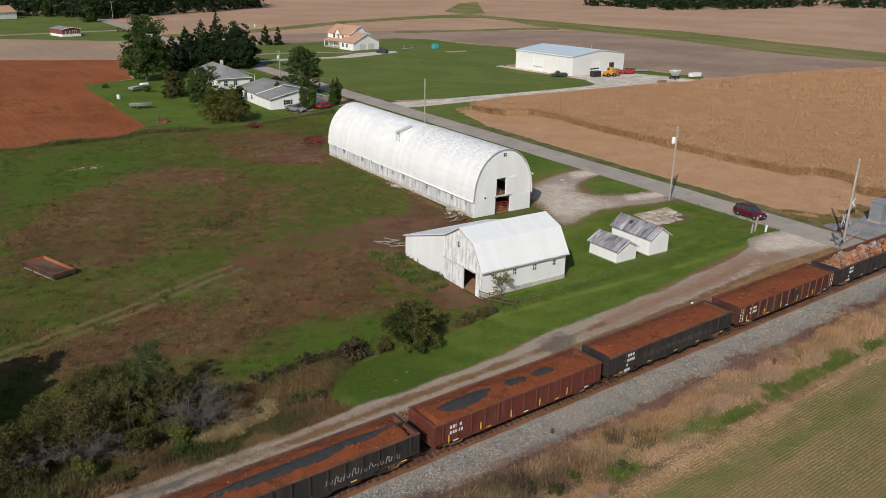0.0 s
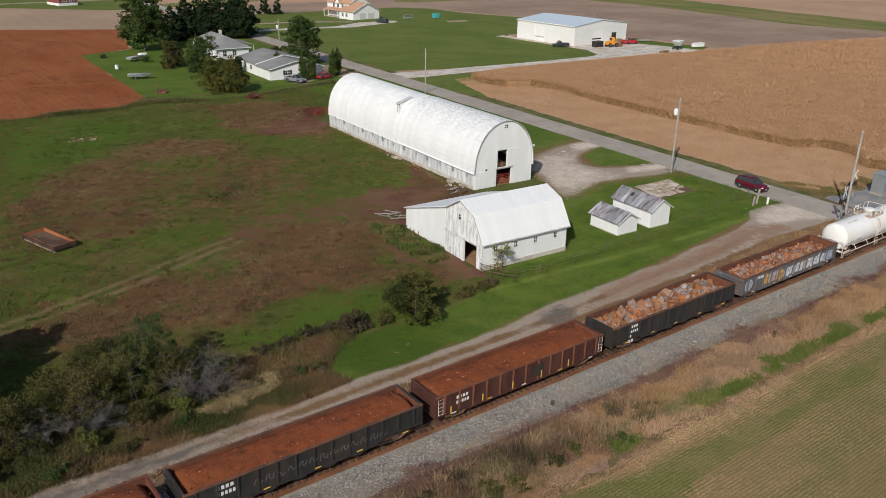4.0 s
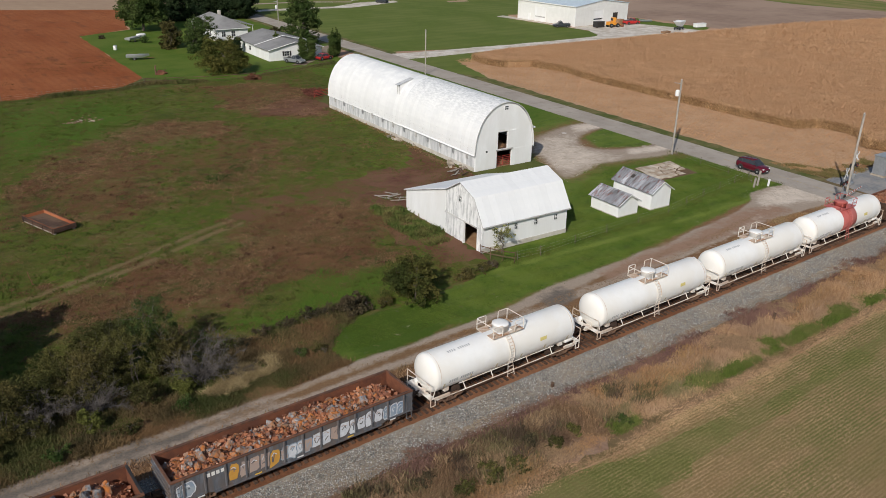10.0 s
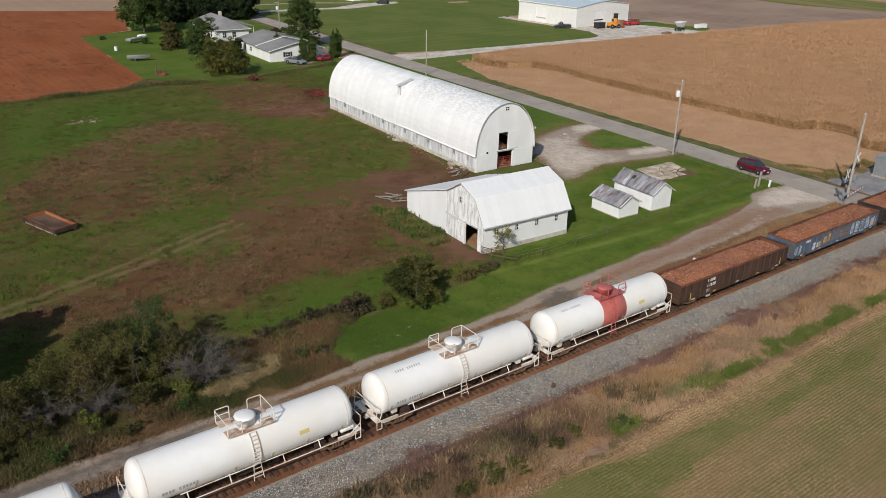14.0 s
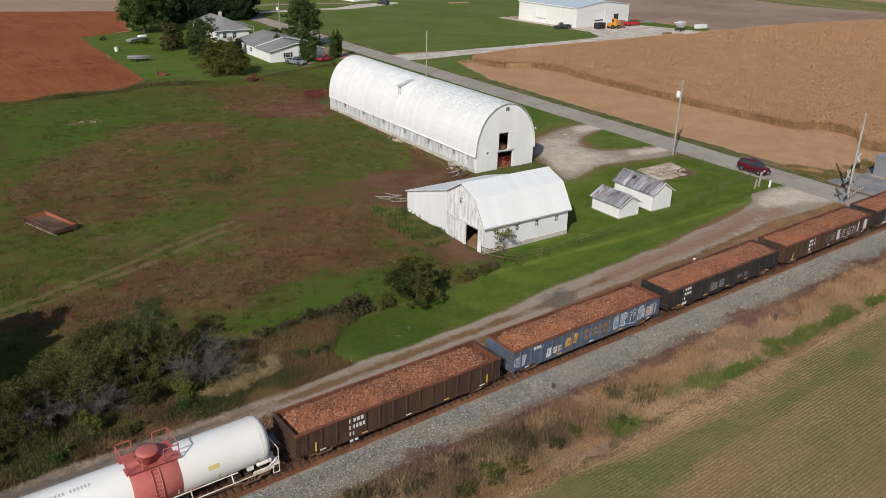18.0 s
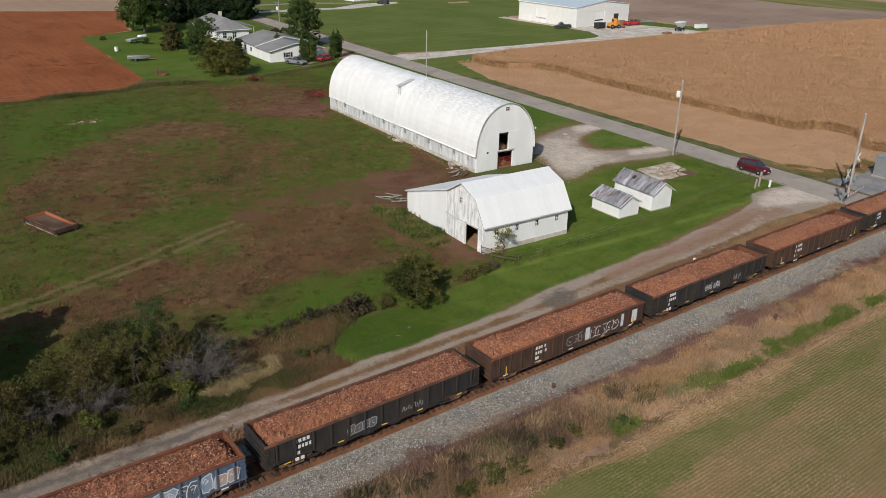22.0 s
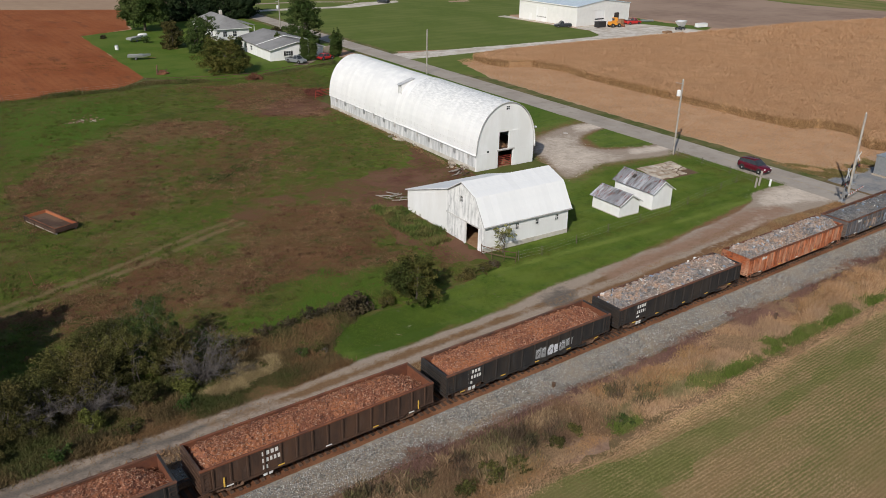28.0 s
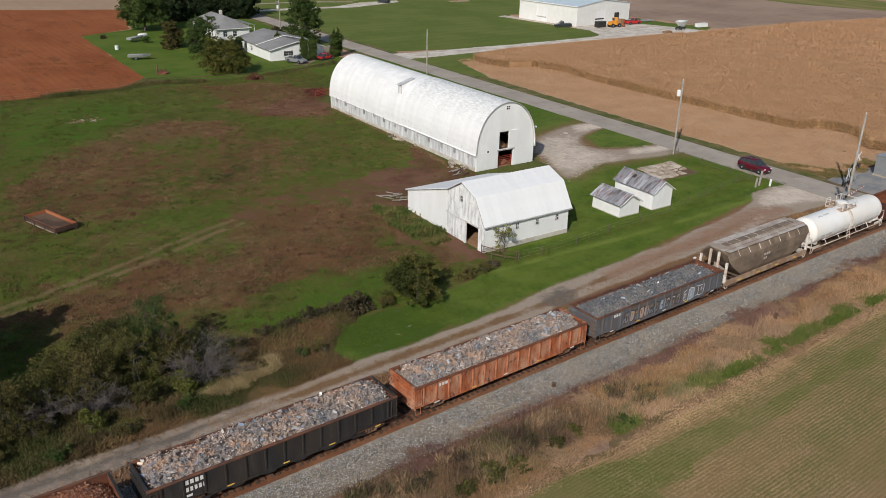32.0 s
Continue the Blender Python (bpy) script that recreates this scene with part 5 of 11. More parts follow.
def gondola(x, paint, load, label, seed, ribs=13, tall=0.0, ends=None):
    """An open gondola car, its middle at x on the track at the start."""
    rng = np.random.default_rng(seed)
    t = thing("gondola_car", pose(x, RAIL_Y, 0), label, "railcar", group="freight train")
    zt = Z_TOP + tall
    for s in (-1, 1):
        deep, reach = (1.5, 3.05) if paint is P_BLACK else (1.4, 2.0)
        shared(("side", deep), "side_wall", lambda: side_bm(zt - 0.12, deep, reach), paint, t, pose(0, s * (HW - 0.03) - 0.03, 0))
        shared(("lining", tall), "wall_lining", lambda: boxes((-LEN / 2 + 0.1, LEN / 2 - 0.1, -0.012, 0.012, 1.42, zt - 0.13)), P_INNER, t, pose(0, s * (HW - 0.075), 0), "rusted inner lining")
        shared(("rail", tall), "top_rail", lambda: boxes((-LEN / 2, LEN / 2, -0.09, 0.09, zt - 0.13, zt), bevel=0.02), P_RIM if paint in (P_BLACK, P_SLATE) else P_INNER, t, pose(0, s * (HW - 0.03), 0))
        shared(("side_sill", deep), "side_sill", lambda: boxes((-LEN / 2 + reach + 0.54, LEN / 2 - reach - 0.54, -0.06, 0.06, Z_SILL - 0.06, Z_SILL + 0.1)), paint, t, pose(0, s * (HW - 0.01), 0))
        for e in (-1, 1):
            shared(("end_sill", deep), "side_sill", lambda: boxes((-reach / 2, reach / 2, -0.06, 0.06, deep - 0.04, deep + 0.1)), paint, t, pose(e * (LEN / 2 - reach / 2 - 0.02), s * (HW - 0.01), 0))
            shared("step", "step_stirrup", lambda: rods([[(-0.2, 0, 1.5), (-0.2, 0, 0.82), (0.2, 0, 0.82), (0.2, 0, 1.5)]], 0.022, 4), paint, t, pose(e * (LEN / 2 - 0.3), s * HW, 0))
        for i in range(ribs):
            rx = -LEN / 2 + 0.75 + (LEN - 1.5) * i / (ribs - 1)
            low = Z_SILL if abs(rx) < LEN / 2 - reach - 0.4 else deep
            shared(("rib", low), "rib", lambda: rib_bm(zt, low), P_INNER if paint is P_MAROON else paint, t, pose(rx, s * HW, 0, 0, 0, 0 if s < 0 else 180))
        shared(("end", tall), "end_wall", lambda: boxes((-0.04, 0.04, -HW + 0.06, HW - 0.06, Z_SILL - 0.05, zt - 0.1), *[(0.04, 0.14, -HW + 0.06, HW - 0.06, z, z + 0.12) for z in (1.35, 1.75, 2.15, 2.55)]), paint, t, pose(s * (LEN / 2 - 0.06), 0, 0, 0, 0, 0 if s > 0 else 180))
        shared(("end_lining", tall), "end_lining", lambda: boxes((-0.01, 0.01, -HW + 0.09, HW - 0.09, 1.42, zt - 0.12)), P_INNER, t, pose(s * (LEN / 2 - 0.13), 0, 0), "rusted inner lining")
        shared(("end_rail", tall), "end_rail", lambda: boxes((-0.08, 0.08, -HW + 0.06, HW - 0.06, zt - 0.13, zt - 0.005), bevel=0.02), P_INNER if paint is P_BLUE else P_RIM if paint is P_SLATE else paint, t, pose(s * (LEN / 2 - 0.08), 0, 0))
        truck(t, s * (LEN / 2 - 2.1))
        coupler(t, s)
        for yy in (-1, 1):
            shared("ladder", "ladder", lambda: rods([[(-0.2, -0.06, z), (0.2, -0.06, z)] for z in (1.55, 1.85, 2.15, 2.45, 2.75)] + [[(-0.2, -0.06, 1.5), (-0.2, -0.06, 2.8)], [(0.2, -0.06, 1.5), (0.2, -0.06, 2.8)]], 0.016, 4), P_UNDER if paint is P_BLACK else P_CREAM if paint is P_MAROON else paint, t, pose(s * (LEN / 2 - 0.32), yy * (HW + 0.02), 0, 0, 0, 0 if yy < 0 else 180))
    shared("floor", "floor", lambda: boxes((-LEN / 2 + 0.1, LEN / 2 - 0.1, -HW + 0.06, HW - 0.06, 1.34, 1.4)), P_INNER, t)
    shared("sill", "centre_sill", lambda: boxes((-LEN / 2 + 0.1, LEN / 2 - 0.1, -0.25, 0.25, 1.0, 1.34), *[(bx - 0.1, bx + 0.1, -HW + 0.1, HW - 0.1, 1.12, 1.34) for bx in np.linspace(-7, 7, 9)]), P_UNDER, t)
    shared("brake_gear", "brake_gear", lambda: rods([[(-5, -0.9, 1.0), (5, -0.9, 1.0)], [(-1.4, -1.1, 0.95), (1.4, -1.1, 0.95)]], 0.05), P_UNDER, t)
    for i, rx in enumerate(np.linspace(-LEN / 2 + 1.6, LEN / 2 - 1.6, 5)):
        shared("reflector", "reflector", lambda: boxes((-0.22, 0.22, -0.012, 0.0, 1.27, 1.36)), P_YELLOW if i % 2 or paint is P_BLACK else P_LETTER, t, pose(rx + rng.uniform(-0.3, 0.3), -HW - 0.062, 0))
    if paint is P_BLACK:
        for bx in np.linspace(-5.2, 5.2, 6):
            shared("pad", "jacking_pad", lambda: plate([(-0.55, 1.15), (-0.3, 0.98), (0.3, 0.98), (0.55, 1.15)], (), 0.08), paint, t, pose(bx, -HW - 0.03, 0))
    if paint is P_BROWN:
        for rx in (-LEN / 2 + 1.35, LEN / 2 - 1.35):
            shared("reflector_post", "reflector", lambda: boxes((-0.05, 0.05, -0.012, 0.0, 1.35, 2.05)), P_YELLOW, t, pose(rx, -HW - 0.1, 0), "upright yellow reflector strip")
    # what it carries
    if load in ("ore", "ore_dark", "ore_low"):
        v, f = heap(rng, zt - (0.42 if load == "ore_low" else 0.3), 0.3, (0.6, 0.7), rough=0.028)
        place_mesh("load", v, f, P_ORE, t, "orange-red ore fines", smooth=True)
        if load == "ore_dark":
            for k in range(3 if paint is P_RED else 1):
                bm = bmesh.new()
                cx, rx_, ry_ = (((-4.4, 2.5, 0.72), (0.3, 1.05, 0.62), (3.3, 0.95, 0.5))[k] if paint is P_RED else (0.5, 7.0, 0.55))
                pts = []
                for a in np.linspace(0, 2 * math.pi, 40)[:-1]:
                    q = 1 + 0.12 * math.sin(2 * a + k) + 0.1 * math.sin(3 * a + 2 * k) + 0.05 * math.sin(7 * a) + rng.normal(0, 0.03)
                    pts.append((cx + rx_ * q * math.cos(a), ry_ * q * math.sin(a)))
                c = bm.verts.new((cx, 0, zt + 0.13))
                rings = []
                for rr, dz in ((0.35, 0.12), (0.7, 0.09), (1.0, 0.0)):
                    rings.append([bm.verts.new((cx + (px - cx) * rr, py * rr, zt + 0.0 + dz - 0.12 * abs(py * rr) ** 2)) for px, py in pts])
                n = len(pts)
                for i in range(n):
                    bm.faces.new((c, rings[0][i], rings[0][(i + 1) % n]))
                    for p, q in zip(rings, rings[1:]):
                        bm.faces.new((p[i], q[i], q[(i + 1) % n], p[(i + 1) % n]))
                part("dark_patch", bm, P_COKE, t, "dark fines spread on the ore", smooth=True)
        qv, qf = shards(rng, v, 900, 0.055, 0.006, 1.3)
        place_data("ore_crumble", raw_mesh("ore_crumble", qv, qf, P_CRUMB), None, t, "loose ore crumbs")["kind"] = "stuff"
    elif load in ("shred", "shred_low"):
        v, f = heap(rng, zt - 0.34, 0.42, ends or ((1.0, 1.5) if load == "shred" else (0.7, 2.6)), rough=0.05)
        place_mesh("load", v, f, P_SHRED_BED, t, "reddish shredded scrap")
        qv, qf = shards(rng, v, 15000, 0.048, 0.018, 1.8)
        place_data("scrap_layer", raw_mesh("scrap_layer", qv, qf, P_SHRED), None, t, "shredded rusty bits")["kind"] = "stuff"
    elif load in ("scrap", "scrap_low"):
        v, f = heap(rng, zt - (0.26 if load == "scrap" else 0.36), 0.5 if load == "scrap" else 0.26, (0.9, 0.9), rough=0.11 if load == "scrap" else 0.06)
        place_mesh("load", v, f, P_SCRAP_BED if load == "scrap" else P_SLAG_BED, t, "heaped mixed grey scrap")
        qv, qf = shards(rng, v, 14000, 0.045, 0.02, 2.4) if load == "scrap" else shards(rng, v, 10000, 0.04, 0.01, 1.8)
        place_data("scrap_layer", raw_mesh("scrap_layer", qv, qf, P_SCRAP if load == "scrap" else P_SLAG), None, t, "mixed metal scrap pieces")["kind"] = "stuff"
        qv, qf = shards(rng, v, 520 if load == "scrap" else 90, 0.12, 0.05, 2.2)
        place_data("sheet_scrap", raw_mesh("sheet_scrap", qv, qf, P_SHEET), None, t, "bent scrap sheets")["kind"] = "stuff"
        if load == "scrap":
            for k in range(46):
                px, py, s = rng.uniform(-LEN / 2 + 1.2, LEN / 2 - 1.2), rng.uniform(-HW + 0.45, HW - 0.45), rng.uniform(0.16, 0.36)
                pz = zt - 0.3 + 0.45 * (1 - (abs(py) / HW) ** 2.2) + rng.uniform(-0.05, 0.1)
                place_data("crushed_scrap", CRUSHED[k % 4], None, t, m=Matrix.LocRotScale((px, py, pz), Euler((rng.uniform(-0.5, 0.5), rng.uniform(-0.5, 0.5), rng.uniform(0, 6.28))), (s * rng.uniform(1.0, 1.8), s, s * rng.uniform(0.35, 0.6))))
    elif load == "rubble":
        v, f = heap(rng, zt - 0.72, 0.25, (0.6, 1.4), rough=0.1)
        place_mesh("load", v, f, P_SHRED_BED, t, "rusty debris under the lumps")
        n = 0
        qv, qf = shards(rng, v, 1500, 0.13, 0.05, 1.5)
        place_data("debris", raw_mesh("debris", qv, qf, P_SHRED), None, t, "rusty broken bits between the lumps")["kind"] = "stuff"
        while n < (175 if paint is P_BLACK else 215):
            px, py = rng.uniform(-LEN / 2 + 0.55, LEN / 2 - (1.0 if paint is P_BLACK else 1.8)), rng.uniform(-HW + 0.4, HW - 0.4)
            s = rng.choice([0.24, 0.3, 0.38, 0.46, 0.6] if paint is P_BLACK else [0.24, 0.3, 0.38, 0.46]) * rng.uniform(0.85, 1.15)
            me, _ = CHUNKS[rng.integers(0, 8)]
            pz = zt - (0.8 if paint is P_BLACK else 0.72) + (0.4 if paint is P_BLACK else 0.12) * (1 - (py / HW) ** 2) + rng.uniform(-0.15, 0.1)
            m = Matrix.LocRotScale((px, py, pz), Euler(rng.uniform(0, 6.28, 3)), (s * rng.uniform(0.8, 1.4), s, s * rng.uniform(0.6, 1.0)))
            place_data("lump", me, None, t, m=m)
            n += 1
        for k in range(90):
            px, py, s = rng.uniform(-LEN / 2 + 0.5, LEN / 2 - 0.9), rng.uniform(-HW + 0.25, HW - 0.25), rng.uniform(0.1, 0.2)
            place_data("lump", CHUNKS[rng.integers(0, 8)][0], None, t, m=Matrix.LocRotScale((px, py, zt - (0.5 if paint is P_BLACK else 0.62) + 0.15 * (1 - (py / HW) ** 2)), Euler(rng.uniform(0, 6.28, 3)), (s * 1.4, s, s * 0.7)))
    return t


def side_bm(top, deep, reach):
    """The side sheet of a gondola, deeper between the trucks."""
    a, b, c = LEN / 2 - 0.02, LEN / 2 - reach, LEN / 2 - reach - 0.5
    return plate([(-a, deep), (-b, deep), (-c, Z_SILL), (c, Z_SILL), (b, deep), (a, deep), (a, top), (-a, top)], (), 0.06)


def rib_bm(zt, low):
    bm = bmesh.new()
    box(bm, -0.07, 0.07, -0.1, 0.0, low - 0.03, zt - 0.13)
    for v in bm.verts:
        if v.co.y < -0.05:
            v.co.x *= 0.65
            if v.co.z < 2:
                v.co.y = -0.06
    return bm


def tank_car(x, label, seed, band=False):
    t = thing("tank_car", pose(x, RAIL_Y, 0), label, "railcar", group="freight train")
    TL, R_, ZC = 14.6, 1.47, 2.72
    prof = []
    for a in np.linspace(90, 8, 9):
        prof.append((R_ * math.cos(radians(a)) + 0.001, -6.55 - 0.62 * math.sin(radians(a))))
    prof += [(R_, -6.5), (R_, -3.2), (R_, 0), (R_, 3.2), (R_, 6.5)]
    for a in np.linspace(8, 90, 9):
        prof.append((R_ * math.cos(radians(a)) + 0.001, 6.55 + 0.62 * math.sin(radians(a))))
    shared("tank", "tank", lambda: lathe(prof, 40, "x"), P_WHITE, t, pose(0, 0, ZC), smooth=True)
    if band:
        part("band", lathe([(R_ + 0.004, -1.35), (R_ + 0.012, -1.34), (R_ + 0.012, 1.34), (R_ + 0.004, 1.35)], 40, "x"), P_PINK, t, "faded red band", m=pose(0.1, 0, ZC), smooth=True)
    pm = P_PINK if band else P_WHITE
    rail_m = P_PINK if band else P_CREAM
    shared(("dome", band), "manway", lambda: lathe([(0.62, 1.35), (0.62, 1.86), (0.66, 1.88), (0.66, 1.95), (0.5, 2.02), (0.1, 2.05)], 18), pm, t, pose(0.1, 0, ZC), "domed manway", True)
    shared(("deck", band), "platform", lambda: boxes((-1.5, -0.68, -0.98, 0.98, 1.4, 1.45), (0.68, 1.5, -0.98, 0.98, 1.4, 1.45), (-0.68, 0.68, -0.98, -0.68, 1.4, 1.45), (-0.68, 0.68, 0.68, 0.98, 1.4, 1.45)), P_PINK if band else P_DECK, t, pose(0.1, 0, ZC), "rust-stained walkway grating")
    z0, z1, k = 1.45, 2.3, 0.07
    for s in (-1, 1):
        shared(("cage", band), "railing", lambda: rods([[(0.6, -0.98, z0), (0.6, -0.98, z1 - k), (0.6 + k, -0.98, z1), (1.5 - k, -0.98, z1), (1.5, -0.98 + k, z1), (1.5, 0.98 - k, z1), (1.5 - k, 0.98, z1), (0.6 + k, 0.98, z1), (0.6, 0.98, z1 - k), (0.6, 0.98, z0)], [(1.48, -0.95, z0), (1.48, -0.95, z1 - 0.04)], [(1.48, 0.95, z0), (1.48, 0.95, z1 - 0.04)], [(0.6, -0.98, 1.85), (1.5, -0.98, 1.85)]], 0.032, 6), rail_m, t, pose(0.1, 0, ZC, 0, 0, 0 if s > 0 else 180))
        # side ladder curved down the tank
        arc = [(R_ + 0.08) * Vector((math.cos(a), math.sin(a))) for a in np.linspace(radians(52), radians(-30), 10)]
        rail_lines = [[(dx, -p.x, p.y) for p in arc] + [(dx * 1.5, -1.5, -1.9)] for dx in (-0.22, 0.22)]
        ladder = shared(("ladder", band), "ladder", lambda: rods(rail_lines, 0.03, 5), rail_m, t, pose(0.1, 0, ZC, 0, 0, 0 if s < 0 else 180))
        for k, (q0, q1) in enumerate([((-0.22, -p.x, p.y), (0.22, -p.x, p.y)) for p in arc] + [((-0.22 - 0.02 * j, -arc[-1].x - 0.04 * j, -0.85 - 0.28 * j), (0.22 + 0.02 * j, -arc[-1].x - 0.04 * j, -0.85 - 0.28 * j)) for j in range(4)]):
            shared(("rung", band, k), "rung", lambda: rods([[q0, q1]], 0.026, 5), rail_m, ladder)
        shared("walk_rail", "side_rail", lambda: rods([[(-TL / 2 + 0.5, -1.42, 1.22), (TL / 2 - 0.5, -1.42, 1.22)]] + [[(bx, -1.42, 1.22), (bx, -1.05, 1.75)] for bx in (-4.2, -1.6, 1.9, 4.4)] + [[(-4.6, -1.12, 1.66), (4.8, -1.12, 1.66)]], 0.04, 6), P_CREAM, t, pose(0, 0, 0, 0, 0, 0 if s < 0 else 180))
        ex = s * (TL / 2 + 0.1)
        shared("stub", "end_platform", lambda: boxes((-0.42, 0.0, -1.48, 1.48, 1.42, 1.47), (-1.75, -0.4, -1.5, -1.38, 1.3, 1.47), (-1.75, -0.4, 1.38, 1.5, 1.3, 1.47), (-1.95, -1.55, -1.05, 1.05, 1.36, 1.95), (-1.9, 0.1, -0.26, 0.26, 1.15, 1.45)), P_CREAM, t, pose(ex, 0, 0, 0, 0, 0 if s > 0 else 180))
        place_end = pose(ex, 0, 0, 0, 0, 0 if s > 0 else 180)
        shared("end_hoop", "end_railing", lambda: rods([[(-0.06, -1.45, 1.5), (-0.06, -1.45, 2.55), (-0.06, 1.45, 2.55), (-0.06, 1.45, 1.5)]], 0.035, 6), P_CREAM, t, place_end)
        for yy in (-1.45, 1.45):
            shared(("end_step", yy), "corner_step", lambda: rods([[(-0.06, yy, 1.5), (-0.06, yy, 0.85), (-0.45, yy, 0.85), (-0.45, yy, 1.5)]], 0.035, 6), P_CREAM, t, place_end)
        shared("end_brace", "railing_brace", lambda: rods([[(-0.06, -1.45, 2.0), (-0.75, -1.45, 1.5)]], 0.035, 6), P_CREAM, t, place_end)
        shared("reservoir", "air_reservoir", lambda: lathe([(0.05, -0.5), (0.2, -0.46), (0.22, -0.4), (0.22, 0.4), (0.2, 0.46), (0.05, 0.5)], 12, "x"), P_WHITE, t, pose(s * (TL / 2 - 0.75), -0.95 * s, 1.62), smooth=True)
        shared("brace", "head_brace", lambda: rods([[(-0.35, -1.3, 1.4), (-0.95, -0.95, 2.1)], [(-0.35, 1.3, 1.4), (-0.95, 0.95, 2.1)], [(-0.3, -0.5, 1.4), (-0.3, -0.5, 1.9), (-0.3, 0.5, 1.9), (-0.3, 0.5, 1.4)]], 0.035, 5), P_CREAM, t, pose(ex, 0, 0, 0, 0, 0 if s > 0 else 180))
        shared("head_seam", "head_seam", lambda: lathe([(R_ + 0.001, -0.03), (R_ + 0.012, -0.02), (R_ + 0.012, 0.02), (R_ + 0.001, 0.03)], 40, "x"), P_CREAM, t, pose(s * 6.42, 0, ZC))
        truck(t, s * (TL / 2 - 1.75))
        shared("tank_coupler", "coupler", lambda: boxes((-0.1, 0.5, -0.09, 0.09, 1.28, 1.48), (0.32, 0.54, -0.16, 0.16, 1.24, 1.52), bevel=0.02), P_UNDER, t, pose(ex, 0, 0, 0, 0, 0 if s > 0 else 180))
    shared("tank_gear", "brake_gear", lambda: boxes((-1.0, 0.2, -0.7, -0.3, 0.95, 1.2), (1.4, 1.9, -0.5, 0.5, 0.75, 1.25), (-4.5, 4.5, -0.05, 0.05, 1.05, 1.15)), P_UNDER, t)
    for k in (0, 1, 2, 3, 5, 6, 7, 8, 9, 10):
        low = shared("low_letter", "lettering_bar", lambda: boxes((0, 0.13, -0.004, 0.004, -0.12, 0.12)), P_TANK_MARK, t, None, "plain grey lettering bar")
        low.matrix_basis = Matrix.Translation((-5.7 + k * 0.2, -(R_ + 0.01) * math.cos(radians(14)), ZC - (R_ + 0.01) * math.sin(radians(14)))) @ Matrix.Rotation(radians(14), 4, "X")
    for k in range(6):
        mark = shared("mark", "reflector", lambda: boxes((-0.06, 0.06, -0.006, 0.006, -0.22, 0.22)), P_MARK, t, None, "faded yellow reflector strip")
        mark.matrix_basis = Matrix.Translation((-6.1 + k * 2.42, -(R_ + 0.007) * math.cos(radians(24)), ZC - (R_ + 0.007) * math.sin(radians(24)))) @ Matrix.Rotation(radians(24), 4, "X")
    if seed != 3:
        for k in (0, 1, 2, 3, 5, 6, 7, 8, 9, 10):
            top = shared("top_letter", "lettering_bar", lambda: boxes((0, 0.11, -0.1, 0.1, -0.004, 0.004)), P_TANK_MARK, t, None, "plain grey lettering bar")
            top.matrix_basis = Matrix.Translation((-5.2 + k * 0.19, -(R_ + 0.006) * math.sin(radians(18)), ZC + (R_ + 0.006) * math.cos(radians(18)))) @ Matrix.Rotation(radians(18), 4, "X")
    if seed % 2:
        pl = part("placard", boxes((-0.33, 0.33, -0.006, 0.006, -0.14, 0.14)), P_PALE_YELLOW, t, "faded yellow placard")
        pl.matrix_basis = Matrix.Translation((3.3, -(R_ + 0.008) * math.cos(radians(10)), ZC + (R_ + 0.008) * math.sin(radians(10)))) @ Matrix.Rotation(radians(-10), 4, "X")
    return t


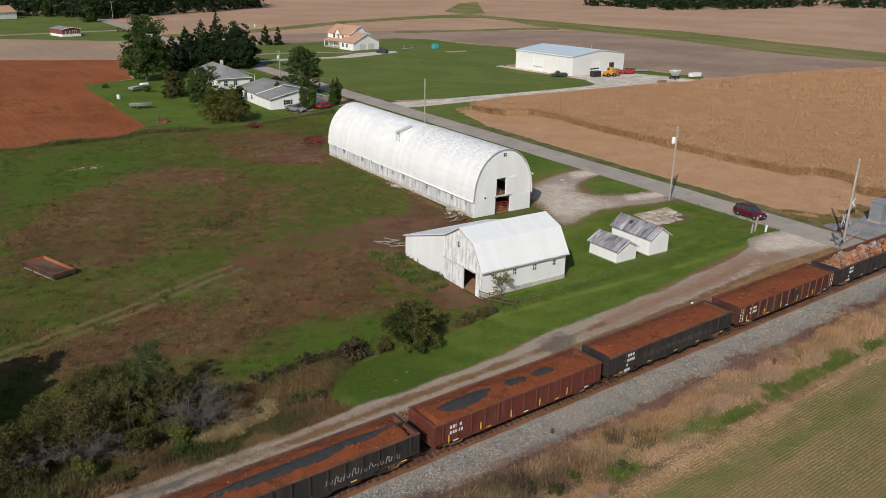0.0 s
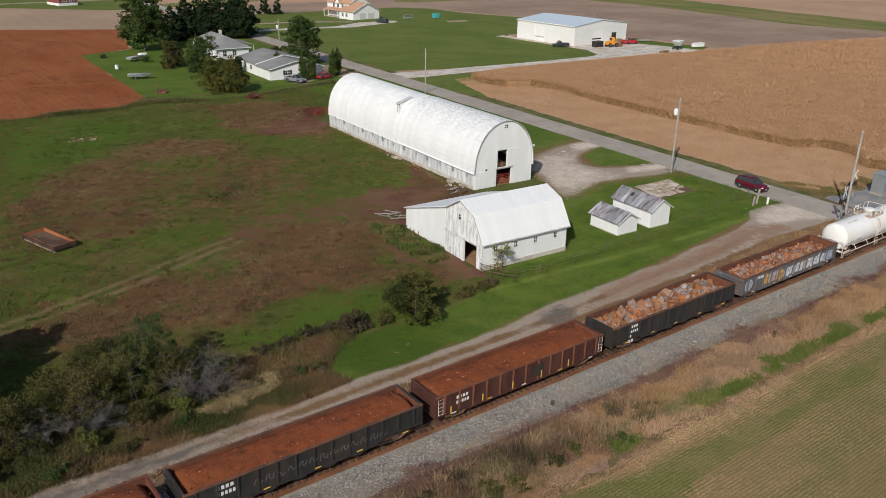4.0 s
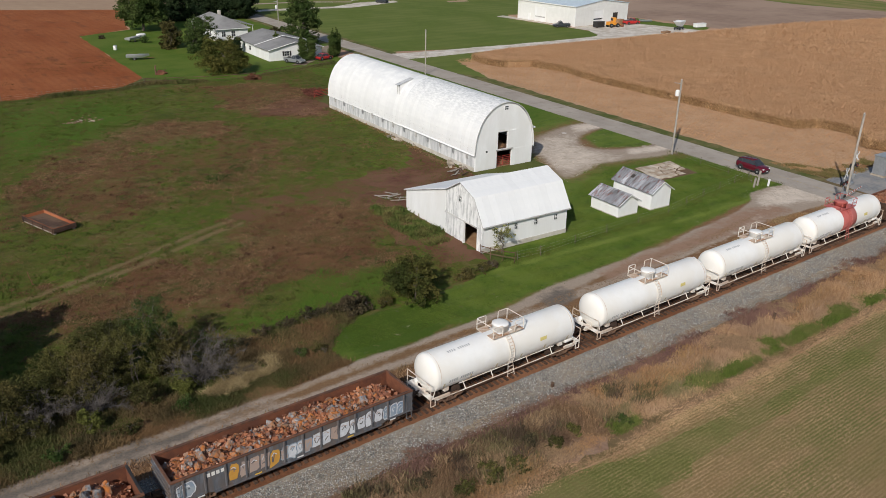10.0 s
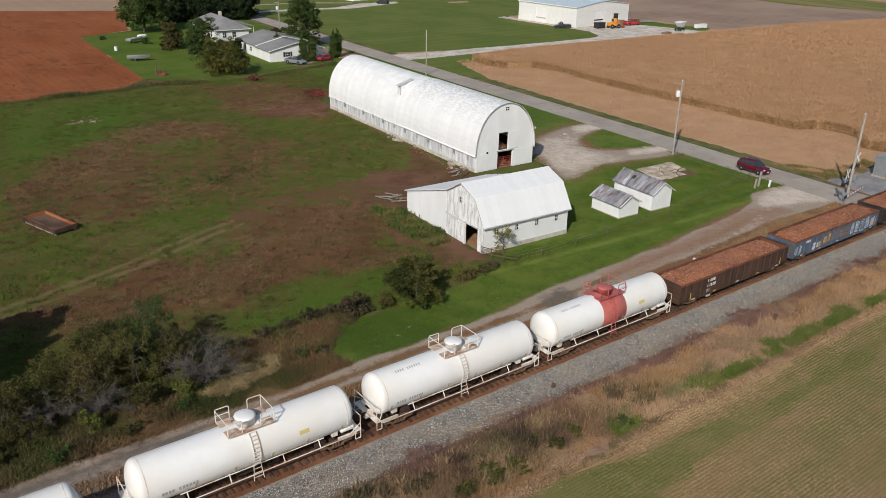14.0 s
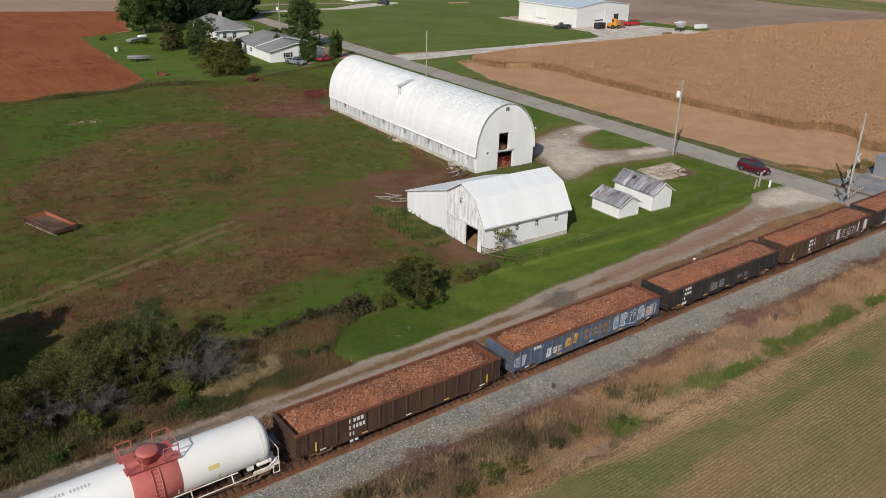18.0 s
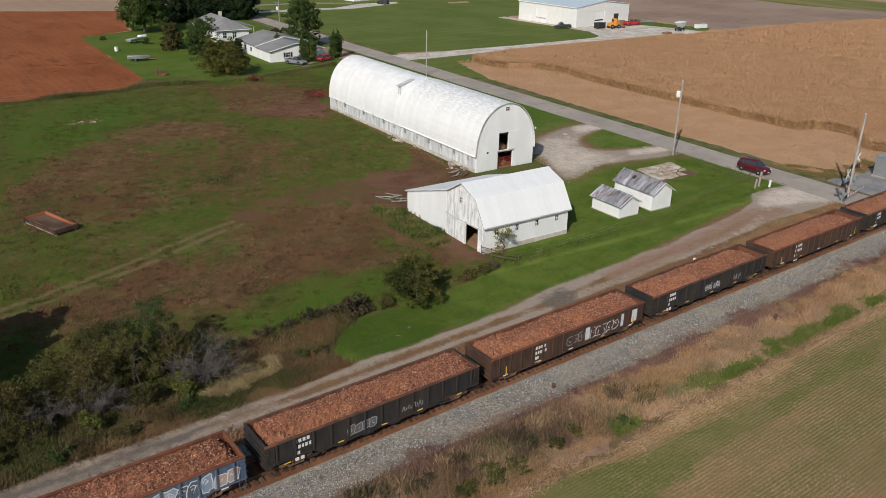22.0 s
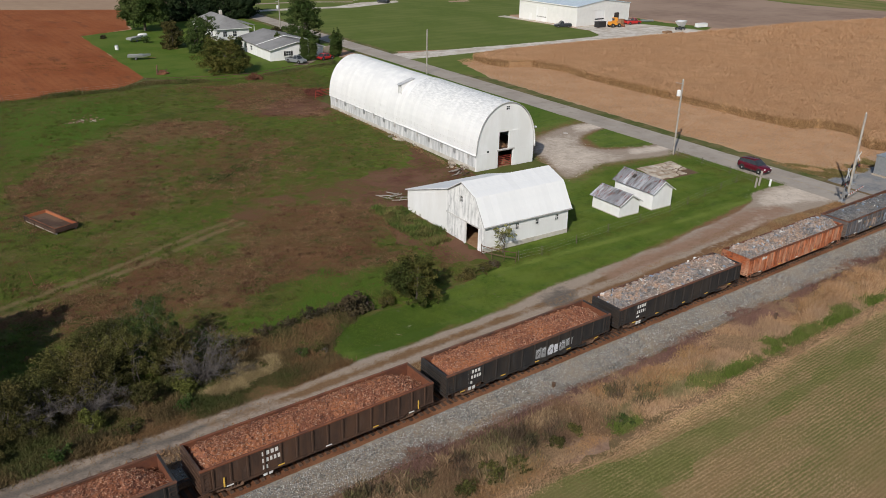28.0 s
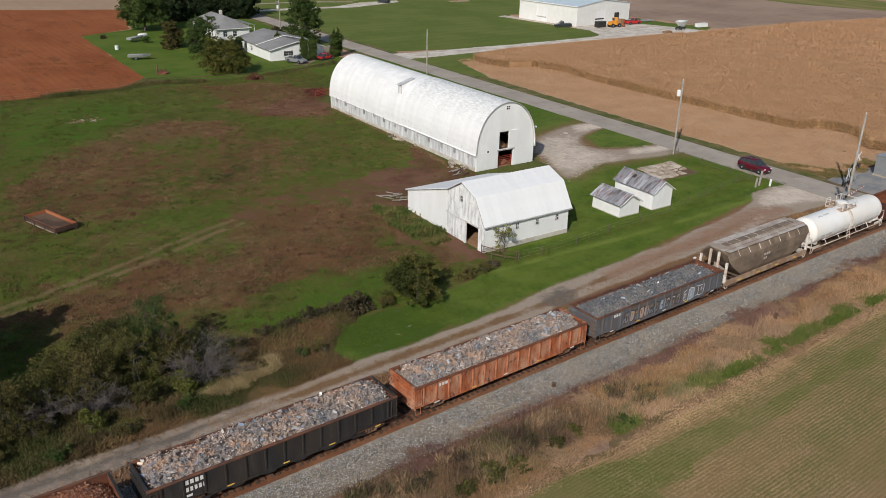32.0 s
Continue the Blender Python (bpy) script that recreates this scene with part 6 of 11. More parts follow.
def hopper_car(x, label):
    t = thing("hopper_car", pose(x, RAIL_Y, 0), label, "railcar", group="freight train")
    L2, zt, zb = 6.9, 4.35, 1.45
    sec = [(-1.28, zb), (-1.52, 2.0), (-1.58, 2.8), (-1.5, 3.6), (-1.25, 4.1), (-0.75, zt), (0.75, zt), (1.25, 4.1), (1.5, 3.6), (1.58, 2.8), (1.52, 2.0), (1.28, zb)]
    bm = bmesh.new()
    stations = [(-L2 + 2.9, 0.0), (-3.4, 0.0), (0, 0.0), (3.4, 0.0), (L2 - 2.9, 0.0)]
    rings = []
    for sx, _ in stations:
        ring = []
        for y, z in sec:
            f = min(1.0, (z - zb) / 1.9)
            ex = sx + (math.copysign(2.7, sx) * f if abs(sx) > 3.6 else 0)
            ring.append(bm.verts.new((ex, y, z)))
        rings.append(ring)
    n = len(sec)
    for p, q in zip(rings, rings[1:]):
        for i in range(n):
            bm.faces.new((p[i], p[(i + 1) % n], q[(i + 1) % n], q[i]))
    bm.faces.new(rings[0][::-1])
    bm.faces.new(rings[-1])
    bmesh.ops.recalc_face_normals(bm, faces=bm.faces[:])
    part("body", bm, P_HOPPER, t)
    part("roof", boxes((-L2 + 0.3, L2 - 0.3, -0.78, 0.78, zt, zt + 0.07), bevel=0.02), P_HOPPER_TOP, t, "paler roof sheet")
    part("hatch_trough", boxes((-L2 + 1.4, L2 - 1.4, -0.32, 0.32, zt + 0.07, zt + 0.2), bevel=0.04), P_HOPPER, t, "long loading hatch cover")
    for i in range(8):
        part("hatch_strap", boxes((-5 + i * 1.42, -4.92 + i * 1.42, -0.36, 0.36, zt + 0.07, zt + 0.225)), P_HOPPER_TOP, t)
    for s in (-1, 1):
        part("roof_walk", boxes((-L2 + 0.5, L2 - 0.5, s * 1.05 - 0.22, s * 1.05 + 0.22, zt - 0.02, zt + 0.02)), P_HOPPER_TOP, t)
        for i in range(7):
            part("walk_bracket", rods([[(-5 + i * 1.65, s * 1.1, zt - 0.03), (-5 + i * 1.65, s * 1.5, 3.75)]], 0.03, 5), P_CREAM, t)
        part("side_sill", boxes((-L2, L2, s * 1.45 - 0.08, s * 1.45 + 0.08, 1.08, 1.58)), P_HOPPER_SILL, t, "tan rust-streaked side sill")
        part("end_platform", boxes((s * L2 - 0.9, s * L2 + 0.9 - 0.9, -1.5, 1.5, 1.38, 1.48) if s > 0 else (s * L2, s * L2 + 0.9, -1.5, 1.5, 1.38, 1.48)), P_HOPPER_TOP, t)
        ex = s * (L2 - 0.05)
        for y in (-1.42, -0.45, 0.45, 1.42):
            part("end_post", boxes((ex - 0.08, ex + 0.08, y - 0.1, y + 0.1, 1.45, zt - (0.1 if abs(y) < 1 else 0.9))), P_CREAM, t, "pale end post")
        part("end_beam", boxes((ex - 0.09, ex + 0.09, -1.5, 1.5, 2.05, 2.2)), P_CREAM, t, "pale cross beam")
        part("shear_plate", plate([(s * (L2 - 0.2), 1.5), (s * (L2 - 2.6), 1.5), (s * (L2 - 0.2), 3.1)][::-s], (), 0.06), P_HOPPER_TOP, t, m=pose(0, -0.03, 0))
        part("ladder", rods([[(ex, y, 1.0), (ex, y, 2.7)] for y in (-1.45, -1.0)] + [[(ex, -1.45, z), (ex, -1.0, z)] for z in np.arange(1.1, 2.7, 0.35)], 0.025, 5), P_CREAM, t, "pale ladder")
        part("ladder", rods([[(ex, y, 1.0), (ex, y, 2.7)] for y in (1.0, 1.45)] + [[(ex, 1.45, z), (ex, 1.0, z)] for z in np.arange(1.1, 2.7, 0.35)], 0.025, 5), P_CREAM, t, "pale ladder")
        part("step_stirrup", rods([[(ex - s * 0.1, -1.5, 1.4), (ex - s * 0.1, -1.5, 0.85), (ex - s * 0.5, -1.5, 0.85), (ex - s * 0.5, -1.5, 1.4)]], 0.03, 5), P_CREAM, t)
        truck(t, s * (L2 - 1.7))
        part("coupler", boxes((-0.1, 0.62, -0.09, 0.09, 1.28, 1.48), bevel=0.02), P_UNDER, t, m=pose(s * L2, 0, 0, 0, 0, 0 if s > 0 else 180))
    for cx in (-3.2, 0, 3.2):
        bm = bmesh.new()
        box(bm, cx - 1.4, cx + 1.4, -1.2, 1.2, 0.8, zb)
        for v in bm.verts:
            if v.co.z < 1:
                v.co.x = cx + (v.co.x - cx) * 0.4
                v.co.y *= 0.5
        part("discharge_bay", bm, P_HOPPER, t)
    for rx in (-4.6, -1.5, 1.6, 4.8):
        part("reflector", boxes((rx - 0.3, rx + 0.3, -1.545, -1.535, 1.2, 1.34)), P_YELLOW, t)
    bars(t, -1.1, 2.9, [(0.3, 0.3, 0.3), (0.25, 0.25)], 0.3, P_HOPPER_TOP, y=-1.6)
    return t


# Place of each car's middle on the track at the start, front of the train first.
CARS = []


def add(car):
    CARS.append(car)
    return car


rg = np.random.default_rng(77)
MARK = [(0.22, 0.22, 0.22, 0.22), (0.18, 0.18, 0.18, 0.18, 0.18), (0.4,), (0.3, 0.3)]
c = add(gondola(18.9, P_BLACK, "ore_dark", "black gondola of ore with a dark streak", 100))
spray(c, rg, 1.0, 6.8, P_FADED, 9, 0.55, 0.09, 1.5)
c = add(gondola(36.84, P_RED, "ore_dark", "oxide-red gondola of ore with dark patches", 101))
bars(c, -7.0, 2.3, MARK[:2], 0.3)
for k in range(5):
    part("stripe", boxes((-7.2 + k * 2.9, -7.1 + k * 2.9, -HW - 0.115, -HW - 0.1, 1.35, 1.95)), P_YELLOW, c)
c = add(gondola(54.53, P_BLACK, "ore", "black gondola heaped with orange ore", 102))
bars(c, -6.4, 2.45, MARK, 0.3)
spray(c, rg, -4.2, 5.5, P_SLATE, 13, 0.5, 0.1, 1.55)
c = add(gondola(72.4, P_MAROON, "ore", "maroon gondola heaped with orange ore", 103))
bars(c, -6.6, 2.3, MARK[:2], 0.28)
for k in range(5):
    part("stripe", boxes((-7.2 + k * 2.9, -7.1 + k * 2.9, -HW - 0.115, -HW - 0.1, 1.35, 1.95)), P_YELLOW, c)
part("stencil", boxes((0.7, 1.7, -HW - 0.1, -HW - 0.085, 1.6, 2.6)), P_BLACK, c)
c = add(gondola(90.36, P_BLACK, "rubble", "black gondola of rusty slag lumps", 104))
bars(c, -6.4, 2.45, MARK, 0.3)
c = add(gondola(108.44, P_SLATE, "rubble", "slate-blue gondola of slag lumps with sprayed sides", 105))
bars(c, -6.2, 2.4, MARK[:1], 0.3)
mural(c, rg, -8.0, -6.9, 1.55, 2.55, [P_GRAF_B], P_GRAF_W, P_GRAF_W, 1.0)
mural(c, rg, -4.9, -1.6, 1.4, 2.6, [P_GRAF_P, P_GRAF_P, P_GRAF_Y], P_SLATE, P_GRAF_W, 0.62)
mural(c, rg, -1.5, 0.6, 1.4, 2.5, [P_GRAF_W, P_GRAF_P], P_GRAF_B, P_GRAF_P, 0.6)
mural(c, rg, 0.7, 5.9, 1.42, 2.6, [P_GRAF_W, P_GRAF_W, P_GRAF_P], P_SLATE, P_GRAF_P, 0.66)
mural(c, rg, 6.0, 7.6, 1.42, 2.5, [P_GRAF_B, P_SLATE], P_GRAF_W, P_GRAF_W, 0.6)
add(tank_car(125.76, "white tank car with top platform", 1))
add(tank_car(142.55, "white tank car with yellow placard", 3))
add(tank_car(158.5, "white tank car with open manway guard", 2))
add(tank_car(174.2, "white tank car with faded red band", 5, band=True))
c = add(gondola(191.0, P_BROWN, "shred", "dark brown gondola of shredded scrap", 110, ribs=15))
bars(c, -4.5, 2.4, MARK, 0.34)
c = add(gondola(208.94, P_BLUE, "shred", "faded blue gondola of shredded scrap with sprayed sides", 111, ribs=15, ends=(1.7, 0.9)))
bars(c, -6.3, 2.45, MARK[:1], 0.3)
mural(c, rg, -8.1, -7.2, 1.5, 2.5, [P_GRAF_B, P_GRAF_P], P_GRAF_W, P_GRAF_W, 0.8)
mural(c, rg, -4.9, -3.2, 1.4, 2.2, [P_GRAF_W, P_GRAF_P], P_SLATE, P_GRAF_W, 0.55)
mural(c, rg, -2.9, -1.6, 1.5, 2.6, [P_GRAF_Y], P_BLUE, P_GRAF_W, 0.6)
spray(c, rg, -1.4, 2.4, P_GRAF_O, 7, 0.42, 0.11, 1.9)
spray(c, rg, -1.4, 2.4, P_GRAF_O, 7, 0.4, 0.11, 1.42)
mural(c, rg, 2.7, 6.2, 1.4, 2.65, [P_BLUE, P_GRAF_B], P_GRAF_W, P_GRAF_W, 0.7)
mural(c, rg, 6.4, 7.9, 1.5, 2.4, [P_GRAF_P, P_BLUE], P_GRAF_W, P_GRAF_Y, 0.7)
c = add(gondola(226.9, P_BLACK, "shred_low", "black gondola of shredded scrap", 112, ends=(0.6, 0.8)))
bars(c, -6.4, 2.45, MARK, 0.3)
mural(c, rg, -2.6, -0.4, 1.4, 2.2, [P_SLATE], P_FADED, None, 0.6)
spray(c, rg, 1.6, 3.4, P_FADED, 4, 0.5, 0.08, 1.4)
c = add(gondola(244.77, P_BROWN, "shred", "dark brown gondola of shredded scrap with white paint blocks", 113, ribs=15, ends=(0.7, 0.7)))
bars(c, -4.0, 2.4, MARK, 0.3)
mural(c, rg, -0.6, 1.2, 1.6, 2.4, [P_BROWN], P_FADED, None, 0.6)
mural(c, rg, 2.0, 5.2, 1.5, 2.4, [P_BROWN], P_GRAF_W, None, 0.62)
for bx, bw in ((1.4, 0.5), (5.4, 0.5), (6.9, 0.7)):
    part("paint_block", boxes((bx, bx + bw, -HW - 0.014, -HW - 0.004, 1.5, 2.6)), P_GRAF_W, c, "white paint block")
c = add(gondola(262.68, P_BLACK, "shred_low", "weathered black gondola of shredded scrap", 114))
bars(c, -6.4, 2.45, MARK, 0.3)
spray(c, rg, -1.2, 1.2, P_GRAF_W, 7, 0.75, 0.06, 1.45)
spray(c, rg, -1.0, 1.0, P_FADED, 6, 0.6, 0.06, 1.6)
spray(c, rg, 3.2, 4.4, P_FADED, 4, 0.6, 0.07, 1.5)
c = add(gondola(280.68, P_BROWN, "shred_low", "dark brown gondola of shredded scrap", 115, ribs=15))
bars(c, -4.5, 2.4, MARK, 0.34)
c = add(gondola(298.53, P_BLACK, "shred", "black gondola of shredded scrap with sprayed letters", 116))
bars(c, -6.4, 2.45, MARK, 0.3)
mural(c, rg, 0.1, 4.0, 1.4, 2.35, [P_GRAF_W, P_FADED], P_BLACK, P_GRAF_W, 0.62)
c = add(gondola(316.36, P_BLACK, "scrap", "black gondola heaped with mixed scrap", 117))
bars(c, -6.2, 2.45, MARK, 0.34)
c = add(gondola(334.48, P_ORANGE, "scrap", "rust-orange gondola heaped with mixed scrap", 118, ribs=15))
bars(c, -6.3, 2.45, MARK[:1], 0.28)
c = add(gondola(352.29, P_SLATE, "scrap_low", "slate-blue gondola of fine grey scrap", 119, ribs=15))
bars(c, -6.3, 2.45, MARK[:1], 0.28)
mural(c, rg, -5.0, -0.6, 1.4, 2.5, [P_SLATE, P_GRAF_P, P_SLATE], P_BLACK, P_GRAF_Y, 0.6)
spray(c, rg, -5.2, 1.5, P_GRAF_B, 9, 0.6, 0.08, 1.35)
mural(c, rg, -0.4, 2.4, 1.4, 2.5, [P_SLATE, P_GRAF_B], P_BLACK, P_GRAF_W, 0.66)
mural(c, rg, 2.8, 5.6, 1.4, 2.4, [P_GRAF_B, P_SLATE, P_GRAF_W], P_GRAF_W, None, 0.7)
add(hopper_car(368.1, "grey-tan covered hopper car with pale roof"))
add(tank_car(383.3, "white tank car with top platform", 4))
add(gondola(400.2, P_MAROON, "ore", "dark maroon gondola at the train's end", 122))

# Way run by the train at each second.
RUN = [0.0, 8.78, 17.61, 26.5, 35.45, 44.45, 53.52, 62.63, 71.8, 81.0, 90.25, 99.52, 108.82, 118.14, 127.49, 136.84, 146.22, 155.62, 165.03, 174.47, 183.93, 193.42, 202.95, 212.51, 222.1, 231.74, 241.41, 251.11, 260.82, 270.55, 280.26, 289.93, 299.52]
# ---- plants ----
rng = np.random.default_rng(11)
# standing corn: dense near the road, sparser far off
near = scatter(rng, 190000, CORN[:19] + [(200, 50)])
row = np.round(near[:, 0] / 0.76) * 0.76 + rng.normal(0, 0.06, len(near))
tufts("corn_field", np.c_[row, near[:, 1]], rng.uniform(0.32, 0.58, len(near)), 0.065, 4, BLADE_CORN, rng, lean=1.0, spread=0.17, z=1.2, label="standing ripe brown corn in rows", category="corn")
edge = []
for (x0, y0), (x1, y1) in zip(CORN[:18], CORN[1:19]):
    d = math.hypot(x1 - x0, y1 - y0)
    k = int(d / 0.06)
    f = rng.uniform(0, 1, k)
    edge.append(np.c_[x0 + (x1 - x0) * f + 0.4, y0 + (y1 - y0) * f] + rng.normal(0, 0.3, (k, 2)))
edge = np.concatenate(edge)
M_CORN_EDGE = mat("corn_edge", (0.52, 0.33, 0.175), (0.36, 0.22, 0.115), (0.44, 0.275, 0.14), fine=0.4, large=0.1, place=True, island=0.5, bump=0)
for tier, size in ((0.0, 0.75), (0.55, 0.7), (1.05, 0.6)):
    tufts("corn_field", edge, rng.uniform(0.7, 1.2, len(edge)) * size, 0.06, 6, M_CORN_EDGE, rng, lean=0.55, spread=0.16, z=tier, label="paler outer rows of ripe corn", category="corn")
far = scatter(rng, 52000, [(195, 147), (220, 145.4), (248, 143.6), (273, 138.2), (300, 132), (420, 111.5), (420, 52), (199, 50)])
tufts("corn_field", far, rng.uniform(0.4, 0.7, len(far)), 0.12, 6, BLADE_CORN, rng, lean=0.8, spread=0.5, z=1.2, label="standing ripe brown corn far off", category="corn")
stub = scatter(rng, 30000, [(106.4, 55), (107.4, 80), (109.0, 106), (111, 131), (117, 151), (121, 152), (120.6, 139.5), (126.5, 136.8), (128.6, 128), (126.6, 111), (126.4, 98), (126, 84), (126.4, 71), (130.6, 68), (130.4, 61), (125, 57), (124, 54.5)])
row = np.round(stub[:, 0] / 0.76) * 0.76 + rng.normal(0, 0.1, len(stub))
tufts("corn_stubble", np.c_[row, stub[:, 1]], 0.17, 0.085, 3, BLADE_CORN, rng, lean=0.9, spread=0.16, label="corn stubble and chaff", category="stubble")

# pasture: russet weed patches, green growth and worn tracks, blended softly
RUSSET_FAR = [
    (0.5, [(16.7, 115.3), (24.8, 120.8), (34.5, 130.0), (43.7, 130.0), (49.5, 124.8), (44.7, 119.3), (36.0, 118.4), (29.8, 114.2), (29.7, 101.0), (28.0, 93.3), (22.5, 90.0), (17.5, 91.2), (11.5, 92.5), (12.0, 99.3), (15.6, 103.2)]),
    (0.35, [(29.8, 114.2), (44, 118), (52, 108), (50, 92), (40, 92), (28.0, 93.3), (29.7, 101)]),
    (0.95, [(20.4, 75.5), (23.5, 75.6), (28.1, 70.2), (27.8, 65.1), (25.2, 62.0), (20.8, 63.3), (14.5, 66.4), (0, 68.5), (2, 72.0), (11.3, 72.6), (16.8, 72.1)]),
]
RUSSET_NEAR = [
    (0.85, [(33.3, 82.0), (39.3, 83.5), (46.4, 79.8), (46.7, 70.1), (43.4, 64.4), (40.6, 61.6), (35.8, 62.9), (31.1, 63.8), (27.8, 67.7), (30.6, 76.9)]),
    (0.6, [(57.0, 154.0), (68.7, 151.2), (73.0, 139.9), (71.2, 129.3), (65.0, 119.5), (55.8, 123.8), (53.2, 133.6)]),
    (0.7, [(13.4, 108.4), (17.0, 108.0), (16.4, 102.8), (13.0, 103.0)]),
    (0.6, [(49.2, 112.4), (52.1, 110.6), (49.3, 103.7), (46.6, 105.5)]),
]
GREENER = [
    (-0.5, [(24.5, 77.3), (28.7, 79.5), (31.4, 77.7), (30.3, 73.3), (26.0, 72.8)]),
    (-0.8, [(27, 66), (31, 63.4), (40, 61), (44, 57.5), (36, 54), (24, 57), (25, 61)]),
    (-0.5, [(20, 140), (44, 152), (52, 133), (38, 133), (24, 124)]),
]
PATCHES = RUSSET_FAR + RUSSET_NEAR + GREENER
WORN = [
    (0.85, [(45.0, 86.6), (51.2, 88.6), (56.4, 89.2), (59.2, 87.8), (62.0, 82.4), (59.7, 79.2), (54.5, 79.9), (50.1, 79.4), (42.4, 82.5), (33.3, 81.0), (33.4, 84.5), (40.1, 87.4)]),
    (0.75, [(57.6, 130.8), (66.8, 135.8), (68.6, 127.4), (66.2, 120.4), (56.4, 125.0)]),
    (0.5, [(33, 90.6), (40, 88.6), (46, 86.2), (46, 88.0), (40, 90.6), (33, 92.2), (28, 91.6), (22, 88.0), (18, 85.2), (22, 87.0), (28, 90.4)]),
]
RUTS = [[(-20, 66.5), (0, 71.2), (7.4, 73.5), (11.3, 74.5), (15.8, 76.0), (19.4, 77.4), (24.0, 79.3), (28.4, 81.2), (32.5, 82.5)], [(-20, 64.8), (0, 69.6), (8.3, 72.0), (12.0, 73.1), (16.5, 74.6), (19.8, 75.8), (23.8, 77.4), (28.3, 79.5), (32.8, 80.9)]]
PASTURE = [(2, 50.5), (27, 49.5), (31, 55.5), (44, 55), (48, 59), (47, 76), (66, 80), (68, 128), (92, 160), (62, 156), (22, 159), (20, 150)]


def lumpy(p, scale, seed):
    """A smooth field over the plan, about -1 to 1."""
    r = np.random.default_rng(seed)
    out = np.zeros(len(p))
    for k in range(7):
        a, f = r.uniform(0, 6.28), scale * r.uniform(0.6, 2.2)
        out += np.sin((p[:, 0] * math.cos(a) + p[:, 1] * math.sin(a)) * f + r.uniform(0, 6.28))
    return out / 3.0


def soft_share(p, polys, width, seed):
    out = np.zeros(len(p))
    r = np.random.default_rng(seed)
    warp = np.c_[lumpy(p, 0.5, seed + 1), lumpy(p, 0.5, seed + 2)] * 1.6 + np.c_[lumpy(p, 1.9, seed + 3), lumpy(p, 1.9, seed + 4)] * 0.7
    for weight, poly in polys:
        for k in range(16):
            out += weight / 16 * inside_poly(p + warp + r.normal(0, width, 2), poly)
    return out


def layered(m, layers):
    """Lays further growth or soil over a surface: each layer (attribute, two colours, scale of its mottling, how ragged it ends)."""
    nt = m.node_tree
    N, link = nt.nodes.new, nt.links.new
    b_in = nt.nodes["Principled BSDF"].inputs["Base Color"]
    last = b_in.links[0].from_socket
    pos = N("ShaderNodeNewGeometry").outputs["Position"]

    def math_node(op, a, b):
        k = N("ShaderNodeMath")
        k.operation = op
        for s, v in zip(k.inputs, (a, b)):
            if hasattr(v, "links"):
                link(v, s)
            else:
                s.default_value = v
        return k.outputs[0]

    for at, c1, c2, scale, ragged in layers:
        an = N("ShaderNodeAttribute")
        an.attribute_name = at
        facs = []
        for sc in (scale, scale * 5.0, scale * 0.3):
            n = N("ShaderNodeTexNoise")
            n.inputs["Scale"].default_value, n.inputs["Detail"].default_value, n.inputs["Roughness"].default_value = sc, 6.0, 0.65
            link(pos, n.inputs["Vector"])
            facs.append(n.outputs["Fac"])
        edge = math_node("ADD", an.outputs["Fac"], math_node("MULTIPLY", math_node("SUBTRACT", math_node("ADD", facs[0], facs[2]), 1.0), ragged * 1.7))
        r = N("ShaderNodeMapRange")
        r.inputs[1].default_value, r.inputs[2].default_value = 0.2, 0.8
        link(edge, r.inputs[0])
        pair, mx = N("ShaderNodeMix"), N("ShaderNodeMix")
        pair.data_type = mx.data_type = "RGBA"
        pair.inputs[6].default_value, pair.inputs[7].default_value = (*c1, 1), (*c2, 1)
        r2 = N("ShaderNodeMapRange")
        r2.inputs[1].default_value, r2.inputs[2].default_value = 0.35, 0.65
        link(facs[1], r2.inputs[0])
        link(r2.outputs[0], pair.inputs[0])
        link(r.outputs[0], mx.inputs[0])
        link(last, mx.inputs[6])
        link(pair.outputs[2], mx.inputs[7])
        last = mx.outputs[2]
    link(last, b_in)


GX, GY, GS = np.arange(-30, 103, 0.55), np.arange(49, 164, 0.55), 0.55
gx, gy = np.meshgrid(GX, GY)
gp = np.c_[gx.ravel(), gy.ravel()]
share = 0.16 + soft_share(gp, PATCHES, 1.7, 60) + 0.13 * lumpy(gp, 0.35, 3) + 0.12 * lumpy(gp, 1.3, 4) + 0.07 * lumpy(gp, 3.1, 5)
worn = soft_share(gp, WORN, 0.8, 80) * (0.85 + 0.3 * lumpy(gp, 1.1, 7))
rut = np.zeros(len(gp))
for line in RUTS:
    ry = np.interp(gp[:, 0], [a for a, b in line], [b for a, b in line], right=999)
    rut = np.maximum(rut, np.exp(-((gp[:, 1] - ry) / 0.5) ** 2) * (0.95 + 0.25 * lumpy(gp, 0.6, 12)))
rut = np.clip(rut, 0, 1)
share, worn = np.clip(share, 0, 1), np.clip(worn, 0, 1)
nx, ny = len(GX), len(GY)
i0 = (np.arange(ny - 1)[:, None] * nx + np.arange(nx - 1)[None]).ravel()
cells = np.c_[i0, i0 + 1, i0 + nx + 1, i0 + nx]
cells = cells[inside_poly(gp[cells].mean(1), [(-30, 49.0), (27, 49.3), (30.5, 55.4), (36, 53.6), (44.7, 54.4), (49, 56.5), (50, 76), (66, 79.5), (67, 98), (69.5, 132), (82, 150), (94, 162), (62, 157), (21, 160), (-30, 159)])]
M_SWARD = mat("pasture_sward", (0.1, 0.148, 0.019), (0.052, 0.082, 0.012), (0.082, 0.088, 0.019), (0.112, 0.158, 0.021), spec=0.08, fine=1.3, large=0.07, place=True, bump=1.0, bscale=1.7, blotch=0.9)
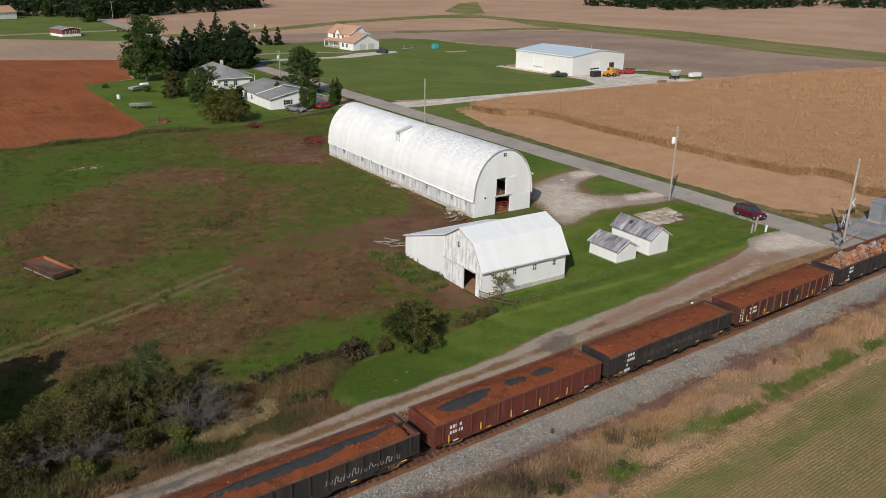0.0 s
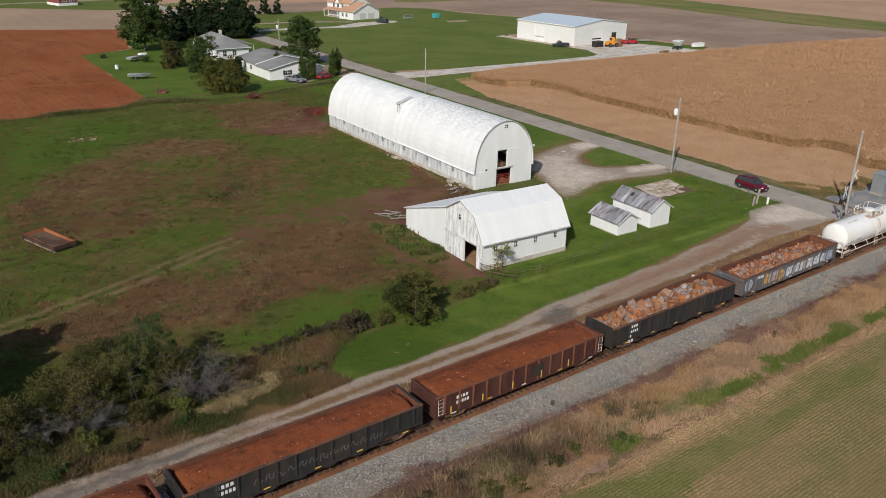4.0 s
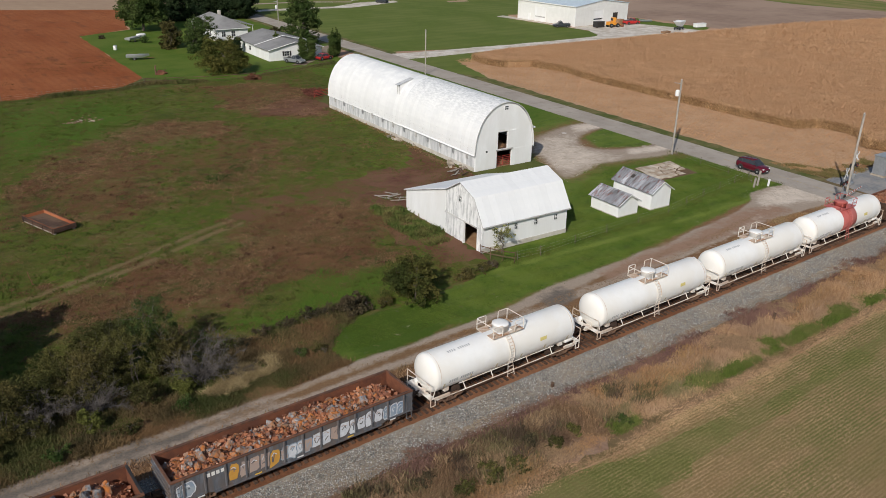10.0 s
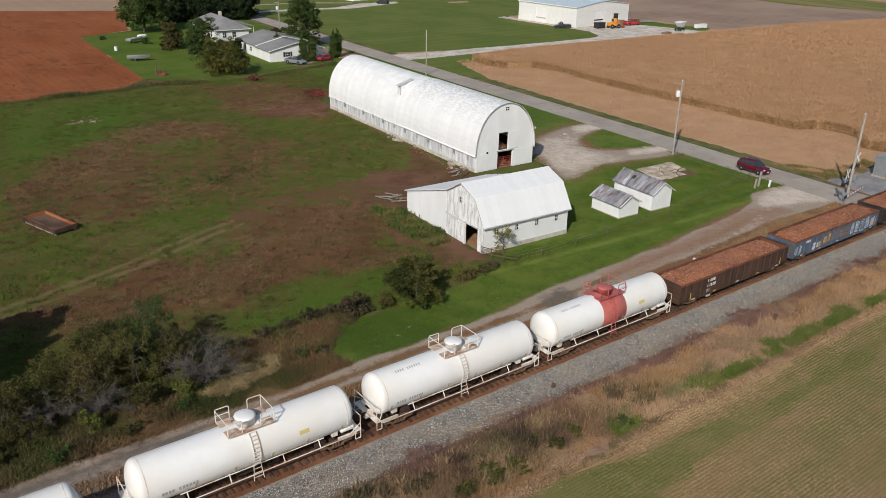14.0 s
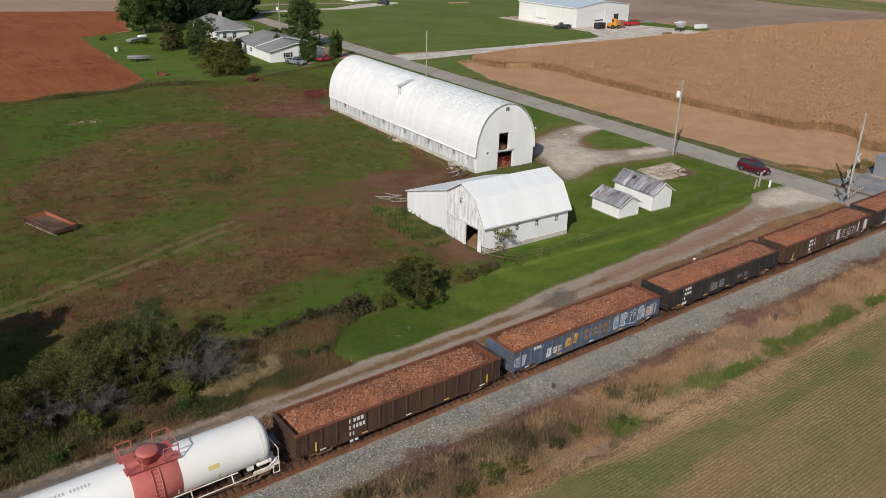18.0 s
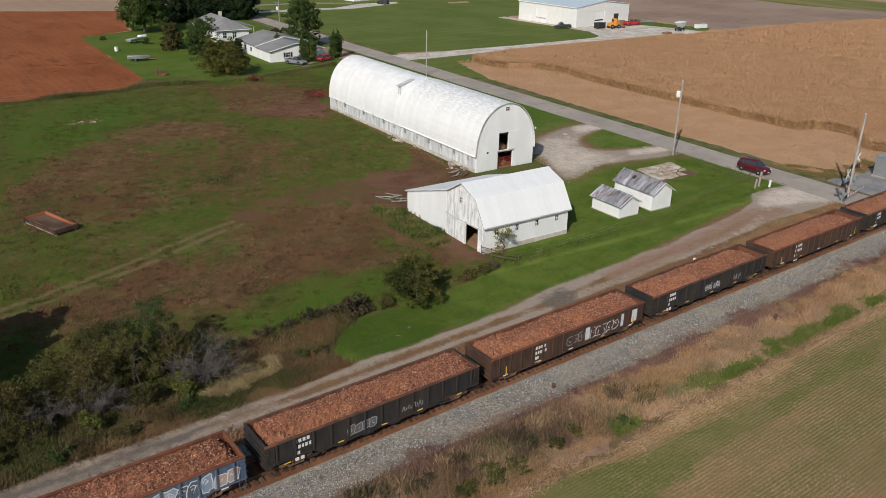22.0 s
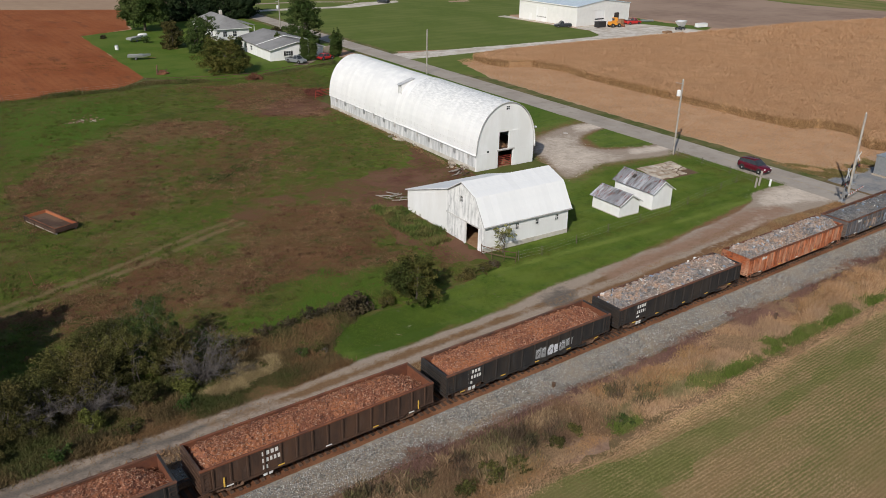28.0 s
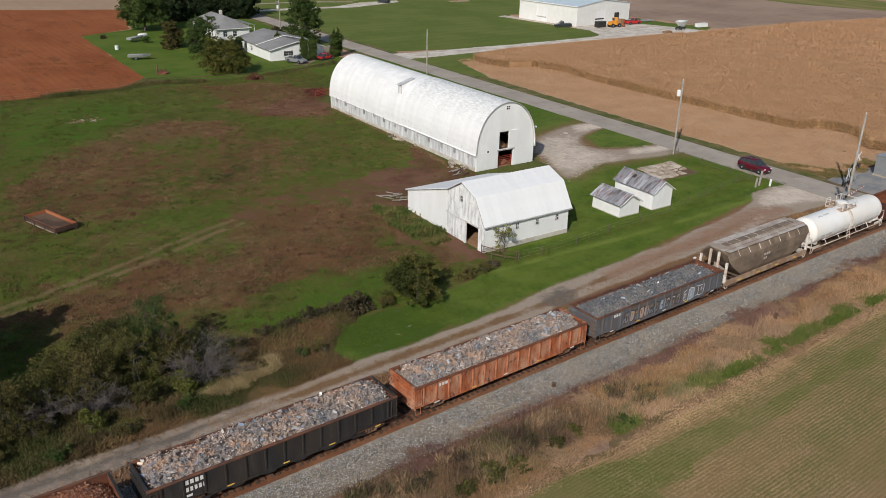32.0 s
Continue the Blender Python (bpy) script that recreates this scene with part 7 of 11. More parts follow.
layered(M_SWARD, (("tan", (0.19, 0.13, 0.066), (0.14, 0.1, 0.045), 1.5, 0.8), ("russet", (0.178, 0.09, 0.044), (0.1, 0.054, 0.026), 1.1, 1.2), ("fade", (0.18, 0.135, 0.062), (0.14, 0.118, 0.045), 1.3, 1.5), ("rank", (0.046, 0.062, 0.014), (0.062, 0.07, 0.02), 0.9, 1.6), ("lush", (0.082, 0.142, 0.018), (0.056, 0.104, 0.013), 1.0, 0.8), ("worn", (0.165, 0.088, 0.046), (0.11, 0.06, 0.034), 1.6, 0.9), ("rut", (0.2, 0.142, 0.072), (0.15, 0.108, 0.052), 2.0, 0.3)))
LUSH = [(0.85, [(21.6, 55.6), (25.1, 55.5), (30.5, 55.5), (36.3, 56.2), (39.2, 59.5), (37.8, 63.7), (32.2, 62.7), (26.9, 61.3), (23.4, 59.7), (21.2, 58.2)]), (0.75, [(20.2, 152.1), (31.2, 152.7), (43.4, 150.4), (40.1, 137.1), (29.8, 126.5), (21.4, 121.1), (14.3, 117.8)])]
me = raw_mesh("ground_pasture", np.c_[gp, 0.004 + 0.007 * np.abs(lumpy(gp, 1.4, 6)) - 0.008 * worn], cells, M_SWARD)
tan = np.clip(0.75 * soft_share(gp, [(1, [(24, 122), (34, 131), (46, 131), (52, 120), (44, 117), (34, 117)]), (0.8, [(12, 100), (26, 112), (30, 96), (22, 90)]), (0.6, [(30, 82), (46, 81), (44, 72), (34, 70)])], 2.0, 95) + 0.3 * lumpy(gp, 0.5, 96), 0, 1)
for at, val in (("russet", share), ("worn", worn), ("rut", rut), ("tan", tan), ("fade", 0.1 + 0.15 * lumpy(gp, 0.25, 97)), ("rank", 0.2 + 0.15 * lumpy(gp, 0.3, 98)), ("lush", soft_share(gp, LUSH, 1.5, 99))):
    me.attributes.new(at, "FLOAT", "POINT").data.foreach_set("value", np.clip(val, 0, 1).astype(np.float32))
tagged(new("ground_pasture", me), "rough green pasture with russet weed patches and worn tracks", "ground", kind="structure")


def at_grid(field, p):
    i = np.clip(((p[:, 0] - GX[0]) / GS).round().astype(int), 0, nx - 1)
    j = np.clip(((p[:, 1] - GY[0]) / GS).round().astype(int), 0, ny - 1)
    return field[j * nx + i]


cand = scatter(rng, 300000, PASTURE)
dist = np.hypot(cand[:, 0], cand[:, 1])
cand = cand[(rng.uniform(0, 1, len(cand)) < np.clip(75 / dist, 0.3, 1)) & (rng.uniform(0, 0.9, len(cand)) > at_grid(np.maximum(worn, rut), cand))]
sh = at_grid(share, cand) + 0.25 * lumpy(cand, 2.2, 57) + rng.normal(0, 0.3, len(cand))
russet, green = cand[sh > 0.5][:50000], cand[sh <= 0.42][:76000]
hue = lumpy(russet, 0.5, 58) + 0.6 * lumpy(russet, 2.0, 59) + rng.normal(0, 0.45, len(russet))
for sel, mt, lb in ((hue > 0.35, mat("weed_tan", (0.175, 0.112, 0.056), (0.135, 0.088, 0.044), fine=0.3, place=True, island=0.25, bump=0), "tan dead weeds in the pasture"), ((hue <= 0.35) & (hue > -0.6), BLADE_RED, "russet dead weeds in the pasture"), (hue <= -0.6, mat("weed_wine", (0.15, 0.066, 0.042), (0.1, 0.05, 0.032), fine=0.3, place=True, island=0.25, bump=0), "dark wine-brown weeds in the pasture")):
    tufts("weeds", russet[sel], np.clip(0.09 + 0.05 * lumpy(russet[sel], 0.8, 301) + 0.04 * lumpy(russet[sel], 3.0, 302), 0.04, 0.2) * rng.uniform(0.7, 1.25, sel.sum()), 0.065, 5, mt, rng, lean=0.7, spread=0.2, label=lb, category="weeds")
tufts("pasture_grass", green, rng.uniform(0.03, 0.09, len(green)), 0.09, 4, BLADE_GREEN, rng, lean=1.1, spread=0.22, label="rough green pasture grass", category="grass")
tuss = scatter(rng, 16000, PASTURE)
tuss = tuss[(at_grid(share, tuss) < 0.5) & (at_grid(worn, tuss) < 0.2) & (lumpy(tuss, 0.35, 303) + 0.6 * lumpy(tuss, 1.2, 304) > -0.2)][:2000]
tufts("tussock_grass", tuss, rng.uniform(0.12, 0.28, len(tuss)), 0.11, 12, mat("tussock", (0.066, 0.102, 0.018), (0.082, 0.115, 0.022), (0.1, 0.1, 0.03), fine=0.3, large=0.3, place=True, island=0.25, bump=0), rng, lean=0.7, spread=0.2, label="darker tussocks in the pasture", category="grass")
clump = scatter(rng, 9000, PASTURE)
clump = clump[(at_grid(share, clump) > 0.45) & (lumpy(clump, 0.6, 348) + 0.6 * lumpy(clump, 1.6, 349) > -0.1)][:1700]
tufts("weed_clumps", clump, rng.uniform(0.14, 0.34, len(clump)), 0.09, 12, mat("clump_weed", (0.12, 0.062, 0.038), (0.085, 0.046, 0.03), (0.15, 0.088, 0.048), fine=0.3, large=0.3, place=True, island=0.35, bump=0), rng, lean=0.6, spread=0.2, label="taller dark russet weed clumps in the pasture", category="weeds")
some = scatter(rng, 60000, PASTURE)
some = some[(lumpy(some, 0.25, 77) + 0.5 * lumpy(some, 1.1, 78) > -0.15) & (at_grid(share, some) > 0.4)][:17000]
tufts("dry_stalks", some, rng.uniform(0.1, 0.3, len(some)), 0.035, 5, mat("pale_stalk", (0.3, 0.185, 0.11), (0.22, 0.135, 0.082), fine=0.3, place=True, island=0.3, bump=0), rng, lean=1.1, spread=0.25, label="pale dry weed stalks", category="weeds")

dock = np.concatenate([rng.normal((37.1, 97.3), (0.8, 1.1), (46, 2)), rng.normal((40.5, 99.5), (0.7, 0.8), (20, 2))])
tufts("dock_weeds", dock, rng.uniform(0.15, 0.45, len(dock)), 0.11, 8, mat("dock_leaf", (0.055, 0.078, 0.022), (0.04, 0.058, 0.018), (0.085, 0.08, 0.03), fine=0.5, large=0.3, place=True, island=0.35, bump=0), rng, lean=0.7, spread=0.25, label="dark leafy dock weeds in the pasture", category="weeds")

# bank between the railway and the crop field
bank = scatter(rng, 70000, [(14, 29.0), (48, 29.4), (120, 29.2), (120, 34.4), (45, 34.6), (14, 34.9)])
mixn = lumpy(bank, 0.45, 5) + 0.5 * lumpy(bank, 1.5, 6) + rng.normal(0, 0.4, len(bank))
bank_keep = lumpy(bank, 0.9, 92) + 0.5 * lumpy(bank, 2.4, 93) + rng.normal(0, 0.15, len(bank)) > -0.6
tufts("bank_stubble", bank[~bank_keep], 0.12, 0.06, 6, mat("low_straw", (0.287, 0.19, 0.115), (0.207, 0.138, 0.0862), (0.345, 0.23, 0.138), fine=0.3, large=0.3, place=True, island=0.3, bump=0), rng, lean=1.0, spread=0.22, label="low trampled grass on the bank", category="grass")
bank, mixn = bank[bank_keep], mixn[bank_keep]
yy = bank[:, 1]
hgt = 0.5 * np.clip(0.25 + 0.75 * np.sin(np.clip((yy - 28.6) / 6.3, 0, 1) * math.pi), 0.15, 1.0) * rng.uniform(0.4, 1.15, len(bank)) * (0.8 + 0.55 * lumpy(bank, 1.1, 91))
hgt = np.clip(hgt, 0.06, 1.0)


def ragged(p, poly, seed, amount=0.5, loose=0.25):
    """Which points lie in a plan shape whose edge is broken up."""
    r = np.random.default_rng(seed)
    return inside_poly(p + np.c_[lumpy(p, 0.9, seed), lumpy(p, 0.9, seed + 1)] * amount + r.normal(0, loose, p.shape), poly)


BARE = [(33.3, 31.0), (35.2, 30.7), (36.9, 29.4), (35.8, 28.5), (33.3, 28.9), (31.4, 29.3)]
zone_bare = ragged(bank, BARE, 320, 0.4, 0.2)
zone_g = ragged(bank, [(46.0, 30.3), (47.3, 29.2), (51.2, 29.0), (54.8, 28.6), (58.6, 29.0), (63.7, 29.4), (67.5, 29.1), (73.6, 29.2), (120, 29.4), (120, 30.2), (75.5, 30.2), (69.2, 30.3), (63.8, 30.6), (61.3, 30.8), (55.6, 30.6), (50.5, 30.1), (48.2, 30.5)], 322, 0.3, 0.18) & (mixn > -1.3)
zone_g |= ragged(bank, [(37.2, 30.4), (38.3, 30.6), (40.2, 29.7), (39.5, 28.9), (37.6, 29.1)], 324, 0.3, 0.15)
zone_p = ragged(bank, [(14, 33.8), (30.1, 34.1), (33.8, 34.4), (36.3, 33.7), (41.3, 33.4), (46.0, 33.2), (51.9, 33.1), (59.5, 32.7), (65.3, 32.4), (67.1, 33.6), (80, 34.2), (120, 34.2), (120, 36), (14, 36)], 326, 0.5, 0.3) & (mixn > -1.0)
zone_t = ragged(bank, [(37.3, 33.8), (41.2, 34.0), (45.3, 33.4), (49.2, 33.6), (53.6, 33.0), (51.2, 32.0), (46.8, 31.7), (44.0, 31.2), (41.0, 31.8), (37.8, 32.6)], 328, 0.5, 0.35) | (ragged(bank, [(66.5, 34.0), (78.4, 35.1), (120, 35.2), (120, 31.4), (78.1, 31.0), (71.8, 31.2), (62, 31.4)], 330, 0.6, 0.3) & (mixn > -0.45))
zone_t |= ragged(bank, [(14, 30.0), (28.0, 30.2), (31.0, 30.3), (33.1, 28.9), (36.8, 28.6), (36, 28.2), (14, 28.2)], 332, 0.5, 0.3)
zone_o = ragged(bank, [(46.8, 32.0), (50.9, 32.3), (50.5, 30.4), (47.5, 29.6), (45.3, 29.9), (42.1, 30.9), (40.2, 29.5), (38.2, 30.4), (42, 31.8)], 334, 0.5, 0.35) | ((bank[:, 0] < 34) & (mixn < -0.55))
west = bank[:, 0] + 4 * lumpy(bank, 0.35, 17) + rng.normal(0, 1.5, len(bank)) < 41
zone_g &= ~zone_bare
zone_t &= ~zone_g & ~zone_bare & (rng.uniform(0, 1, len(bank)) < 0.7)
zone_p &= ~zone_t & ~zone_g
zone_o &= ~zone_t & ~zone_p & ~zone_g & ~zone_bare
rest = ~(zone_g | zone_t | zone_p | zone_o | zone_bare)
zone_w, zone_b = rest & west, rest & ~west
tufts("bank_stubble", bank[zone_bare][:420], 0.08, 0.05, 5, BLADE_TAN, rng, lean=1.0, spread=0.2, label="thin straw on bare pinkish soil", category="grass")
zone("bank_bare_soil", BARE, 0.012, mat("pink_soil", (0.3, 0.19, 0.135), (0.2, 0.125, 0.088), (0.35, 0.24, 0.17), fine=3, large=0.5, place=True, bump=0.5, bscale=8), "bare pinkish soil on the bank", jag=0.35, step=0.6)
tufts("bank_weeds", bank[zone_w], hgt[zone_w] * 1.1, 0.042, 8, mat("brown_weed", (0.205, 0.13, 0.088), (0.135, 0.088, 0.064), (0.23, 0.145, 0.085), fine=0.3, large=0.15, place=True, island=0.35, bump=0), rng, lean=0.35, spread=0.2, label="tall dark brown weeds on the bank", category="weeds")
tufts("bank_rank_grass", bank[zone_o], hgt[zone_o] * 0.9, 0.042, 8, mat("bank_olive", (0.21, 0.185, 0.09), (0.165, 0.142, 0.07), (0.27, 0.205, 0.115), fine=0.3, large=0.2, place=True, island=0.3, bump=0), rng, lean=0.4, spread=0.2, label="olive rank growth on the bank", category="grass")
tufts("bank_weeds", bank[zone_p], hgt[zone_p] * 0.6 + 0.06, 0.042, 8, BLADE_PURPLE, rng, lean=0.5, spread=0.2, label="purplish-brown weeds beside the ballast", category="weeds")
tufts("bank_grass_green", np.repeat(bank[zone_g], 2, 0) + rng.normal(0, 0.12, (2 * zone_g.sum(), 2)), 0.26 * rng.uniform(0.5, 1.3, 2 * zone_g.sum()), 0.055, 7, mat("bank_green", (0.105, 0.145, 0.03), (0.08, 0.115, 0.024), (0.15, 0.16, 0.05), fine=0.6, large=0.3, place=True, island=0.4, bump=0), rng, lean=0.5, spread=0.16, label="green growth at the field's edge", category="grass")
tufts("bank_grass_dry", bank[zone_t], hgt[zone_t], 0.042, 8, BLADE_TAN, rng, lean=0.4, spread=0.22, label="tall tan dry grass on the bank", category="grass")
tufts("bank_weeds", bank[zone_b], hgt[zone_b] * 1.1, 0.042, 8, mat("grey_weed", (0.415, 0.278, 0.178), (0.295, 0.19, 0.122), (0.46, 0.288, 0.163), fine=0.3, large=0.15, place=True, island=0.3, bump=0), rng, lean=0.35, spread=0.2, label="tall grey-brown weeds on the bank", category="weeds")
tall = scatter(rng, 9000, [(18, 29.6), (30, 29.9), (44, 30.6), (46, 33.4), (36, 34.0), (18, 34.6)])
tall = tall[~inside_poly(tall, BARE)]
th = lumpy(tall, 0.8, 351) + 0.7 * lumpy(tall, 1.9, 352)
tufts("bank_tall_weeds", tall[th > 0.6][:520], rng.uniform(0.35, 0.8, len(tall[th > 0.6][:520])), 0.05, 9, mat("dark_tall_weed", (0.135, 0.092, 0.064), (0.095, 0.07, 0.05), (0.13, 0.112, 0.055), fine=0.3, large=0.4, place=True, island=0.4, bump=0), rng, lean=0.35, spread=0.2, label="dark tall weed stands on the bank", category="weeds")
tufts("bank_tall_weeds", tall[th < -0.6][:600], rng.uniform(0.35, 0.7, len(tall[th < -0.6][:600])), 0.045, 8, mat("pale_tall_weed", (0.36, 0.25, 0.15), (0.27, 0.18, 0.105), fine=0.3, large=0.4, place=True, island=0.35, bump=0), rng, lean=0.45, spread=0.22, label="pale seeded grass stands on the bank", category="weeds")
straw = scatter(rng, 12000, [(14, 28.2), (29.9, 28.2), (35.6, 27.6), (44.5, 27.4), (50.5, 26.8), (53.3, 27.2), (58.3, 27.8), (65.2, 27.8), (120, 27.5), (120, 29.4), (66, 28.9), (55.8, 28.9), (47.4, 28.9), (44.4, 29.2), (39.4, 28.7), (35.7, 28.2), (33.1, 28.8), (31, 30.1), (14, 30)])
tufts("field_edge_straw", straw, 0.09, 0.045, 8, mat("edge_straw", (0.52, 0.34, 0.2), (0.42, 0.265, 0.15), (0.34, 0.205, 0.12), fine=0.3, large=0.3, place=True, island=0.3, bump=0), rng, lean=1.2, spread=0.3, label="flattened straw along the field", category="grass")

rim = scatter(rng, 15000, [(14, 34.3), (120, 34.0), (120, 36.2), (14, 36.4)])
rim = rim[lumpy(rim, 0.8, 101) + 0.6 * lumpy(rim, 2.2, 102) + 0.9 > (rim[:, 1] - 34.3) * 1.35 + rng.normal(0, 0.25, len(rim))]
tufts("bank_weeds", rim, rng.uniform(0.06, 0.24, len(rim)), 0.05, 6, mat("rim_weed", (0.17, 0.092, 0.08), (0.12, 0.068, 0.062), (0.22, 0.132, 0.098), fine=0.3, large=0.4, place=True, island=0.3, bump=0), rng, lean=0.8, spread=0.2, label="low purplish weeds creeping onto the ballast", category="weeds")

# verge between the railway and the lane, and beyond the lane
verge = scatter(rng, 12000, [(-6, 42.9), (96, 43.4), (86, 47.2), (70, 45.2), (60, 44.5), (45, 44.6), (20, 45.2), (-6, 45.4)])
tufts("verge_grass", verge, rng.uniform(0.08, 0.3, len(verge)), 0.06, 5, mat("verge_blade", (0.269, 0.157, 0.0896), (0.202, 0.112, 0.0672), (0.291, 0.196, 0.112), fine=0.3, large=0.3, place=True, island=0.3, bump=0), rng, lean=0.5, spread=0.2, label="dry grass between railway and lane", category="grass")
mid = scatter(rng, 6000, [(-6, 46.8), (45, 46.1), (60, 46.0), (74, 47.4), (84, 49.3), (84, 49.9), (74, 48.3), (60, 46.8), (45, 46.9), (-6, 47.7)])
tufts("lane_grass", mid[:2200], 0.07, 0.06, 4, BLADE_BROWN, rng, lean=0.8, spread=0.16, z=0.022, label="dry grass on the lane's crown", category="grass")
BLADE_DULL = mat("dull_weed", (0.118, 0.088, 0.042), (0.078, 0.062, 0.031), (0.15, 0.104, 0.052), fine=0.3, large=0.2, place=True, island=0.35, bump=0)
BLADE_RANK = mat("rank_green", (0.082, 0.092, 0.03), (0.058, 0.068, 0.023), (0.115, 0.1, 0.042), fine=0.3, large=0.2, place=True, island=0.35, bump=0)
PALE = [(16.3, 50.1), (18.1, 50.6), (20.9, 53.0), (22.8, 52.0), (22.3, 50.4), (19.2, 49.4), (17.0, 49.3)]
beyond = scatter(rng, 52000, [(-6, 47.1), (3, 47.4), (5.5, 47.7), (13, 47.4), (22, 47.5), (27.4, 47.8), (26.9, 48.6), (26.9, 50.3), (27.9, 51.8), (29.2, 52.8), (31.0, 53.6), (33, 57), (26, 57), (22, 55.5), (14, 53.5), (-6, 54)])
beyond = beyond[~inside_poly(beyond, PALE) | (rng.uniform(0, 1, len(beyond)) < 0.25)]
sc = lumpy(beyond, 0.6, 31) + rng.normal(0, 0.35, len(beyond))
RUSTY = (inside_poly(beyond, [(21, 55.8), (27.3, 56), (30.6, 55.2), (28.2, 52.6), (25.5, 51.8), (22.7, 52.7)]) & (sc > -0.2)) | ((beyond[:, 1] < 48.5 + 0.3 * lumpy(beyond, 0.7, 343)) & (beyond[:, 0] > 8)) | inside_poly(beyond, [(22.8, 50.6), (25.8, 51.4), (26.8, 50.2), (25.6, 49.6), (23.4, 49.8)])
for sel, mt, h, nm, lb in ((RUSTY & (sc > -0.3), mat("rust_weed", (0.185, 0.112, 0.056), (0.13, 0.08, 0.043), (0.21, 0.142, 0.07), fine=0.3, large=0.3, place=True, island=0.3, bump=0), 0.24, "weeds", "rust-brown weeds beside the lane"), (~RUSTY & (sc > 0.1), BLADE_DULL, 0.28, "weeds", "dull brown weeds beside the lane"), ((~RUSTY & (sc <= 0.1)) | (RUSTY & (sc <= -0.3)), BLADE_RANK, 0.24, "rank_grass", "green rank grass beside the lane")):
    tufts(nm, beyond[sel], h * np.clip(1.0 + 0.7 * lumpy(beyond[sel], 1.0, 305), 0.3, 2.2) * rng.uniform(0.5, 1.3, sel.sum()), 0.045, 6, mt, rng, lean=0.5, spread=0.2, label=lb, category="grass")
pale = scatter(rng, 7000, PALE)
pale = pale[lumpy(pale, 1.2, 19) > -0.35]
tufts("dry_grass", pale, rng.uniform(0.15, 0.5, len(pale)), 0.03, 7, mat("straw_grass", (0.446, 0.344, 0.189), (0.338, 0.257, 0.135), (0.243, 0.182, 0.0945), fine=0.5, large=0.3, place=True, island=0.35, bump=0), rng, lean=0.7, spread=0.2, label="clump of pale dry grass", category="grass")

# lane, farmyard gravel and the mown strip, blended into each other
LANE = [(-40, 44.6), (3, 45.0), (10, 45.1), (20, 45.2), (30, 45.2), (45, 45.5), (50, 45.8), (60, 46.0), (70, 46.6), (85, 47.4), (98, 46.4), (99, 53.4), (94.6, 54.8), (90.8, 54.6), (88, 52.4), (80, 51.0), (70, 49.9), (60, 49.4), (50, 49.0), (43, 48.0), (38, 47.7), (31, 47.7), (22, 47.35), (13, 47.3), (5.5, 47.5), (3, 47.3), (-40, 47.0)]
YARD = [(74.4, 71.6), (78, 78.1), (80.5, 84.5), (84.4, 88.5), (88, 90.6), (97, 92.5), (101, 92), (99.4, 88.4), (94.5, 87.4), (91, 85.7), (88.1, 81.8), (90.6, 78.6), (95, 77.0), (101, 76.2), (101, 72.0), (95.5, 72.0), (90.6, 73.1), (83.3, 74.7), (79, 73)]
LX, LY, LS = np.arange(-8, 102.2, 0.4), np.arange(43.2, 98, 0.4), 0.4
lx, ly = np.meshgrid(LX, LY)
lp = np.c_[lx.ravel(), ly.ravel()]


def at_lane(field, p):
    i = np.clip(((p[:, 0] - LX[0]) / LS).round().astype(int), 0, len(LX) - 1)
    j = np.clip(((p[:, 1] - LY[0]) / LS).round().astype(int), 0, len(LY) - 1)
    return field[j * len(LX) + i]


def narrow(p, poly, width, seed):
    r = np.random.default_rng(seed)
    out = np.zeros(len(p))
    warp = np.c_[lumpy(p, 0.6, seed), lumpy(p, 0.6, seed + 1)] * 0.16
    for k in range(26):
        out += inside_poly(p + warp + r.normal(0, width, 2), poly) / 26
    return out


lane_mid = np.interp(lp[:, 0], [-40, 3, 20, 45, 60, 74, 85, 98], [45.5, 46.3, 46.25, 46.6, 47.8, 48.4, 49.0, 49.4])
f_lane = np.maximum(narrow(lp, LANE, 0.16, 201), narrow(lp, YARD, 0.6, 203))
south = (lp[:, 1] < lane_mid) | ((lp[:, 0] < 27) & (lp[:, 1] < 60))
f_brown = np.maximum(south * 1.0, narrow(lp, [(73, 70.5), (76, 80), (80, 87), (84, 90.6), (88, 93), (102, 95), (102, 70), (95, 70.6), (84, 73)], 1.2, 205) * 0.75)
f_brown *= 1 - narrow(lp, [(90.2, 80.4), (92, 85.2), (96, 87.2), (99.8, 88.0), (99.8, 76.8), (95, 77.6)], 0.4, 225)
f_lane *= 1 - narrow(lp, [(90.6, 80.6), (92, 84.8), (96, 86.8), (99.8, 87.6), (99.8, 77.2), (95, 78)], 0.4, 227)
f_brown = np.maximum(f_brown, narrow(lp, [(28, 47), (60, 48), (75, 49), (90, 51), (96, 52), (97, 54), (90, 53.2), (75, 51.2), (58, 49.5), (48, 49.2), (40, 48.2), (28, 48.0)], 0.2, 207) * (0.45 + 0.35 * np.clip((lp[:, 0] - 62) / 14, 0, 1)))
tip = 1 - narrow(lp, [(27.0, 50.3), (27.5, 51.9), (28.6, 53.0), (30.1, 53.6), (35, 53.5), (46, 54.2), (46, 47.0), (29.3, 47.4), (27.6, 48.6)], 0.22, 235)
f_brown = np.maximum(f_brown, tip * (lp[:, 0] < 44) * (lp[:, 1] > 48) * 0.35)
f_mid = np.exp(-((lp[:, 1] - lane_mid) / 0.42) ** 2) * np.clip((88 - lp[:, 0]) / 12, 0, 1) * np.clip((lp[:, 0] - 12) / 8, 0, 1) * (1.15 + 0.35 * lumpy(lp, 0.7, 209))
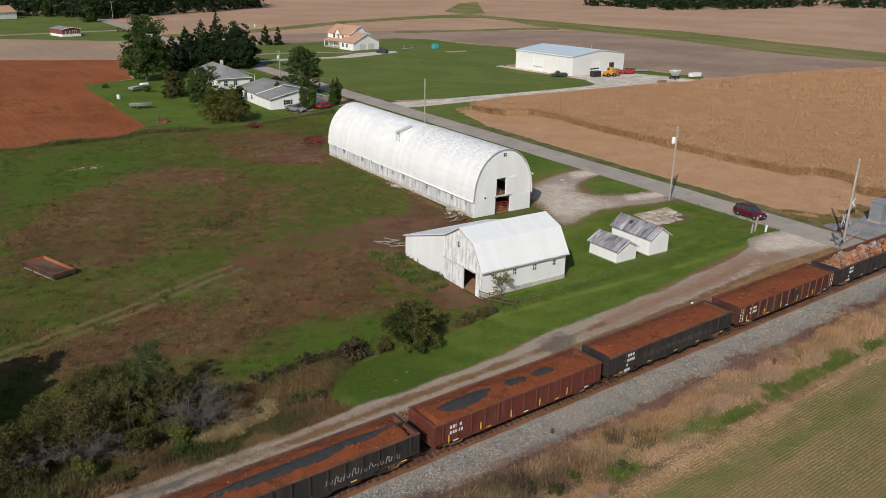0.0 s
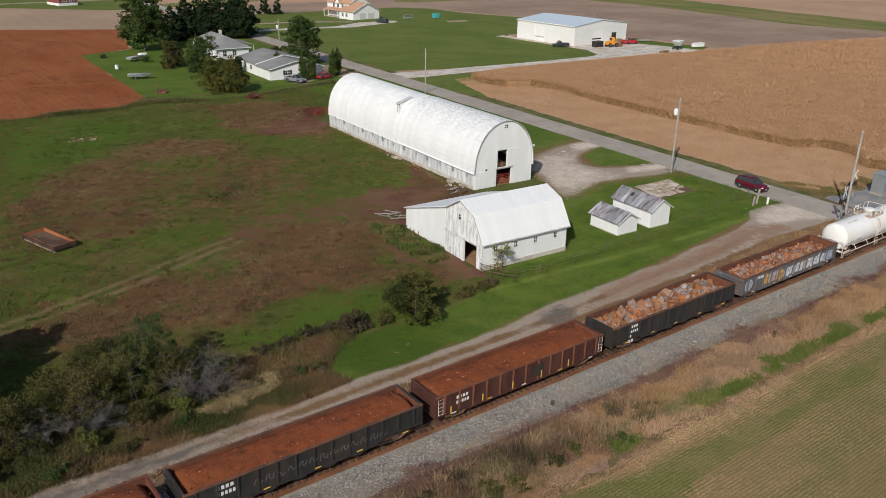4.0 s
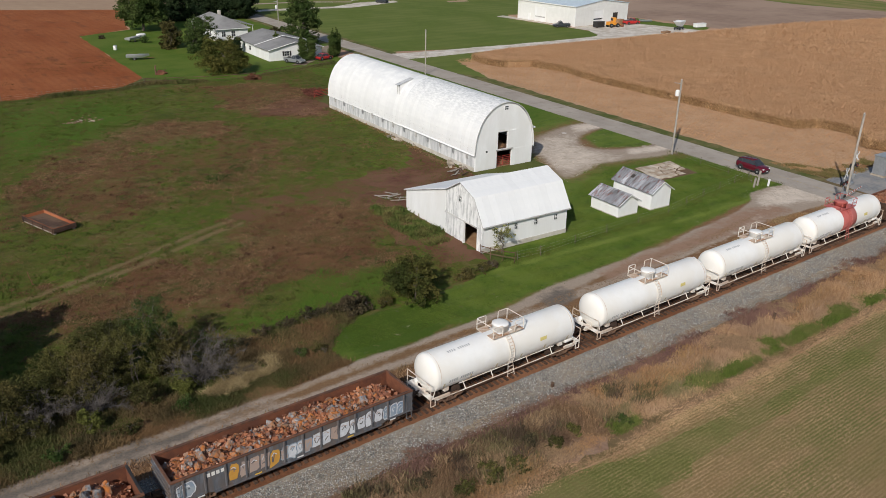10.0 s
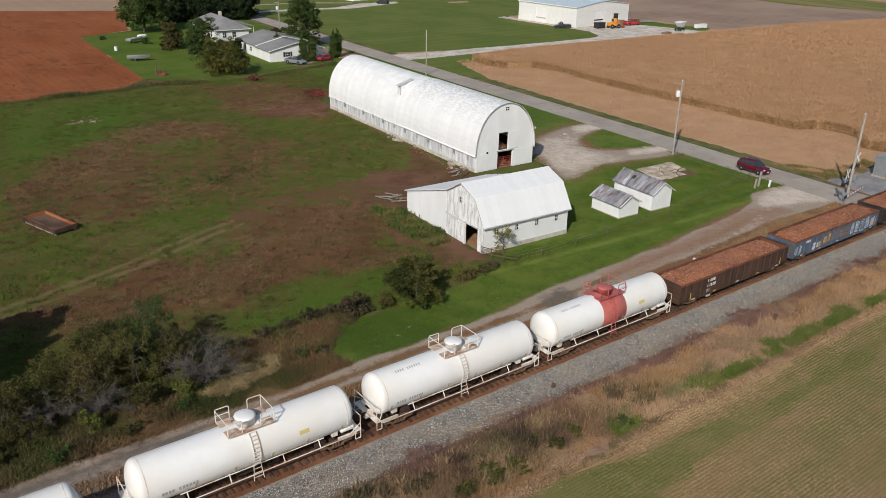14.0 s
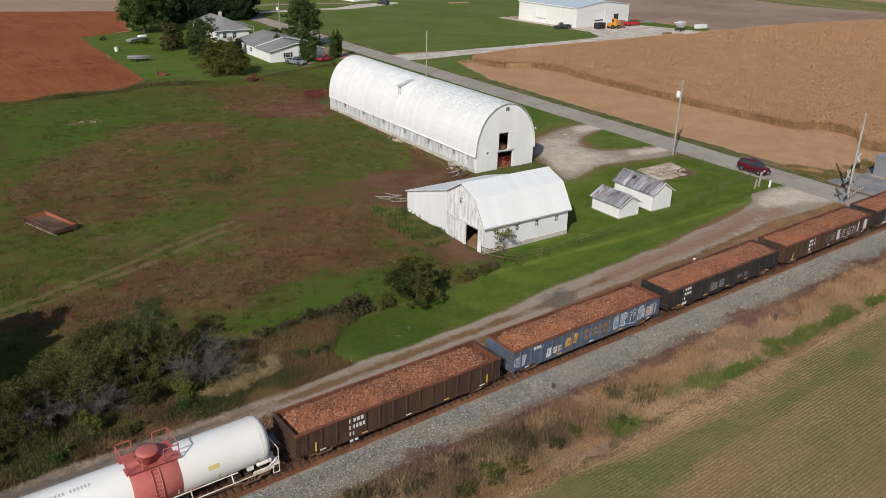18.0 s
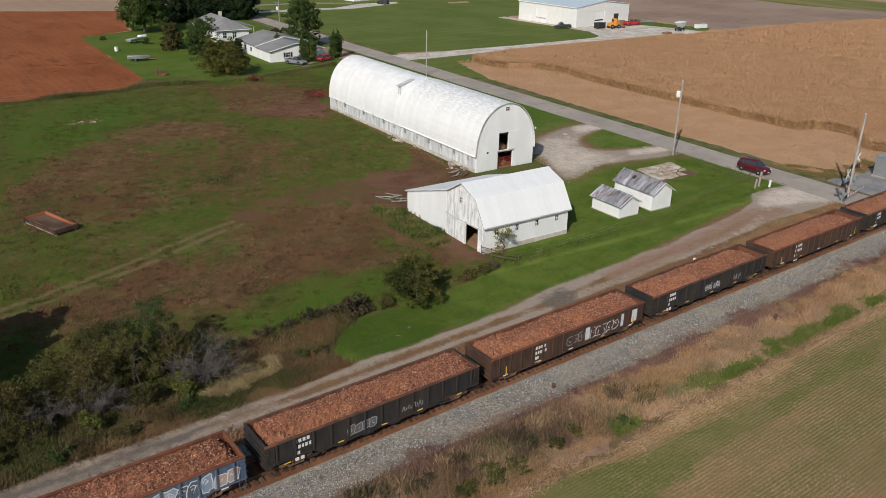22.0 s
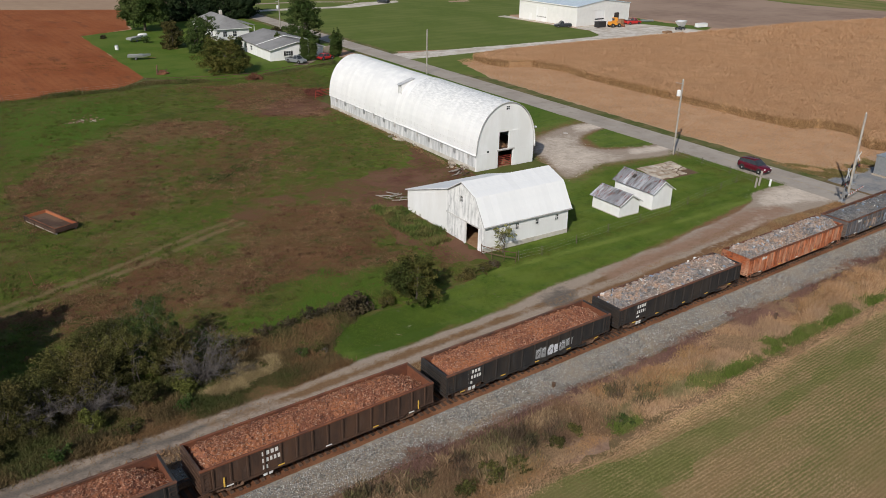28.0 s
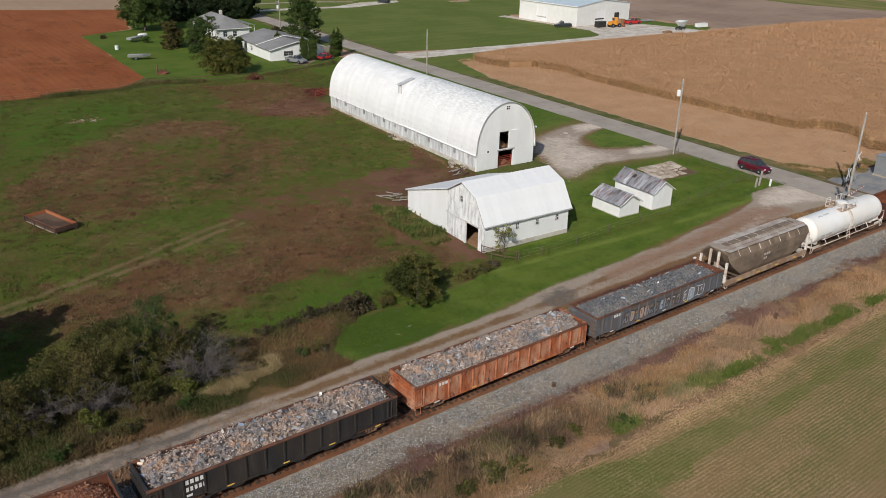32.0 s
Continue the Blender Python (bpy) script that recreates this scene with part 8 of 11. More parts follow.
f_white = np.maximum(narrow(lp, [(87.5, 51.6), (87.4, 49.9), (93.5, 48.7), (97.1, 46.8), (98.8, 48.6), (98.4, 53.2), (94.5, 54.0), (91.5, 53.8)], 0.9, 211) * 0.75, 0.3 * narrow(lp, [(64, 45.6), (72, 45.9), (84.5, 47.8), (86, 49.6), (76, 47.2), (64, 46.3)], 0.3, 213))
f_white = np.maximum(f_white, 0.75 * narrow(lp, [(93, 88.4), (101, 88.6), (101, 92), (96, 92)], 0.6, 215) + 0.75 * narrow(lp, [(91, 75), (101, 73.0), (101, 76), (93, 77.6)], 0.5, 217) + 0.62 * narrow(lp, [(77, 73), (84, 74.6), (91, 75.5), (88, 79), (88, 84), (93, 88), (86, 89.5), (81, 85), (77, 78)], 1.2, 229))
f_spill_dark = np.maximum(narrow(lp, [(46.4, 46.6), (47.4, 45.7), (50.2, 45.9), (51.4, 47.6), (50.5, 48.4), (47.6, 48.4)], 0.5, 219) * 0.9, 0.95 * np.exp(-((lp[:, 1] - 46.3) / 0.4) ** 2) * np.clip((17 - lp[:, 0]) / 4, 0, 1) * (1.15 + 0.35 * lumpy(lp, 0.5, 241)))
# Weaker darkening over the whole lane towards its western end.
f_spill_dark = np.maximum(f_spill_dark, 0.5 * np.clip((24 - lp[:, 0]) / 7, 0, 1) * (lp[:, 1] < 47.6) * (0.9 + 0.35 * lumpy(lp, 0.8, 245)))
M_STRIP = mat("mown_strip", (0.1, 0.15, 0.023), (0.062, 0.1, 0.017), (0.118, 0.158, 0.029), (0.078, 0.105, 0.022), spec=0.088, fine=2.2, large=0.22, place=True, bump=0.4, bscale=8, stripe=("Y", 2.4, 0.35, (0.125, 0.165, 0.02)))
layered(M_STRIP, (("pale_band", (0.165, 0.21, 0.04), (0.13, 0.17, 0.03), 1.5, 0.3), ("deep_and_shade", (0.05, 0.09, 0.012), (0.066, 0.1, 0.016), 1.5, 0.4), ("brown", (0.23, 0.13, 0.066), (0.17, 0.095, 0.05), 1.3, 0.5), ("lane", (0.39, 0.315, 0.25), (0.295, 0.235, 0.182), 1.6, 0.3), ("mid", (0.235, 0.14, 0.075), (0.165, 0.1, 0.055), 1.6, 0.7), ("rosy", (0.34, 0.215, 0.15), (0.26, 0.165, 0.115), 1.2, 0.7), ("spill_dark", (0.12, 0.105, 0.092), (0.19, 0.155, 0.125), 1.4, 0.7), ("white", (0.68, 0.59, 0.5), (0.53, 0.44, 0.355), 1.5, 0.6)))
f_rosy = 0.75 * narrow(lp, [(56, 46.4), (70, 47), (84, 47), (90, 47.4), (89, 50.4), (86, 51.6), (78, 50.4), (66, 49.2), (56, 48.8)], 0.5, 243)
# Paler yellow-green band across the flat grass, following these points.
pale_band = np.interp(lp[:, 0], [44, 54, 62, 74, 86, 98], [54.9, 54.4, 53.8, 53.2, 53.1, 52.9])
f_pale_band = np.exp(-((lp[:, 1] - pale_band) / 0.55) ** 2) * np.clip((lp[:, 0] - 42) / 8, 0, 1) * (0.75 + 0.3 * lumpy(lp, 0.9, 231))
# Deeper green westward, plus slope shade put into the colour behind the band.
f_deep_and_shade = 0.95 * np.clip((48 - lp[:, 0]) / 14, 0, 1) * (0.8 + 0.3 * lumpy(lp, 0.6, 237)) + np.exp(-((lp[:, 1] - pale_band - 1.7) / 0.7) ** 2) * np.clip((lp[:, 0] - 42) / 8, 0, 1) * (0.6 + 0.35 * lumpy(lp, 0.9, 233))
n1 = len(LX)
i0 = (np.arange(len(LY) - 1)[:, None] * n1 + np.arange(n1 - 1)[None]).ravel()
cells = np.c_[i0, i0 + 1, i0 + n1 + 1, i0 + n1]
cells = cells[inside_poly(lp[cells].mean(1), [(-8, 43.2), (98.2, 43.2), (98.8, 53), (99.4, 70), (100.6, 94), (100.8, 98), (79.5, 98), (79, 92), (77, 78), (64.5, 66.5), (62, 58.2), (52, 58.2), (50, 56), (44.7, 54.4), (36, 53.6), (30.5, 55.4), (28, 53), (26.9, 49.5), (-8, 49.6)])]
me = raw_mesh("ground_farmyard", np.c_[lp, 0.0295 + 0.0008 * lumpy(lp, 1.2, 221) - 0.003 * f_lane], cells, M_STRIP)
for at, val in (("pale_band", f_pale_band), ("deep_and_shade", f_deep_and_shade), ("brown", f_brown), ("lane", f_lane), ("mid", f_mid), ("rosy", f_rosy), ("spill_dark", f_spill_dark), ("white", f_white)):
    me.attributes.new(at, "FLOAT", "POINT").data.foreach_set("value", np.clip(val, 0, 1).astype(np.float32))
tagged(new("ground_farmyard", me), "mown grass, dirt lane and pale gravel yard", "ground", kind="structure")

def pebbles(name, xy, size, material, rng, label, tall=0.7):
    """Small angular stones lying on the ground, one object."""
    n = len(xy)
    s = size * rng.uniform(0.5, 1.5, n)
    a = rng.uniform(0, 6.28, n)
    v = np.empty((n, 5, 3))
    for k in range(4):
        ang = a + k * 1.571 + rng.normal(0, 0.25, n)
        v[:, k] = np.c_[xy[:, 0] + s * np.cos(ang), xy[:, 1] + s * np.sin(ang), np.full(n, 0.02)]
    v[:, 4] = np.c_[xy + rng.normal(0, 0.2, (n, 2)) * s[:, None], 0.03 + s * tall * rng.uniform(0.7, 1.3, n)]
    i = np.arange(n)[:, None] * 5
    f = np.concatenate([i + [0, 1, 4], i + [1, 2, 4], i + [2, 3, 4], i + [3, 0, 4]])
    return tagged(new(name, raw_mesh(name, v.reshape(-1, 3), f, material)), label, "stones", kind="stuff")


P_RUBBLE = mat_pieces("yard_stone", [(0.46, 0.4, 0.34), (0.36, 0.3, 0.24), (0.56, 0.51, 0.45), (0.27, 0.21, 0.165), (0.4, 0.33, 0.26)], 0.9)
spots = np.concatenate([scatter(rng, 2600, [(74, 71), (83.3, 74), (86, 76), (80, 80), (77.4, 77)]), scatter(rng, 700, [(88, 81), (90.4, 78.4), (95, 76.8), (97, 77.4), (91, 80.2), (90, 85), (93, 88), (91.4, 88)]), scatter(rng, 900, [(87.4, 50), (98, 47), (98.6, 54), (91, 55.6)])])
pebbles("yard_stones", spots[lumpy(spots, 0.9, 347) > -0.2], 0.05, P_RUBBLE, rng, "pale loose stones in the farmyard gravel")
slabs = np.array([(90.2, 88.9), (91.6, 89.3), (92.8, 88.6), (96.6, 77.0), (97.8, 76.6), (98.6, 76.8)])
pebbles("broken_concrete", slabs, 0.5, P_RUBBLE, rng, "broken pale concrete pieces by the yard's entrance", 0.12)

# mown grass: short blades on the strip by the lane and the farmyard
LAWN1 = [(27.4, 49.4), (29.6, 53.2), (31.5, 54.6), (36, 53.2), (44.7, 54.0), (50, 55.4), (52, 57.9), (62, 57.8), (64.5, 66), (78, 70), (80, 84), (94, 77), (96, 72), (98.0, 64), (96.5, 54.5), (91, 52.6), (74, 51), (58, 48.8), (36, 49.1)]
blade = scatter(rng, 130000, LAWN1)
blade = blade[(at_lane(np.maximum(f_lane + f_pale_band, f_brown), blade) < rng.uniform(0.1, 0.7, len(blade))) & ~inside_poly(blade, [(84.5, 64), (86, 70.5), (93.6, 69.8), (92.4, 63.6)])]
west = blade[:, 0] + 3 * lumpy(blade, 0.3, 307) + rng.normal(0, 3, len(blade)) < 42
for sel, mt in ((west, mat("mown_blade_deep", (0.07, 0.122, 0.017), (0.045, 0.082, 0.012), (0.092, 0.128, 0.022), fine=0.9, large=0.3, place=True, island=0.38, bump=0)), (~west, mat("mown_blade", (0.09, 0.146, 0.024), (0.06, 0.104, 0.018), (0.115, 0.152, 0.03), fine=0.9, large=0.3, place=True, island=0.32, bump=0))):
    tufts("mown_grass", blade[sel], np.clip(0.05 + 0.03 * lumpy(blade[sel], 1.4, 306), 0.02, 0.11), 0.06, 4, mt, rng, lean=0.8, spread=0.2, z=0.026, label="short mown grass", category="grass")
rank = np.concatenate([scatter(rng, 9000, [(45, 56), (50, 54.6), (62, 54.9), (76, 54.8), (97, 57.6), (97, 59.4), (76, 56.4), (62, 55.8), (51, 56.6)])[:900], scatter(rng, 4000, [(91, 60), (98, 53.8), (98.5, 73), (96.5, 73)])[:500]])
tufts("fence_grass", rank, rng.uniform(0.08, 0.22, len(rank)), 0.06, 6, mat("fence_blade", (0.085, 0.12, 0.024), (0.07, 0.1, 0.02), (0.105, 0.11, 0.03), fine=0.5, large=0.3, place=True, island=0.2, bump=0), rng, lean=0.5, spread=0.2, label="longer yellowed grass along the fence", category="grass")
yard = scatter(rng, 2600, [(50.2, 74.6), (49.8, 66.4), (48.9, 63.6), (46.3, 63.5), (46.0, 70), (47.9, 78.0)])
tufts("barn_weeds", yard, np.clip(rng.uniform(0.1, 0.42, len(yard)) * (0.9 + 0.9 * lumpy(yard, 1.4, 36)), 0.06, 1.0), 0.15, 6, mat("yard_weed", (0.09, 0.12, 0.03), (0.062, 0.088, 0.023), (0.135, 0.118, 0.045), fine=0.5, large=0.4, place=True, island=0.35, bump=0), rng, lean=0.45, spread=0.2, label="leafy green weeds along the barn wall", category="weeds")
by = scatter(rng, 1500, [(65.6, 84), (67.6, 100), (69.0, 124), (68.2, 124), (66.5, 100), (64.6, 86)])
tufts("barn_weeds", by[:700], rng.uniform(0.1, 0.35, len(by[:700])), 0.08, 5, BLADE_BROWN, rng, lean=0.45, spread=0.2, label="weeds along the long barn", category="weeds")
hedge = scatter(rng, 7000, [(-20, 158), (22, 157.6), (42, 157.5), (49, 160), (62, 155), (76, 157), (91, 161), (91, 163), (76, 159.3), (62, 157.4), (48, 163), (42, 160.2), (22, 160.4), (-20, 160.5)])
tufts("fence_weeds", hedge, np.clip(rng.uniform(0.2, 0.7, len(hedge)) * (0.7 + 0.7 * lumpy(hedge, 0.35, 33)), 0.08, 1.2), 0.12, 6, mat("fence_weed", (0.1, 0.1, 0.036), (0.14, 0.085, 0.045), (0.075, 0.09, 0.028), fine=0.3, large=0.15, place=True, island=0.35, bump=0), rng, lean=0.4, spread=0.3, label="dull green and brown weeds along the fence", category="weeds")
rv = scatter(rng, 500, [(69.4, 134), (72, 134), (75, 140), (71, 140)])
tufts("sumac_clump", rv, rng.uniform(0.2, 0.6, len(rv)), 0.12, 4, mat("red_leaf", (0.16, 0.06, 0.045), (0.11, 0.045, 0.033), fine=0.6, place=True, island=0.4, bump=0), rng, lean=0.5, spread=0.25, label="dark red autumn weeds behind the barn", category="weeds")
redrow = scatter(rng, 24000, [(-6, 161), (42, 160.5), (49, 168), (53, 231), (66, 240), (76, 282), (44, 299), (-6, 303)])
tufts("red_field_litter", redrow, 0.06, 0.16, 3, mat("red_stub", (0.27, 0.088, 0.032), (0.225, 0.072, 0.028), (0.19, 0.075, 0.034), fine=0.3, large=0.06, place=True, island=0.15, bump=0), rng, lean=0.6, spread=0.4, label="russet crop litter on red soil", category="stubble")
stray = np.concatenate([rng.normal((26, 196), (6, 14), (700, 2)), rng.normal((44, 190), (4, 5), (260, 2)), rng.normal((20, 215), (6, 8), (260, 2))])
stray = stray[lumpy(stray, 0.5, 51) > 0.1]
tufts("field_weeds", stray, 0.22, 0.12, 5, mat("stray_weed", (0.14, 0.075, 0.03), (0.11, 0.066, 0.026), (0.17, 0.08, 0.035), fine=0.4, place=True, island=0.3, bump=0), rng, lean=0.5, spread=0.3, label="stray olive weeds in the red field", category="weeds")
# crop field rows near the camera
rows_y = np.arange(8.0, 28.4, 0.26) + 0.02
px = rng.uniform(22, 96, 110000)
py = rng.choice(rows_y, 110000) + rng.normal(0, 0.022, 110000)
ok = px > 18 + (28 - py) * 1.1
crop = np.c_[px, py][ok]
in_band = ragged(crop, GREEN_BAND, 340, 0.5, 0.3)
tufts("crop_rows", crop[in_band], rng.uniform(0.05, 0.12, in_band.sum()), 0.035, 3, mat("crop_blade_green", (0.2, 0.19, 0.075), (0.15, 0.16, 0.055), (0.27, 0.215, 0.11), cover=0.03, fine=0.3, large=0.2, place=True, island=0.25, bump=0), rng, lean=0.5, spread=0.045, label="greener mown crop in rows", category="crop")
tufts("crop_rows", crop[~in_band], rng.uniform(0.05, 0.12, (~in_band).sum()), 0.035, 3, mat("crop_blade", (0.41, 0.286, 0.168), (0.325, 0.224, 0.127), (0.225, 0.195, 0.086), (0.41, 0.288, 0.176), cover=0.05, fine=0.3, large=0.07, place=True, island=0.25, bump=0), rng, lean=0.5, spread=0.045, label="short mown crop in rows", category="crop")

CROSSING = [(105.2, 61), (111, 59.6), (118, 57.6), (120, 55), (118, 52), (111.5, 51), (105.5, 51.9), (104.9, 55)]
weed = scatter(rng, 7000, CROSSING)
lw = lumpy(weed, 0.8, 44)
near_pad = inside_poly(weed + np.c_[lw, lw] * 0.5, [(104.6, 61), (107.7, 59), (109.1, 54.6), (115.9, 54.2), (121.2, 54.9), (120, 51), (105, 51)])
weed, lw = weed[near_pad], lw[near_pad]
tufts("verge_weeds", weed[lw > -0.1], 0.22, 0.07, 5, mat("verge_weed", (0.16, 0.138, 0.05), (0.125, 0.11, 0.04), (0.21, 0.155, 0.07), fine=0.4, large=0.4, place=True, island=0.35, bump=0), rng, lean=0.6, spread=0.22, label="olive weeds by the crossing", category="weeds")
tufts("verge_weeds", weed[lw <= -0.1][::2], 0.12, 0.06, 5, BLADE_TAN, rng, lean=0.8, spread=0.22, label="dry tan grass by the crossing", category="weeds")
amber = scatter(rng, 8000, [(58, 43.4), (97, 43.6), (96.5, 46.4), (85, 47.0), (70, 45.3), (60, 44.6)])
tufts("verge_grass", amber, rng.uniform(0.06, 0.2, len(amber)) * np.clip(1 + 0.8 * lumpy(amber, 0.9, 345), 0.3, 2), 0.05, 5, mat("amber_grass", (0.34, 0.205, 0.105), (0.25, 0.15, 0.08), (0.29, 0.205, 0.115), fine=0.3, large=0.3, place=True, island=0.3, bump=0), rng, lean=0.5, spread=0.2, label="amber dry grass between railway and lane", category="grass")

# ---- trees ----
LEAF_OLIVE = mat("leaf_olive", (0.058, 0.061, 0.02), (0.034, 0.038, 0.013), (0.095, 0.09, 0.028), fine=0.8, large=0.25, place=True, island=0.6, bump=0)
LEAF_GREEN = mat("leaf_green", (0.045, 0.075, 0.02), (0.032, 0.056, 0.016), (0.065, 0.088, 0.026), fine=0.8, large=0.25, place=True, island=0.45, bump=0)
LEAF_DARK = mat("leaf_spruce", (0.022, 0.038, 0.016), (0.016, 0.028, 0.013), (0.03, 0.045, 0.018), fine=0.8, large=0.25, place=True, island=0.4, bump=0)
LEAF_RUST = mat("leaf_rusty_olive", (0.063, 0.06, 0.021), (0.04, 0.04, 0.014), (0.098, 0.082, 0.029), fine=0.8, large=0.3, place=True, island=0.6, bump=0)
LEAF_LIME = mat("leaf_lime", (0.088, 0.1, 0.024), (0.058, 0.07, 0.018), (0.115, 0.122, 0.032), fine=0.8, large=0.3, place=True, island=0.45, bump=0)
LEAF_BROWN = mat("leaf_brown", (0.06, 0.052, 0.028), (0.045, 0.04, 0.022), (0.075, 0.058, 0.034), fine=0.8, large=0.3, place=True, island=0.4, bump=0)
LEAF_YELLOW = mat("leaf_yellow", (0.281, 0.23, 0.085), (0.212, 0.187, 0.068), (0.17, 0.17, 0.0595), fine=0.8, large=0.3, place=True, island=0.4, bump=0)
BARK = mat("bark", (0.11, 0.088, 0.068), (0.075, 0.06, 0.048), (0.14, 0.12, 0.1), fine=5, large=1, bump=0.6)
BARK_GREY = mat("dead_grey_bark", (0.1, 0.086, 0.077), (0.064, 0.056, 0.051), (0.13, 0.114, 0.104), fine=5, large=1, bump=0.4)


def leaves(rng, blobs, n, size, hollow=0.55, flat=0.35, tufted=7, rim=1.05):
    """Small leaf sprays gathered in tufts over a set of uneven clumps (x, y, z, r), with gaps between the tufts."""
    b = np.array(blobs)
    w = b[:, 3] ** 2
    u = rng.normal(0, 1, (len(b) * tufted, 3))
    u /= np.linalg.norm(u, axis=1)[:, None]
    own = np.repeat(np.arange(len(b)), tufted)
    mid = b[own, :3] + u * (b[own, 3] * rng.uniform(hollow, rim, len(own)))[:, None] * (1, 1, 0.85)
    tuft_r = b[own, 3] * rng.uniform(0.22, 0.5, len(own))
    wt = w[own] * rng.uniform(0.3, 1.5, len(own))
    pick = rng.choice(len(own), n, p=wt / wt.sum())
    v = rng.normal(0, 1, (n, 3))
    v /= np.linalg.norm(v, axis=1)[:, None]
    c = mid[pick] + v * (tuft_r[pick] * rng.uniform(0, 1, n) ** 0.45)[:, None] * (1.1, 1.1, 0.75) + rng.normal(0, 0.04, (n, 3))
    a = rng.normal(0, 1, (n, 3)) * (1, 1, flat + 0.4)
    a /= np.linalg.norm(a, axis=1)[:, None]
    d = np.cross(a, rng.normal(0, 1, (n, 3)))
    d /= np.linalg.norm(d, axis=1)[:, None]
    s = size * rng.uniform(0.6, 1.4, n)[:, None]
    q = np.stack([c - a * s, c + d * s * 0.5, c + a * s, c - d * s * 0.5], 1)
    q[:, :, 2] = np.maximum(q[:, :, 2], 0.03)
    return q.reshape(-1, 3), np.arange(n * 4).reshape(n, 4)


def limbs(rng, h, r0, ends, twigs=0, bend=0.15):
    bm = bmesh.new()
    top = Vector((rng.normal(0, 0.04) * h, rng.normal(0, 0.04) * h, h * 0.72))
    mids = [Vector((0, 0, -0.05)), top * 0.33 + Vector((rng.normal(0, bend), rng.normal(0, bend), 0)), top * 0.66 + Vector((rng.normal(0, bend), rng.normal(0, bend), 0)), top]
    for i, (a, b) in enumerate(zip(mids, mids[1:])):
        rod(bm, a, b, r0 * (1 - 0.28 * i), r0 * (1 - 0.28 * (i + 1)), n=8, caps=False)
    for e in ends:
        e = Vector(e)
        f = rng.uniform(0.25, 0.9)
        st = mids[1].lerp(top, f)
        mid = st.lerp(e, 0.5) + Vector((0, 0, 0.08 * h * rng.uniform(-0.3, 1)))
        r = r0 * (0.5 - 0.3 * f)
        rod(bm, st, mid, r, r * 0.7, n=6, caps=False)
        rod(bm, mid, e, r * 0.7, r * 0.25, n=5, caps=False)
        for k in range(twigs):
            d = Vector(rng.normal(0, 1, 3)) * 0.12 * h
            p = mid.lerp(e, rng.uniform(0, 1))
            rod(bm, p, p + d + Vector((0, 0, abs(d.z))), r * 0.22, r * 0.08, n=4, caps=False)
    return bm


def tree(name, x, y, h, r, leaf, n, size, seed, label, group="", base=0.3, blobs=14, shape="round", bark=None, twigs=2):
    rng = np.random.default_rng(seed)
    t = thing(name, pose(x, y, 0, 0, 0, rng.uniform(0, 360)), label, "bush" if "bush" in name else "tree", group)
    bl = []
    if shape == "round":
        for i in range(blobs):
            a, f = rng.uniform(0, 6.28), rng.uniform(0, 1)
            zz = h * (base + (0.93 - base) * f)
            rr = r * math.sqrt(max(0.05, 1 - ((f - 0.42) / 0.62) ** 2)) * rng.uniform(0.35, 0.8)
            bl.append((rr * math.cos(a), rr * math.sin(a), zz - 0.1 * h, r * rng.uniform(0.25, 0.46)))
    elif shape == "spire":
        for i in range(blobs):
            f = i / (blobs - 1)
            a = i * 2.4 + rng.normal(0, 0.3)
            rr = r * (1 - f) ** 0.8 * rng.uniform(0.35, 1.0)
            bl.append((rr * math.cos(a), rr * math.sin(a), h * (base + (0.95 - base) * f) - 0.08 * rr, max(0.22, r * (0.42 * (1 - f) + 0.05) * rng.uniform(0.7, 1.2))))
    else:
        for i in range(blobs):
            f = i / (blobs - 1)
            bl.append((rng.normal(0, 0.1) * r, rng.normal(0, 0.1) * r, h * (0.12 + 0.84 * f), r * (0.95 if f < 0.7 else 1.5 * (1.08 - f))))
    part("trunk", limbs(rng, h, max(0.06, h * 0.022), [b[:3] for b in bl[:10]], twigs if shape == "round" else 0), bark or BARK, t)
    q, f = leaves(rng, bl, n, size, 0.1 if shape == "column" else 0.5, tufted=30 if shape == "column" else 9, rim=0.62 if shape == "column" else 1.05)
    place_data("crown", raw_mesh("crown", q, f, leaf), None, t)
    return t


G1 = "scrub trees by the lane"
BARK_TWIG = mat("grey_twig_bark", (0.12, 0.1, 0.086), (0.082, 0.07, 0.062), (0.15, 0.13, 0.115), fine=5, large=1, bump=0.4)
for i, (x, y, h, r, lf) in enumerate(((6.4, 55.2, 3.4, 2.5, LEAF_OLIVE), (9.6, 54.2, 4.6, 2.8, LEAF_RUST), (12.6, 54.6, 5.0, 2.6, LEAF_OLIVE), (14.9, 57.0, 6.2, 2.5, LEAF_GREEN), (10.8, 57.4, 4.4, 2.6, LEAF_OLIVE), (8.2, 57.0, 3.4, 2.2, LEAF_OLIVE), (3.8, 53.2, 3.6, 2.4, LEAF_RUST), (13.0, 58.6, 4.2, 2.0, LEAF_OLIVE), (15.6, 54.6, 4.4, 1.8, LEAF_RUST))):
    tree("scrub_tree", x, y, h, r, lf, 14500, 0.06, 300 + i, "scrubby autumn tree with thin olive leaves" if lf is not LEAF_GREEN else "taller green scrub tree", G1, base=0.1, blobs=34, twigs=7, bark=BARK_TWIG)
